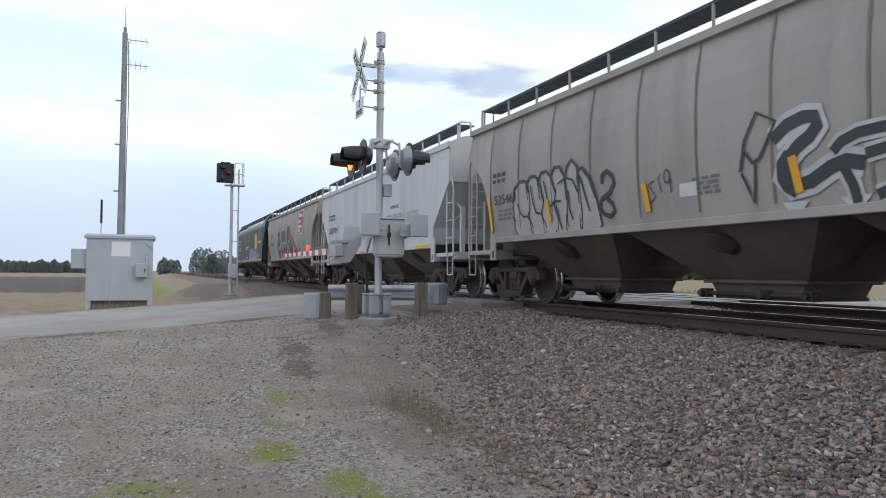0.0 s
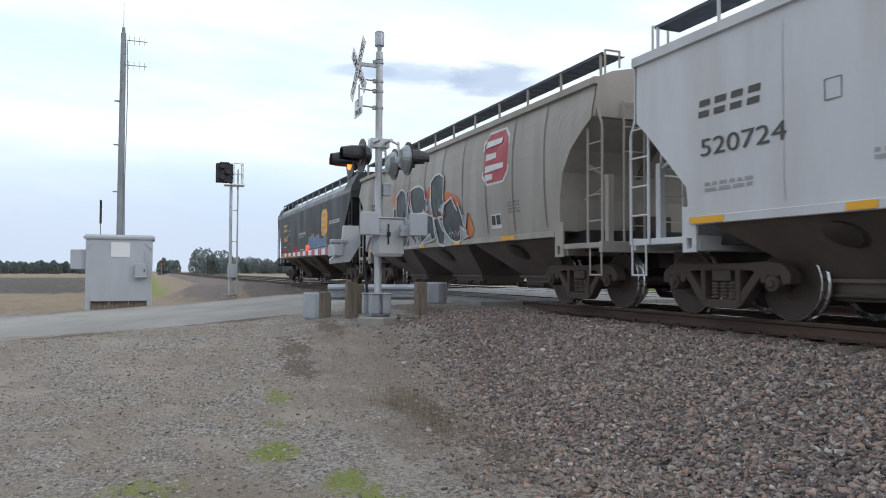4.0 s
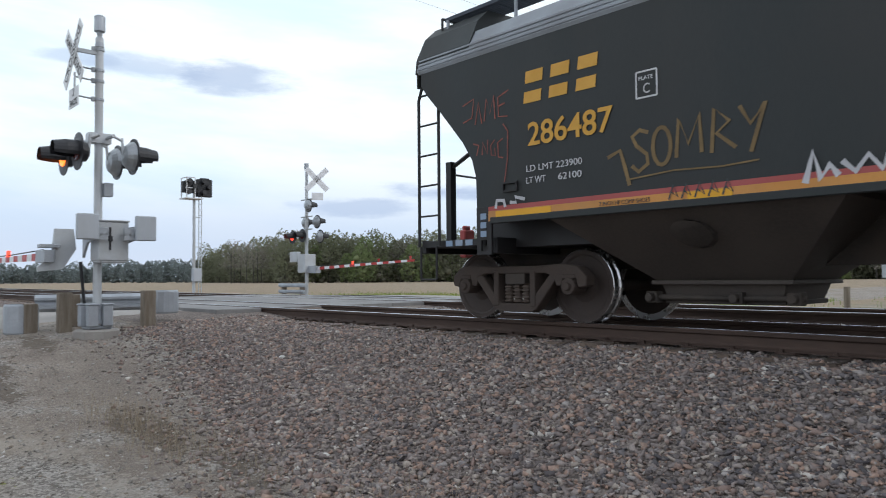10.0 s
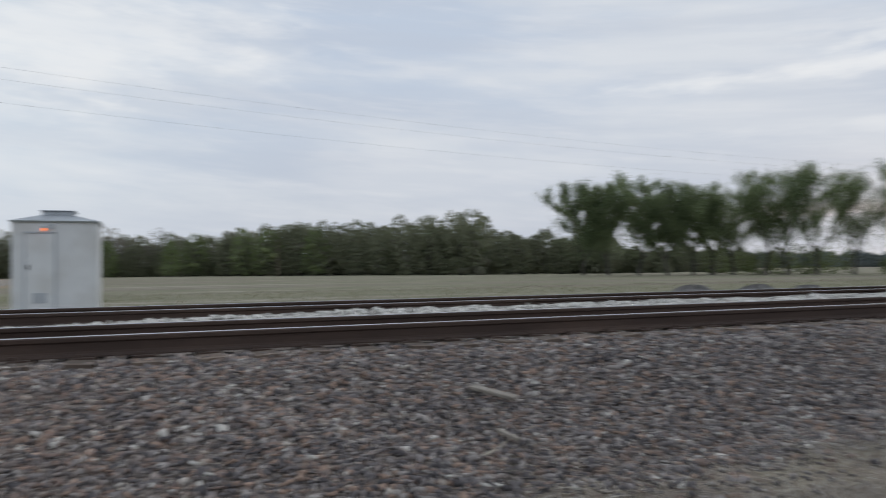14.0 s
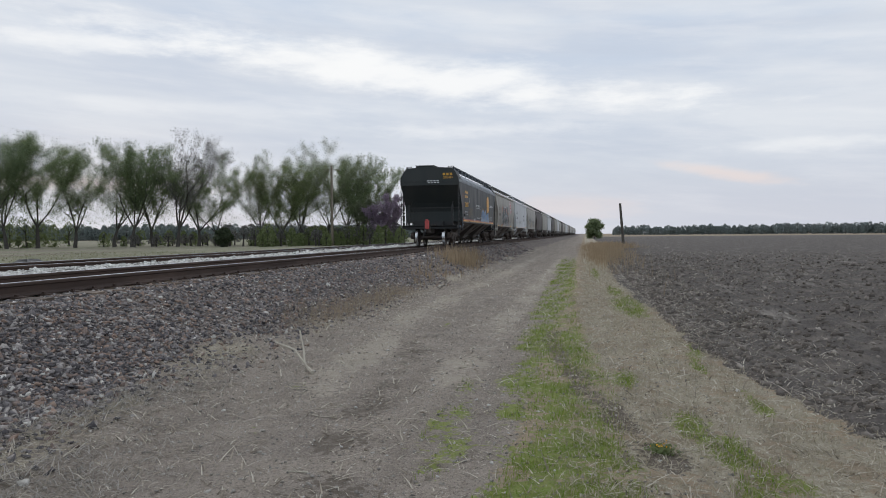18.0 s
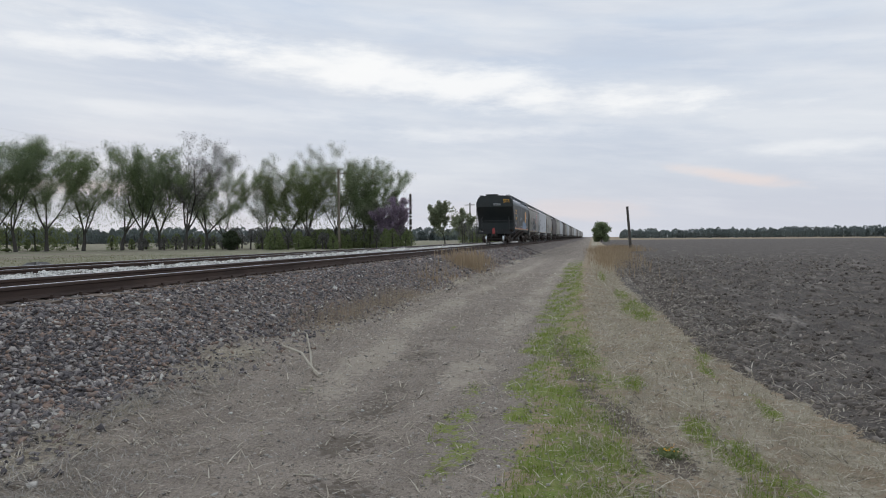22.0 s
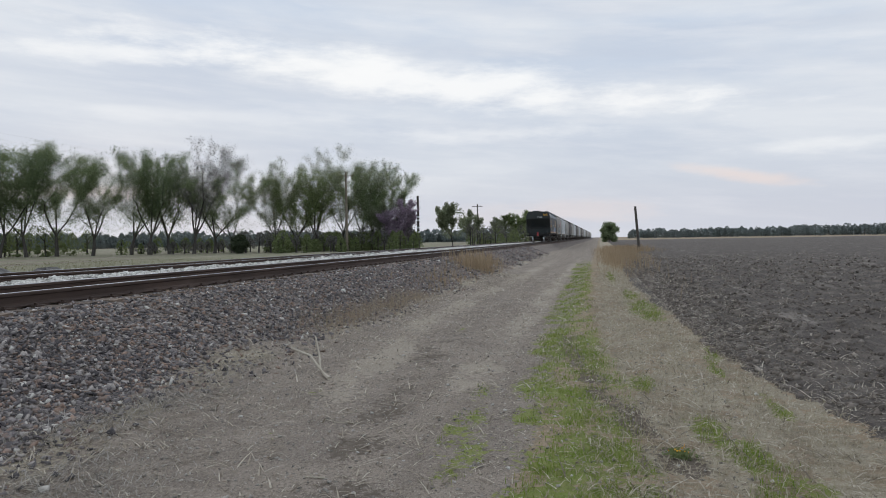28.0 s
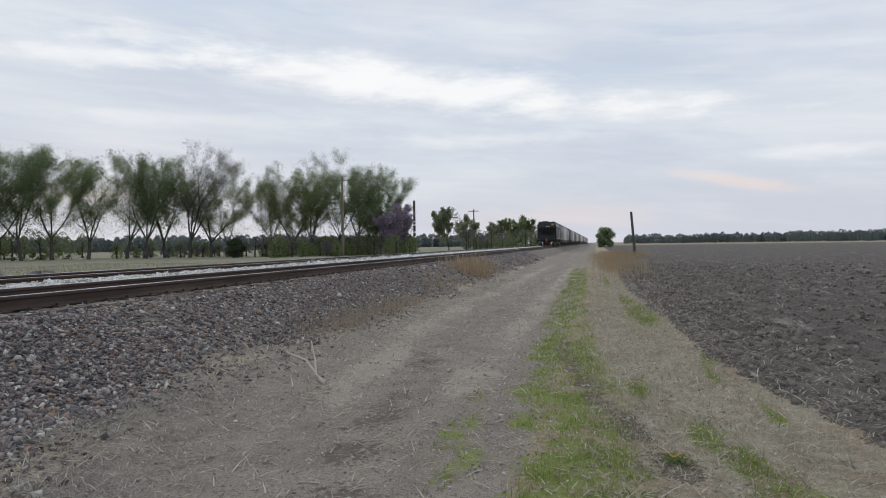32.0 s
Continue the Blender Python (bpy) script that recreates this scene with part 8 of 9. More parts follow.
def build_signs():
    for x, y, zc, r, lab in ((-27.8, 34.1, 2.45, 0.40, "back of a round white road sign on a post"), (-33.2, 66.0, 1.5, 0.40, "small pale road sign beside the far road")):
        s = thing("road_sign", lab, "road sign", group="road signs")
        z0 = gz(x, y)
        part("post", Mesh().tube((x, y + 0.03, z0 - 0.2), (x, y + 0.03, zc + 0.3), 0.03, n=6), MAT["galv"], s)
        part("sign_plate", Mesh().loft([[(x + r * math.cos(u + 0.39), y + o, zc + r * math.sin(u + 0.39)) for u in np.linspace(0, 6.2832, 9)[:-1]] for o in (-0.012, 0.0)]), MAT["signwhite"], s)
        part("sign_bracket", Mesh().box((x, y - 0.02, zc + 0.05), (0.05, 0.02, 0.5)), MAT["lensback"], s)
    u = thing("utility_pedestal", "small pale cable pedestal in the grass", "cable pedestal")
    part("body", Mesh().box((-27.9, 32.6, gz(-27.9, 32.6) + 0.3), (0.3, 0.3, 0.75)), MAT["white"], u, bevel=0.02)
    part("cap", Mesh().box((-27.9, 32.6, gz(-27.9, 32.6) + 0.7), (0.34, 0.34, 0.06)), MAT["white"], u, bevel=0.01)
    rnd = random.Random(5)
    for az, d, h in ((18.8, 23, 0.95), (14.0, 23.4, 0.95), (29.6, 33, 0.8), (24.6, 42, 0.9), (23.0, 60, 0.9), (31.5, 52, 0.9), (21.4, 80, 1.0)):
        p = dirv(az) * d
        f = thing("fence_post", "weathered wooden fence post in the grass", "fence post", group="old fence posts")
        z0 = gz(p.x, p.y)
        part("post", Mesh().tube((p.x, p.y, z0 - 0.2), (p.x + rnd.uniform(-0.06, 0.06), p.y, z0 + h), 0.09, 0.085, 8), MAT["post_wood"], f)
    for k, (x, y) in enumerate(((16.0, 18.0), (18.7, 18.1), (21.2, 18.3))):
        h = thing("gravel_heap", "low heap of dumped grey gravel beyond the tracks", "gravel heap", group="gravel heaps")
        r = np.random.RandomState(60 + k)
        rings = []
        for q in range(6):
            f = q / 5
            rings.append([(x + (1.35 * (1 - f) ** 0.8 + 0.05) * math.cos(a) * (1 + 0.1 * math.sin(3 * a + k)), y + (0.8 * (1 - f) + 0.02) * math.sin(a), gz(x, y) - 0.05 + (0.74 - 0.05 * k) * math.sin(f * 1.57) * (1 + 0.12 * math.sin(5 * a + 2 * k)) + r.uniform(-0.02, 0.02)) for a in np.linspace(0, 6.2832, 25)[:-1]])
        part("heap", Mesh().loft(rings), MAT["heap"], h)
    s = thing("distant_signal_light", "tiny lit lamp far along the western track", "railway signal", group="railway signals")
    part("mast", Mesh().tube((-300, 4.0, 0), (-300, 4.0, 5.2), 0.1, n=6), MAT["galv"], s)
    part("signal_head", Mesh().box((-299.9, 4.0, 4.6), (0.3, 0.8, 1.3)), MAT["blackp"], s)
    part("lens", Mesh().tube((-299.7, 4.0, 4.4), (-299.6, 4.0, 4.4), 0.22, n=8), MAT["redlamp"], s)


MAT["heap"] = material("gravel_heap", (0.20, 0.19, 0.185), (0.12, 0.115, 0.11), 0.95, 0, 30, 6, 0.8, 0.8)
build_near_gate()
build_far_gate()
signal_mast(-38.8, 3.8, 7.1, [(-0.35, 1.0)], "silver signal mast with a black head beside the ballast")
signal_mast(-37.6, 16.2, 6.95, [(0.5, 0.95), (-0.3, 0.6)], "silver signal mast with black heads beyond the tracks", -1)
build_bungalow()
build_poles()
build_shed()
build_signs()


# ---- trees, grass and litter ----
def leaf_cards(P, size, seed, stretch=1.6):
    """Small bent leaf sprays at the places P, as vertices and faces."""
    r = np.random.RandomState(seed)
    n = len(P)
    a = r.normal(size=(n, 3))
    a /= np.linalg.norm(a, axis=1)[:, None]
    b = np.cross(a, r.normal(size=(n, 3)))
    b /= np.linalg.norm(b, axis=1)[:, None] + 1e-9
    a, b = a * (size * stretch)[:, None] / 2, b * size[:, None] / 2
    c = np.cross(a, b) / (size[:, None] + 1e-9) * r.uniform(-0.6, 0.6, (n, 1))
    V = np.stack([P - a, P + b + c, P + a, P - b + c], 1).reshape(-1, 3)
    return V, np.arange(4 * n).reshape(n, 4)


def leaf_chips(P, size, seed):
    """Single pointed leaves at the places P, as vertices and triangles."""
    r = np.random.RandomState(seed)
    n = len(P)
    a = r.normal(size=(n, 3))
    a *= (size / np.linalg.norm(a, axis=1))[:, None]
    b = np.cross(a, r.normal(size=(n, 3)))
    b *= (0.8 * size / (np.linalg.norm(b, axis=1) + 1e-9))[:, None]
    V = np.stack([P - a, P + a * 0.5 + b, P + a * 0.5 - b], 1).reshape(-1, 3)
    return V, np.arange(3 * n).reshape(n, 3)


def leaf_material(name, c1, c2, c3):
    mt = bpy.data.materials.new(name)
    mt.use_nodes = True
    N, L = mt.node_tree.nodes, mt.node_tree.links
    p = N["Principled BSDF"]
    ge = N.new("ShaderNodeNewGeometry")
    r = N.new("ShaderNodeValToRGB")
    e = r.color_ramp.elements
    e[0].color, e[1].color = (*c1, 1), (*c3, 1)
    e.new(0.5).color = (*c2, 1)
    L.new(ge.outputs["Random Per Island"], r.inputs[0])
    L.new(r.outputs[0], p.inputs["Base Color"])
    p.inputs["Roughness"].default_value = 0.8
    p.inputs["Specular IOR Level"].default_value = 0.2
    t = N.new("ShaderNodeBsdfTranslucent")
    L.new(r.outputs[0], t.inputs[0])
    mx = N.new("ShaderNodeMixShader")
    mx.inputs[0].default_value = 0.5
    L.new(p.outputs[0], mx.inputs[1])
    L.new(t.outputs[0], mx.inputs[2])
    L.new(mx.outputs[0], N["Material Output"].inputs[0])
    return mt


LEAF = {
    "green": leaf_material("spring_green_leaves", (0.165, 0.21, 0.105), (0.205, 0.25, 0.13), (0.25, 0.29, 0.165)),
    "dark": leaf_material("dark_green_leaves", (0.128, 0.172, 0.086), (0.158, 0.20, 0.104), (0.19, 0.232, 0.13)),
    "pale": leaf_material("pale_opening_leaves", (0.19, 0.215, 0.13), (0.23, 0.255, 0.16), (0.27, 0.295, 0.195)),
    "yellow": leaf_material("yellow_green_leaves", (0.155, 0.195, 0.08), (0.195, 0.235, 0.105), (0.235, 0.265, 0.135)),
    "bare": leaf_material("grey_twigs", (0.135, 0.13, 0.122), (0.17, 0.165, 0.155), (0.21, 0.20, 0.19)),
    "purple": leaf_material("purple_blossom", (0.32, 0.24, 0.32), (0.39, 0.30, 0.39), (0.27, 0.24, 0.25)),
    "cedar": leaf_material("dull_evergreen", (0.055, 0.072, 0.040), (0.07, 0.088, 0.05), (0.09, 0.105, 0.06)),
    # aerial haze put into the leaf colour: paler and bluer than near leaves
    "haze": leaf_material("haze_tinted_leaves", (0.215, 0.25, 0.245), (0.235, 0.27, 0.265), (0.255, 0.29, 0.28)),
    "wood": leaf_material("woodland_leaves", (0.195, 0.21, 0.135), (0.218, 0.23, 0.15), (0.245, 0.253, 0.173)),
    "leafy": leaf_material("bright_woodland_leaves", (0.162, 0.207, 0.088), (0.19, 0.238, 0.105), (0.22, 0.265, 0.128)),
    "twiggy": leaf_material("grey_wood_twigs", (0.218, 0.20, 0.172), (0.25, 0.23, 0.198), (0.277, 0.26, 0.225)),
}
# opaque cores added inside the foliage, toned darker to keep its depths dark
MASS = {
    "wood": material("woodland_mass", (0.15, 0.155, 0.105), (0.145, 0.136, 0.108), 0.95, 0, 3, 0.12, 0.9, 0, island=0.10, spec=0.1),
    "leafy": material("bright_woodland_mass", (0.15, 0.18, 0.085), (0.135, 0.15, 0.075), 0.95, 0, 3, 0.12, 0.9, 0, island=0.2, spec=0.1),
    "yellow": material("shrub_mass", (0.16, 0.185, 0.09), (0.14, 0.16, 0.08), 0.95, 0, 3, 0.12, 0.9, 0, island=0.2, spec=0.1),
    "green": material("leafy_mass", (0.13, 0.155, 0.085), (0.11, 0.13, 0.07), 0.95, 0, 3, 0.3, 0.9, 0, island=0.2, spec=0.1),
    # same haze tint in the base colour of the far crowns
    "haze": material("haze_tinted_mass", (0.19, 0.215, 0.215), (0.165, 0.19, 0.19), 0.95, 0, 1, 0.05, 0.9, 0, island=0.15, spec=0.1),
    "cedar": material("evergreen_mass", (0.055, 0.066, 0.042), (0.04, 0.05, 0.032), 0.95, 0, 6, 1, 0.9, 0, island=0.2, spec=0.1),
}
MAT["bark"] = material("grey_bark", (0.082, 0.073, 0.065), (0.055, 0.049, 0.043), 0.95, 0, 12, 2, 0.8, 0.4)


def tree(x, y, h, spread, leaf, seed, density=1.0, lean=0.12, label="", trunk=0.22, leaf_size=0.26, z0=None):
    rnd = random.Random(seed)
    z0 = gz(x, y) if z0 is None else z0
    t = thing("tree", label, "tree", m=pose(x, y, z0), group="row of trees")
    tubes, tips = [], []

    def grow(p, d, length, r, level):
        segs = 4 if level < 2 else 3
        for s in range(segs):
            d = (d + Vector((rnd.uniform(-0.12, 0.12) + lean * 0.16, rnd.uniform(-0.12, 0.12), 0.09 if level else 0.02))).normalized()
            q = p + d * (length / segs)
            r2 = r * 0.88
            tubes.append((p, q, r, r2, level))
            p, r = q, r2
            if level >= 2 or (level == 1 and s > 0):
                tips.append(p)
            if level in (1, 2) and s in (1, 2):
                a = rnd.uniform(0, 6.283)
                grow(p, (d * 0.9 + Vector((math.cos(a), math.sin(a), 0.1)) * 0.9 * spread).normalized(), length * rnd.uniform(0.35, 0.55), r * 0.5, level + 2)
        if level >= 4 or r < 0.01:
            return
        k = rnd.choice((3, 4, 4)) if level == 0 else 2
        a0 = rnd.uniform(0, 6.28)
        for j in range(k):
            a = a0 + 6.283 * j / k + rnd.uniform(-0.4, 0.4)
            nd = (d + Vector((math.cos(a), math.sin(a), 0)) * rnd.uniform(0.3, 0.62) * spread).normalized()
            grow(p, nd, length * (rnd.uniform(1.3, 1.9) if level == 0 else rnd.uniform(0.62, 0.85)), r * rnd.uniform(0.6, 0.78), level + 1)
    grow(Vector((0, 0, -0.2)), Vector((lean * 0.3, 0, 1)).normalized(), h * 0.12, trunk, 0)
    top = max(p.z for p in tips)
    f = (h - 0.4) / top
    half = 0.30 * h * spread
    reach = sorted(math.hypot(p.x, p.y) for p in tips)[int(0.8 * len(tips))] * f
    g = half / max(reach, 0.1)

    def put(p):
        p = p * f
        s = 1 + (g - 1) * min(1.0, max(p.z, 0) / (0.3 * h))
        return Vector((p.x * s, p.y * s, p.z))
    wood = Mesh()
    for p, q, r, r2, level in tubes:
        wood.tube(put(p), put(q), r, r2, 7 if level < 2 else 4, cap=False)
    part("trunk", wood, MAT["bark"], t)
    r = np.random.RandomState(seed)
    twigs = [(put(p), put(q)) for p, q, _, _, level in tubes if level >= 2]
    a, b = np.array([tuple(p) for p, _ in twigs]), np.array([tuple(q) for _, q in twigs])
    weight = np.linalg.norm(b - a, axis=1) * r.choice((0.35, 1.0, 1.4), len(a))
    i = r.choice(len(a), int(density * 30000), p=weight / weight.sum())
    P = a[i] + (b - a)[i] * r.uniform(0, 1.1, (len(i), 1)) + r.normal(size=(len(i), 3)) * np.array([0.36, 0.36, 0.32]) * h / 15
    # looser sprays through the round of the crown, with gaps
    n = int(density * 7500)
    q = r.normal(size=(n, 3))
    q *= (r.uniform(0.25, 1, n) ** 0.5 / np.linalg.norm(q, axis=1))[:, None]
    E = q * np.array([half * 1.05, half * 1.05, h * 0.41]) + np.array([lean * h * 0.25, 0, h * 0.51])
    E = E[np.sin(E[:, 0] * 1.7 + seed) + np.sin(E[:, 1] * 1.9 + 2 * seed) + np.sin(E[:, 2] * 2.3 + 3 * seed) > 0.0]
    P = np.concatenate([P, E])
    P = P[(P[:, 2] > h * 0.16) & (P[:, 2] < h)]
    V, F = leaf_chips(P, r.uniform(0.55, 1.3, len(P)) * leaf_size, seed)
    part("crown", raw_mesh("crown", V, F, LEAF[leaf]), None, t)
    return t


def build_tree_row():
    # azimuth, distance, height, spread, leaf kind, density, lean
    row = ((-33.5, 118, 15.5, 1.1, "dark", 1.3, 0.1), (-35.4, 116, 15.0, 1.1, "green", 1.3, 0.1), (-37.6, 114, 15.5, 1.15, "green", 1.2, 0.15), (-39.8, 112, 14.8, 1.1, "dark", 1.2, 0.1), (-41.6, 112, 14.2, 1.0, "green", 1.0, 0.1), (-43.0, 114, 13.5, 1.1, "green", 1.0, 0.1),
           (-44.4, 112, 15.0, 1.15, "green", 1.2, 0.15), (-46.4, 111, 15.6, 1.1, "green", 1.2, 0.2), (-48.0, 111, 15.2, 1.1, "dark", 1.2, 0.2), (-49.8, 111, 15.6, 1.15, "green", 1.2, 0.25),
           (-52.1, 111, 13.8, 0.9, "green", 0.6, 0.1), (-54.6, 112, 14.6, 1.0, "green", 0.9, 0.1), (-55.8, 110, 15.5, 1.0, "dark", 0.9, 0.15), (-57.2, 112, 15.0, 0.9, "green", 0.8, 0.15), (-58.9, 109, 16.6, 0.85, "bare", 0.6, 0.3), (-60.4, 110, 14.0, 1.1, "green", 0.7, 0.25), (-61.8, 112, 12.0, 1.1, "pale", 0.45, 0.1),
           (-64.9, 112, 13.2, 0.7, "pale", 0.6, 0.05), (-66.3, 110, 12.0, 1.0, "yellow", 0.8, 0.1), (-68.0, 109, 14.0, 1.1, "yellow", 0.9, 0.1), (-70.0, 110, 15.6, 1.0, "pale", 0.9, 0.05), (-71.4, 111, 14.0, 1.0, "green", 0.9, 0.1), (-72.4, 109, 12.6, 1.1, "green", 1.1, 0.15))
    labels = {"dark": "dark green leaning tree in a row by the field", "green": "spring-green vase-shaped tree in a row", "bare": "tall tree with bare grey twigs, leaning", "pale": "sparse tree in pale opening leaf", "yellow": "yellow-green rounded tree in spring leaf"}
    for k, (az, d, h, sp, lf, de, ln) in enumerate(row):
        p = dirv(az) * d
        tree(p.x, p.y, h, sp * 1.12, lf, 300 + k, de if az < -43.5 else de * 0.6, ln, labels[lf], 0.3 if lf != "pale" else 0.2, 0.074 if az < -43.5 else 0.12)
    for k, (az, d, h, lf, lab) in enumerate(((-74.3, 104, 7.6, "purple", "purple flowering tree beside the poles"), (-73.6, 108, 8.6, "pale", "small pale tree behind the blossom"), (-78.6, 165, 10, "pale", "thin pale tree far down the line"), (-80.2, 180, 9, "pale", "thin pale tree far down the line"),
                                             (-82.3, 210, 8.5, "pale", "young pale tree far down the line"), (-83.4, 210, 9, "yellow", "young green tree far down the line"), (-84.6, 215, 10, "yellow", "young green tree far down the line")
                                             )):
        p = dirv(az) * d
        tree(p.x, p.y, h, 1.1, lf, 340 + k, 0.6 if d < 150 else 0.3, 0.03, lab, 0.16, 0.10 if d < 150 else 0.18)


def lump():
    """A rough ball of 12 corners: vertices and triangles."""
    bm = bmesh.new()
    bmesh.ops.create_icosphere(bm, subdivisions=1, radius=1.05)
    v = np.array([tuple(q.co) for q in bm.verts])
    f = np.array([[q.index for q in t.verts] for t in bm.faces])
    bm.free()
    return v, f


LUMP = lump()


def lumps(name, C, R, mat, seed, flat=0.85):
    """Uneven leafy masses that block light inside a crown, round the places C with radii R, in one mesh."""
    r = np.random.RandomState(seed)
    v, f = LUMP
    n = len(C)
    V = v[None] * (R[:, None] * r.uniform(0.62, 1.18, (n, len(v))))[:, :, None] * np.array([1, 1, flat]) + C[:, None, :]
    F = f[None] + len(v) * np.arange(n)[:, None, None]
    return raw_mesh(name, V.reshape(-1, 3), F.reshape(-1, 3), mat)


def woods(name, label, spec, leaf, seed, card, fill=1.0):
    """A stretch of far woodland. spec: azimuth from, to, distance from, to, height, count."""
    r = np.random.RandomState(seed)
    P, S, C, R = [], [], [], []
    trunks = Mesh()
    solid = leaf not in ("bare", "twiggy")
    for a0, a1, d0, d1, h, n in spec:
        for k in range(n):
            u = (k + r.uniform(-0.5, 0.5)) / n
            p = dirv(a0 + (a1 - a0) * u) * (d0 + (d1 - d0) * u + r.uniform(-6, 16))
            hh = h * r.choice((0.72, 0.85, 0.92, 1.0, 1.08)) * r.uniform(0.94, 1.06)
            rad = hh * r.uniform(0.22, 0.34)
            lean = r.uniform(-0.5, 0.5)
            if r.uniform() < 0.8:
                trunks.tube((p.x, p.y, -0.3), (p.x + lean, p.y, hh * 0.8), 0.17, 0.04, 5, cap=False)
                for j in range(3):
                    z, a = hh * r.uniform(0.35, 0.6), r.uniform(0, 6.283)
                    trunks.tube((p.x + lean * z / hh, p.y, z), (p.x + rad * 0.8 * math.cos(a), p.y + rad * 0.8 * math.sin(a), z + hh * 0.28), 0.08, 0.02, 4, cap=False)
            # sprays of leaves on rising boughs, thicker towards the outside of the crown
            m = int((200 if solid else 150) * fill)
            w = r.uniform(0.04 if solid else 0.3, 1.0, m) ** 0.85
            wide = rad * np.sin(np.pi * np.clip(0.16 + 0.80 * w, 0, 1)) ** 0.6
            ang = r.uniform(0, 6.283, m)
            out = r.uniform(0.45, 1.0, m) ** 0.5 * (1 + 0.22 * np.sin(5 * ang + 9 * w + k))
            P.append(np.stack([p.x + lean * w + np.cos(ang) * wide * out, p.y + np.sin(ang) * wide * out, hh * w * (1 - 0.10 * out ** 2)], 1))
            S.append(r.uniform(0.5, 1.25, m) * card)
            if solid:
                for q in range(4):
                    z = r.uniform(0.05, 0.6)
                    C.append((p.x + r.normal() * rad * 0.3, p.y + r.normal() * rad * 0.3, hh * z))
                    R.append(rad * r.uniform(0.2, 0.34))
    P, S = np.concatenate(P), np.concatenate(S)
    P[:, 2] = np.maximum(P[:, 2], 0.2)
    V, F = leaf_chips(P, S, seed + 1)
    w = thing(name, label, "woodland", kind="stuff")
    part("foliage", raw_mesh("foliage", V, F, LEAF[leaf]), None, w)
    if solid:
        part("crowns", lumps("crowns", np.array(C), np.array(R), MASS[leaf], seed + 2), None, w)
    part("stems", trunks, MAT["bark"], w)


def round_tree(x, y, h, wide, leaf, seed, label, name="tree", category="tree"):
    """A low round tree or bush seen from afar."""
    r = np.random.RandomState(seed)
    t = thing(name, label, category, m=pose(x, y, gz(x, y)))
    part("trunk", Mesh().tube((0, 0, -0.2), (0.1, 0, h * 0.5), 0.14, 0.08, 7), MAT["bark"], t)
    n = 44
    a, d, w = r.uniform(0, 6.283, n), np.sqrt(r.uniform(0, 1, n)), r.uniform(0.1, 0.86, n)
    sw = np.sin(np.pi * np.clip(w * 0.9 + 0.12, 0, 1)) ** 0.6 * wide * 0.42
    C = np.stack([np.cos(a) * d * sw, np.sin(a) * d * sw, w * h], 1)
    R = r.uniform(0.09, 0.17, n) * h
    v = r.normal(size=(n, 160, 3))
    v /= np.linalg.norm(v, axis=2)[:, :, None]
    P = (C[:, None] + v * R[:, None, None] * r.uniform(0.6, 1.35, (n, 160, 1))).reshape(-1, 3)
    V, F = leaf_chips(P, r.uniform(0.018, 0.04, len(P)) * h, seed + 1)
    c = part("crown", raw_mesh("crown", V, F, LEAF[leaf]), None, t)
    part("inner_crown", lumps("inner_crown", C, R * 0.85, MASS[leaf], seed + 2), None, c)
    return t


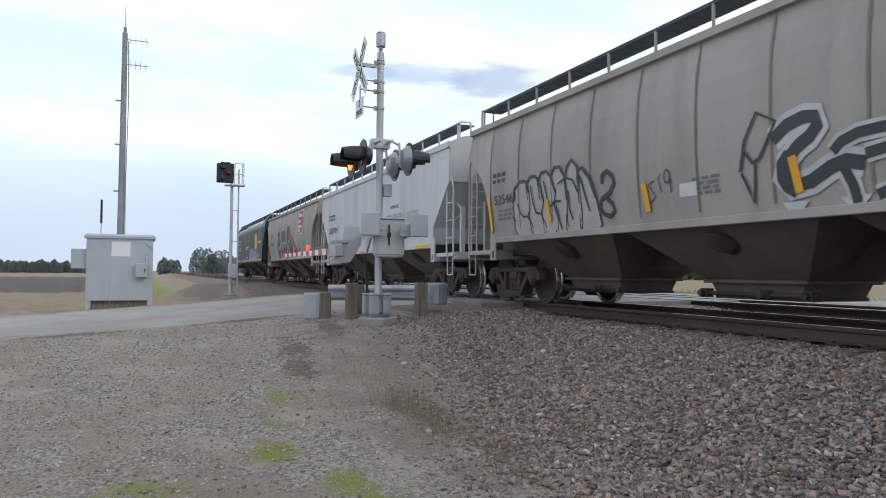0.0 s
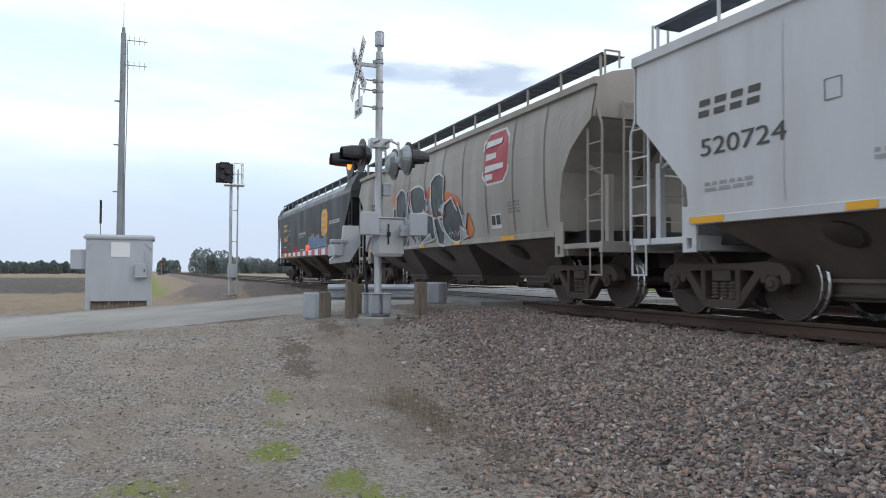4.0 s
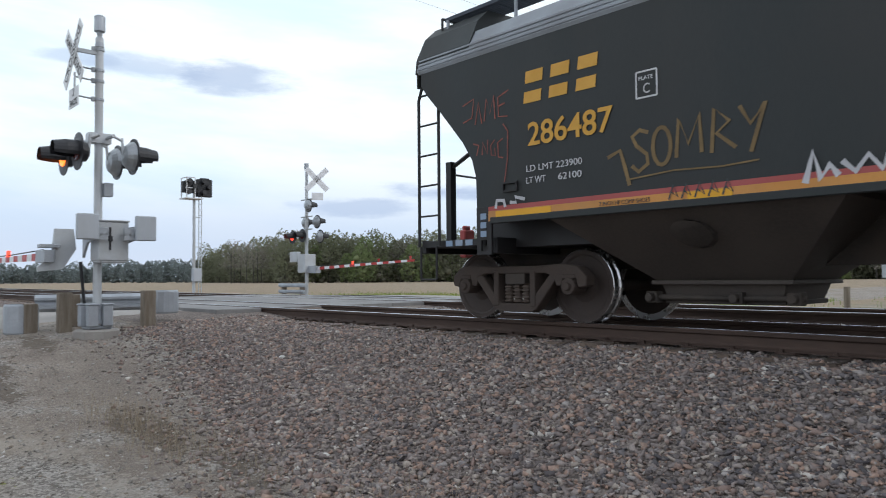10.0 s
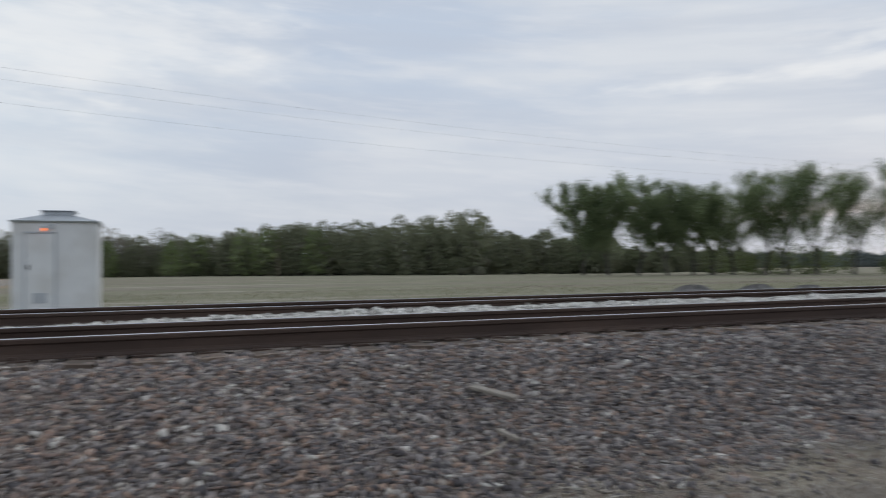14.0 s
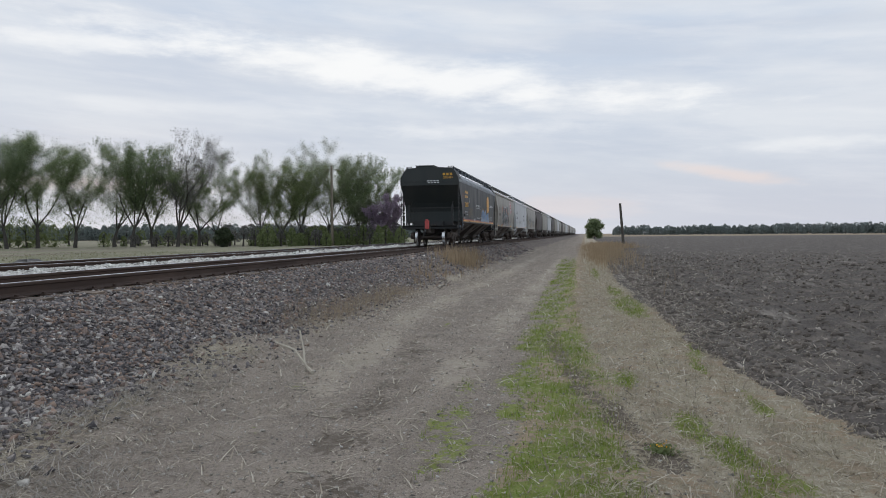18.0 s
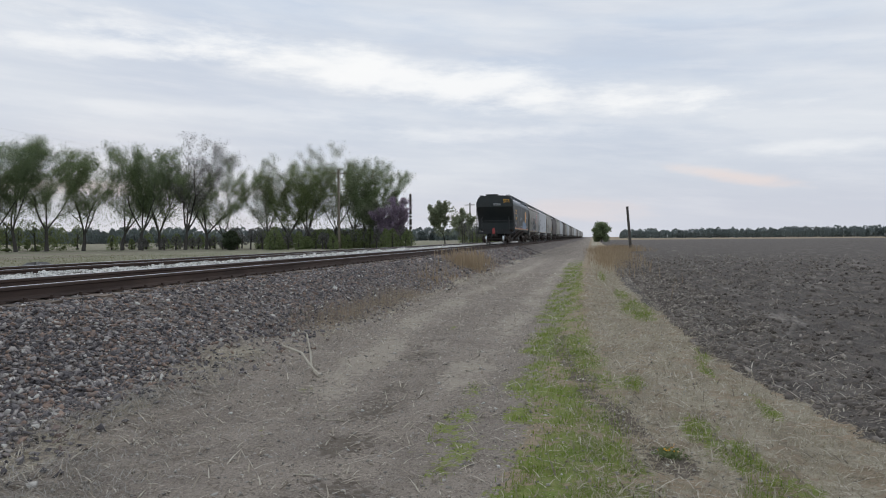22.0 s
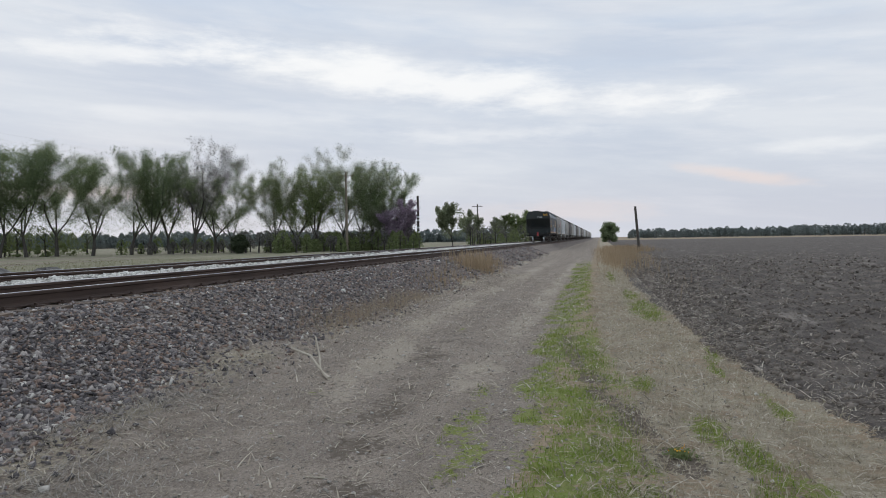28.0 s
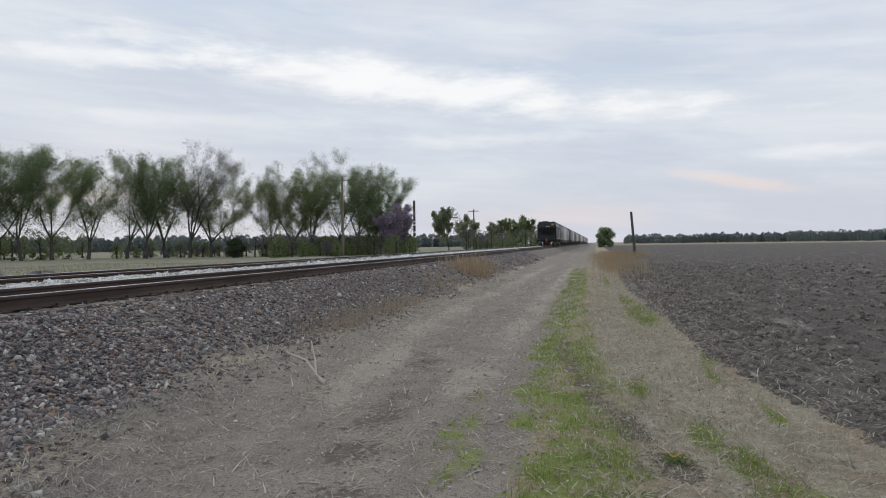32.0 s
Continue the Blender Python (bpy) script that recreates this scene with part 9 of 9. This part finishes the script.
def build_woods():
    woods("woodland", "mixed green woodland along the far side of the fields", [(66, 60, 330, 235, 16.0, 50), (60, 40, 225, 212, 15.5, 110), (40, 15, 212, 208, 13.5, 120), (15, -6, 208, 195, 10.5, 74), (-6, -16, 190, 165, 12.5, 46), (-16, -26, 165, 150, 13.0, 44), (-26, -36, 150, 155, 9.0, 36), (-36, -46, 155, 175, 6.0, 30)], "wood", 500, 0.38, 3.2)
    woods("bare_woodland", "grey leafless trees among the woodland", [(64, 40, 236, 210, 14.5, 60), (34, 4, 206, 204, 14.0, 60), (4, -10, 204, 190, 12, 20), (24, 10, 200, 200, 8, 14)], "twiggy", 520, 0.26, 2.0)
    woods("bright_woodland", "brighter green trees in the woodland's edge", [(58, 38, 214, 206, 13.5, 18), (38, 20, 206, 203, 12, 10), (20, -28, 203, 150, 11, 16), (20.3, 18.6, 190, 190, 6.5, 6)], "leafy", 540, 0.36, 3.0)
    woods("dark_underwood", "dark underwood along the woodland's foot", [(66, 40, 300, 216, 5.5, 120), (40, 0, 214, 202, 5.5, 170), (0, -40, 200, 158, 4.5, 130)], "wood", 550, 0.5, 0.7)
    woods("western_woods", "wood along the western fields in haze-tinted colour", [(75.5, 66, 430, 335, 11.0, 60), (94, 112, 420, 420, 6.5, 130), (86.5, 75.5, 520, 440, 11, 90), (87, 84, 330, 330, 11, 12), (89.3, 88, 300, 300, 7.0, 6)], "haze", 560, 0.5, 1.7)
    woods("eastern_woods", "low wood beyond the ploughed field in haze-tinted colour", [(-92.2, -118, 640, 560, 8.0, 240), (-34, -84, 330, 420, 7.5, 330)], "haze", 580, 0.55, 1.3)
    # shrubs under the tree row
    woods("hedge_shrubs", "low leafy shrubs below the trees", [(-64.5, -76, 100, 103, 3.0, 40), (-80, -87, 175, 200, 4.5, 30)], "yellow", 600, 0.16, 2.0)
    woods("row_undergrowth", "young green undergrowth among the row of trees", [(-43, -52, 119, 119, 4.6, 18), (-54, -63, 118, 116, 2.6, 14)], "yellow", 603, 0.14, 1.6)
    woods("hedge_twigs", "grey twiggy undergrowth below the trees", [(-62, -76, 101, 104, 3.6, 40), (-55, -62, 110, 110, 2.2, 14), (-80, -87, 170, 200, 6, 24)], "bare", 605, 0.14, 1.2)
    for az, d, h, wide, lf, lab in ((-62.2, 100, 2.7, 2.6, "cedar", "small dark evergreen in the meadow"), (-90.75, 240, 6.4, 6.8, "green", "lone round tree at the field's edge")):
        p = dirv(az) * d
        round_tree(p.x, p.y, h, wide, lf, 610 + int(d), lab)


def blades(name, label, P, height, width, mat, seed, lean=0.5):
    """Bent grass blades at the places P, in one mesh."""
    r = np.random.RandomState(seed)
    n = len(P)
    a = r.uniform(0, 6.283, n)
    o = np.stack([np.cos(a), np.sin(a), np.zeros(n)], 1)
    s = np.stack([-np.sin(a), np.cos(a), np.zeros(n)], 1) * (width / 2)[:, None]
    b = r.uniform(0.1, 1.0, n)[:, None] * lean * height[:, None]
    up = np.array([0, 0, 1.0])
    mid = P + o * b * 0.35 + up * (height * 0.6)[:, None]
    tip = P + o * b + up * (height * r.uniform(0.75, 1.0, n))[:, None]
    V = np.stack([P - s, P + s, mid + s * 0.8, mid - s * 0.8, tip], 1)
    k = 5 * np.arange(n)[:, None]
    F = np.concatenate([np.concatenate([k, k + 1, k + 2], 1), np.concatenate([k, k + 2, k + 3], 1), np.concatenate([k + 3, k + 2, k + 4], 1)])
    return tagged(new(name, raw_mesh(name, V.reshape(-1, 3), F, mat)), label, "grass", kind="stuff")


def surface(x, y):
    return ground_z(x, y) + np.where(np.abs(x) < 200, ground_relief(x, y), 0)


def build_grass():
    r = np.random.RandomState(70)
    g1 = leaf_material("fresh_grass", (0.14, 0.23, 0.026), (0.22, 0.285, 0.05), (0.36, 0.35, 0.14))
    g2 = leaf_material("dry_grass", (0.46, 0.41, 0.31), (0.36, 0.31, 0.225), (0.60, 0.55, 0.45))
    g3 = leaf_material("brown_stalks", (0.30, 0.235, 0.165), (0.35, 0.285, 0.21), (0.41, 0.345, 0.26))
    n = 260000
    x, y = 2.2 + 45 * r.uniform(0, 1, n) ** 2.0, r.uniform(-2.4, 1.6, n)
    _, b, _ = cover(x, y)
    q = 0.5 + 0.5 * wave(x, y, 0.7, 71)
    k = r.uniform(0, 1, n) < np.clip(b[:, 0] - 0.30, 0, 1) * (0.35 + 0.65 * q) * 1.7
    P = np.stack([x[k], y[k], surface(x[k], y[k]) - 0.005], 1)
    blades("verge_grass", "fresh green grass along the track's verge", P, r.uniform(0.012, 0.065, k.sum()) * (0.6 + 0.8 * q[k]), r.uniform(0.002, 0.0045, k.sum()) * (1 + x[k] / 10), g1, 72, 1.2)
    k = r.uniform(0, 1, n) < np.clip(b[:, 1] - 0.15, 0, 1) * 0.6 + np.clip(b[:, 0] - 0.3, 0, 1) * 0.14
    P = np.stack([x[k], y[k], surface(x[k], y[k]) - 0.005], 1)
    blades("dead_grass", "flattened straw-coloured grass beside the field", P, r.uniform(0.012, 0.06, k.sum()), r.uniform(0.003, 0.007, k.sum()) * (1 + x[k] / 12), g2, 73, 2.4)
    P, H = [], []
    for sx, sy, sr, m, h in ((5.3, 4.4, 0.5, 900, 0.10), (6.1, 4.3, 0.5, 900, 0.10), (6.9, 4.25, 0.5, 800, 0.10), (4.05, 3.6, 0.5, 900, 0.10), (4.2, 3.2, 0.5, 700, 0.08), (8.2, 4.5, 0.5, 500, 0.09), (3.2, 3.5, 0.5, 600, 0.10), (9.5, 4.6, 0.6, 400, 0.1), (7.4, 3.4, 0.8, 300, 0.06), (6.0, 2.9, 0.9, 350, 0.05)):
        px, py = r.normal(sx, sr, m), r.normal(sy, sr * 0.5, m)
        P.append(np.stack([px, py, surface(px, py) - 0.003], 1))
        H.append(0.55 * h * r.uniform(0.2, 1.2, m))
    P, H = np.concatenate(P), np.concatenate(H)
    blades("dead_weeds", "bleached flattened weeds beside the dirt track", P, H, r.uniform(0.003, 0.008, len(P)), leaf_material("bleached_weeds", (0.20, 0.18, 0.16), (0.42, 0.39, 0.355), (0.58, 0.55, 0.51)), 79, 5.0)
    # straw and twigs lying flat over the verge, the track and the edge of the field
    n = 120000
    x, y = 2.4 + 30 * r.uniform(0, 1, n) ** 2.0, r.uniform(-3.2, 5.0, n)
    b = cover(x, y)[1]
    k = r.uniform(0, 1, n) < np.clip(0.28 + 0.6 * b[:, 1] + 0.3 * np.exp(-((y - 3.9) / 0.7) ** 2) + 0.22 * b[:, 2] * np.exp(-((y + 2) / 1.2) ** 2), 0, 1) * (0.4 + 0.6 * (0.5 + 0.5 * wave(x, y, 0.8, 81)))
    P = np.stack([x[k], y[k], surface(x[k], y[k]) + r.uniform(0.001, 0.012, k.sum())], 1)
    l = (0.03 + 0.15 * r.uniform(0, 1, k.sum()) ** 3) * (1 + x[k] / 30)
    blades("straw_litter", "straw and broken stalks scattered over the verge", P, l * r.uniform(0.06, 0.3, k.sum()), r.uniform(0.004, 0.010, k.sum()) * (1 + x[k] / 14), leaf_material("straw", (0.13, 0.105, 0.08), (0.50, 0.44, 0.36), (0.72, 0.67, 0.58)), 82, 9.0)
    # stalks ploughed up in the field
    n = 46000
    x, y = 3.5 + 60 * r.uniform(0, 1, n) ** 2.0, -1.4 - 30 * r.uniform(0, 1, n) ** 2.2
    b = cover(x, y)[1]
    k = (b[:, 2] > 0.5) & (r.uniform(0, 1, n) < np.clip(0.12 + 1.2 * np.clip(wave(x * 0.16, y + 0.12 * x, 1.1, 83), 0, 1), 0, 1))
    P = np.stack([x[k], y[k], surface(x[k], y[k]) + r.uniform(0.0, 0.03, k.sum())], 1)
    l = (0.03 + 0.14 * r.uniform(0, 1, k.sum()) ** 2) * (1 + x[k] / 25)
    blades("field_stalks", "broken pale stalks in the ploughed soil", P, l * r.uniform(0.1, 0.4, k.sum()), r.uniform(0.004, 0.010, k.sum()) * (1 + x[k] / 14), leaf_material("field_straw", (0.22, 0.19, 0.16), (0.36, 0.32, 0.275), (0.50, 0.46, 0.40)), 84, 7.0)
    # dry stalks at the foot of the ballast, and by the crossing
    spots = [(-8.0, 2.65, 0.4, 260, 0.24), (-7.3, 2.7, 0.4, 260, 0.28), (-6.6, 2.62, 0.4, 200, 0.24), (-6.0, 3.0, 0.5, 220, 0.14), (-3.6, 3.0, 0.5, 260, 0.3), (-2.9, 3.2, 0.4, 200, 0.3)]
    spots += [(11.6 + 0.8 * j, 4.75 + 0.12 * math.sin(j * 2.1), 0.5, 260, 0.2 + 0.12 * (j % 3)) for j in range(10)]
    P, H = [], []
    for sx, sy, sr, m, h in spots:
        px, py = r.normal(sx, sr, m), r.normal(sy, sr * 0.45, m)
        P.append(np.stack([px, py, surface(px, py) - 0.005], 1))
        H.append(h * r.uniform(0.3, 1.2, m))
    P, H = np.concatenate(P), np.concatenate(H)
    blades("dry_stalks", "brown dry stalks along the foot of the ballast", P, H, r.uniform(0.002, 0.005, len(P)), g3, 74, 0.7)
    P, H = [], []
    for sx, sy, srx, sry, m, h in ((32.5, 5.5, 1.6, 0.4, 700, 0.7), (36.5, 5.7, 2.2, 0.4, 400, 0.6), (25, 5.2, 2.4, 0.35, 200, 0.35), (72, -1.6, 15, 0.8, 6000, 0.7), (85, -3.2, 4, 1.2, 2500, 0.85), (50, -0.9, 7, 0.4, 1500, 0.35)):
        px, py = r.normal(sx, srx, m), r.normal(sy, sry, m)
        P.append(np.stack([px, py, surface(px, py) - 0.01], 1))
        H.append(h * r.uniform(0.3, 1.1, m))
    P, H = np.concatenate(P), np.concatenate(H)
    g4 = leaf_material("tawny_reeds", (0.36, 0.27, 0.175), (0.31, 0.235, 0.155), (0.42, 0.33, 0.225))
    blades("tawny_reeds", "tawny dry reeds beside the track", P, H, r.uniform(0.01, 0.03, len(P)), g4, 75, 0.5)
    # moss and grass patches in the yard, meadow grass beyond the tracks
    n = 60000
    x, y = r.uniform(-13, 1, n), r.uniform(-5, 3.2, n)
    a, b, _ = cover(x, y)
    k = r.uniform(0, 1, n) < np.clip(b[:, 0] - 0.42, 0, 1) * 2.2
    P = np.stack([x[k], y[k], surface(x[k], y[k]) - 0.004], 1)
    blades("yard_grass", "thin olive grass in the gravel yard", P, r.uniform(0.006, 0.028, k.sum()), r.uniform(0.003, 0.006, k.sum()), leaf_material("olive_grass", (0.105, 0.115, 0.03), (0.15, 0.155, 0.05), (0.21, 0.20, 0.09)), 76, 1.2)
    n = 26000
    x, y = r.uniform(-60, -6, n), r.uniform(24, 46, n)
    _, b, _ = cover(x, y)
    k = (r.uniform(0, 1, n) < np.where(b[:, 0] > 0.3, 0.8, 0.04)) & (np.abs(x + 19.2 + 0.05 * (y - 8)) > 4.6)
    P = np.stack([x[k], y[k], surface(x[k], y[k]) - 0.01], 1)
    blades("roadside_grass", "bright grass along the far road", P, r.uniform(0.08, 0.3, k.sum()), r.uniform(0.02, 0.04, k.sum()), g1, 77, 0.6)
    n = 14000
    x, y = r.uniform(-9, 60, n), 17 + 30 * r.uniform(0, 1, n) ** 1.5
    P = np.stack([x, y, surface(x, y) - 0.01], 1)
    blades("meadow_grass", "short mixed grass on the meadow", P, r.uniform(0.04, 0.16, n), r.uniform(0.015, 0.04, n), leaf_material("meadow_blades", (0.12, 0.14, 0.05), (0.19, 0.18, 0.09), (0.28, 0.25, 0.16)), 78, 0.8)


def build_litter():
    pale = material("bleached_wood", (0.50, 0.45, 0.37), (0.36, 0.31, 0.25), 0.9, 0, 30, 4, 0.7, 0.2)
    rnd = random.Random(9)

    def stick(x, y, l, ang, r=0.008, fork=True, label="bleached dry stick lying on the ground"):
        s = thing("stick", label, "stick", group="dry sticks")
        a = radians(ang)
        pts = []
        for k in range(5):
            u = k / 4 - 0.5
            px, py = x + math.cos(a) * l * u + 0.04 * l * math.sin(k * 2.0), y + math.sin(a) * l * u
            pts.append((px, py, float(surface(px, py)) + r))
        m = Mesh()
        for k, (p, q) in enumerate(zip(pts, pts[1:])):
            m.tube(p, q, r * (1 - 0.15 * k), r * (0.85 - 0.15 * k), 6)
        if fork:
            m.tube(pts[2], (pts[2][0] + 0.25 * l * math.cos(a + 0.7), pts[2][1] + 0.25 * l * math.sin(a + 0.7), pts[2][2] + 0.04), r * 0.7, r * 0.3, 5)
        part("branch", m, pale, s)
    fs = thing("forked_branch", "bleached forked branch lying by the dirt track", "branch", group="dry sticks")
    q = Vector((7.9, 3.08, float(surface(7.9, 3.08)) + 0.02))
    part("branch", Mesh().tube(q, q + Vector((0.18, 0.13, 0.02)), 0.024, 0.020, 6).path([q + Vector((0.18, 0.13, 0.02)), q + Vector((0.3, 0.26, 0.10)), q + Vector((0.55, 0.45, 0.17)), q + Vector((0.75, 0.78, 0.22))], 0.015).path([q + Vector((0.25, 0.2, 0.06)), q + Vector((0.42, 0.28, 0.2)), q + Vector((0.6, 0.4, 0.40))], 0.012), pale, fs)
    for k in range(26):
        stick(rnd.uniform(3.6, 10), rnd.uniform(1.2, 4.2), rnd.uniform(0.12, 0.4), rnd.uniform(0, 180), rnd.uniform(0.004, 0.008), k % 3 == 0)
    for x, y, l, an in ((0.7, 3.9, 0.5, 20), (-0.6, 4.1, 0.4, 150), (2.6, 5.0, 0.8, 30), (-4.5, 3.2, 0.3, 10)):
        stick(x, y, l, an, 0.012, False)
    bd = thing("broken_board", "weathered broken board lying on the ballast", "board", group="broken boards")
    z = float(surface(2.78, 5.58)) + 0.075
    part("plank", Mesh().box((2.78, 5.58, z), (0.075, 0.42, 0.03), pose(0, 0, 0, 13, 0, 0) @ pose(0, 0, 0, 0, 0, 41)), MAT["tie_pale"], bd, bevel=0.004)
    b2 = thing("broken_board", "short weathered board end on the ballast", "board", group="broken boards")
    part("plank", Mesh().box((2.62, 5.02, float(surface(2.62, 5.02)) + 0.06), (0.05, 0.2, 0.025), pose(0, 0, 0, 14, 0, 30)), MAT["tie_pale"], b2, bevel=0.004)
    white = stone_material("white_stone", [(0, (0.52, 0.49, 0.45)), (0.5, (0.58, 0.56, 0.52)), (0.8, (0.46, 0.43, 0.39))])
    for az, el, s in ((60.25, -6.1, 0.13), (61.0, -12.6, 0.09), (-69.9, -3.9, 0.16), (-99.5, -9.0, 0.07), (-101, -11.5, 0.06), (-96.0, -6.0, 0.08), (57, -13.5, 0.1), (-62, -13.0, 0.05)):
        d = dirv(az, el)
        p = Vector((0, 0, 1.6))
        while p.z > gz(p.x, p.y) and p.length < 60:
            p += d * 0.05
        m = Mesh()
        rr = random.Random(int(az * 10))
        rings = [[(p.x + s * q * math.cos(a) * rr.uniform(0.8, 1.1), p.y + s * q * math.sin(a) * rr.uniform(0.7, 1.0), p.z + s * w) for a in np.linspace(0, 6.2832, 8)[:-1]] for q, w in ((0.35, -0.3), (0.5, 0.0), (0.42, 0.25), (0.15, 0.38))]
        st = thing("pale_rock", "single pale rock among the darker stones", "rock", group="pale rocks")
        part("rock", m.loft(rings), white, st)
    w = thing("weed_tuft", "low green weed with small yellow flowers", "weed")
    fx, fy = 5.45, -0.54
    r = np.random.RandomState(90)
    P = np.stack([r.normal(fx, 0.045, 260), r.normal(fy, 0.045, 260), float(surface(fx, fy)) + r.uniform(0, 0.05, 260)], 1)
    V, F = leaf_cards(P, r.uniform(0.01, 0.024, 260), 91)
    part("leaves", raw_mesh("leaves", V, F, LEAF["yellow"]), None, w)
    P = np.stack([r.normal(fx, 0.04, 14), r.normal(fy, 0.05, 14), float(surface(fx, fy)) + r.uniform(0.05, 0.08, 14)], 1)
    V, F = leaf_cards(P, np.full(14, 0.016), 92, 1.0)
    part("flowers", raw_mesh("flowers", V, F, MAT["yellow"]), None, w)


build_tree_row()
build_woods()
build_grass()
build_litter()


motions()
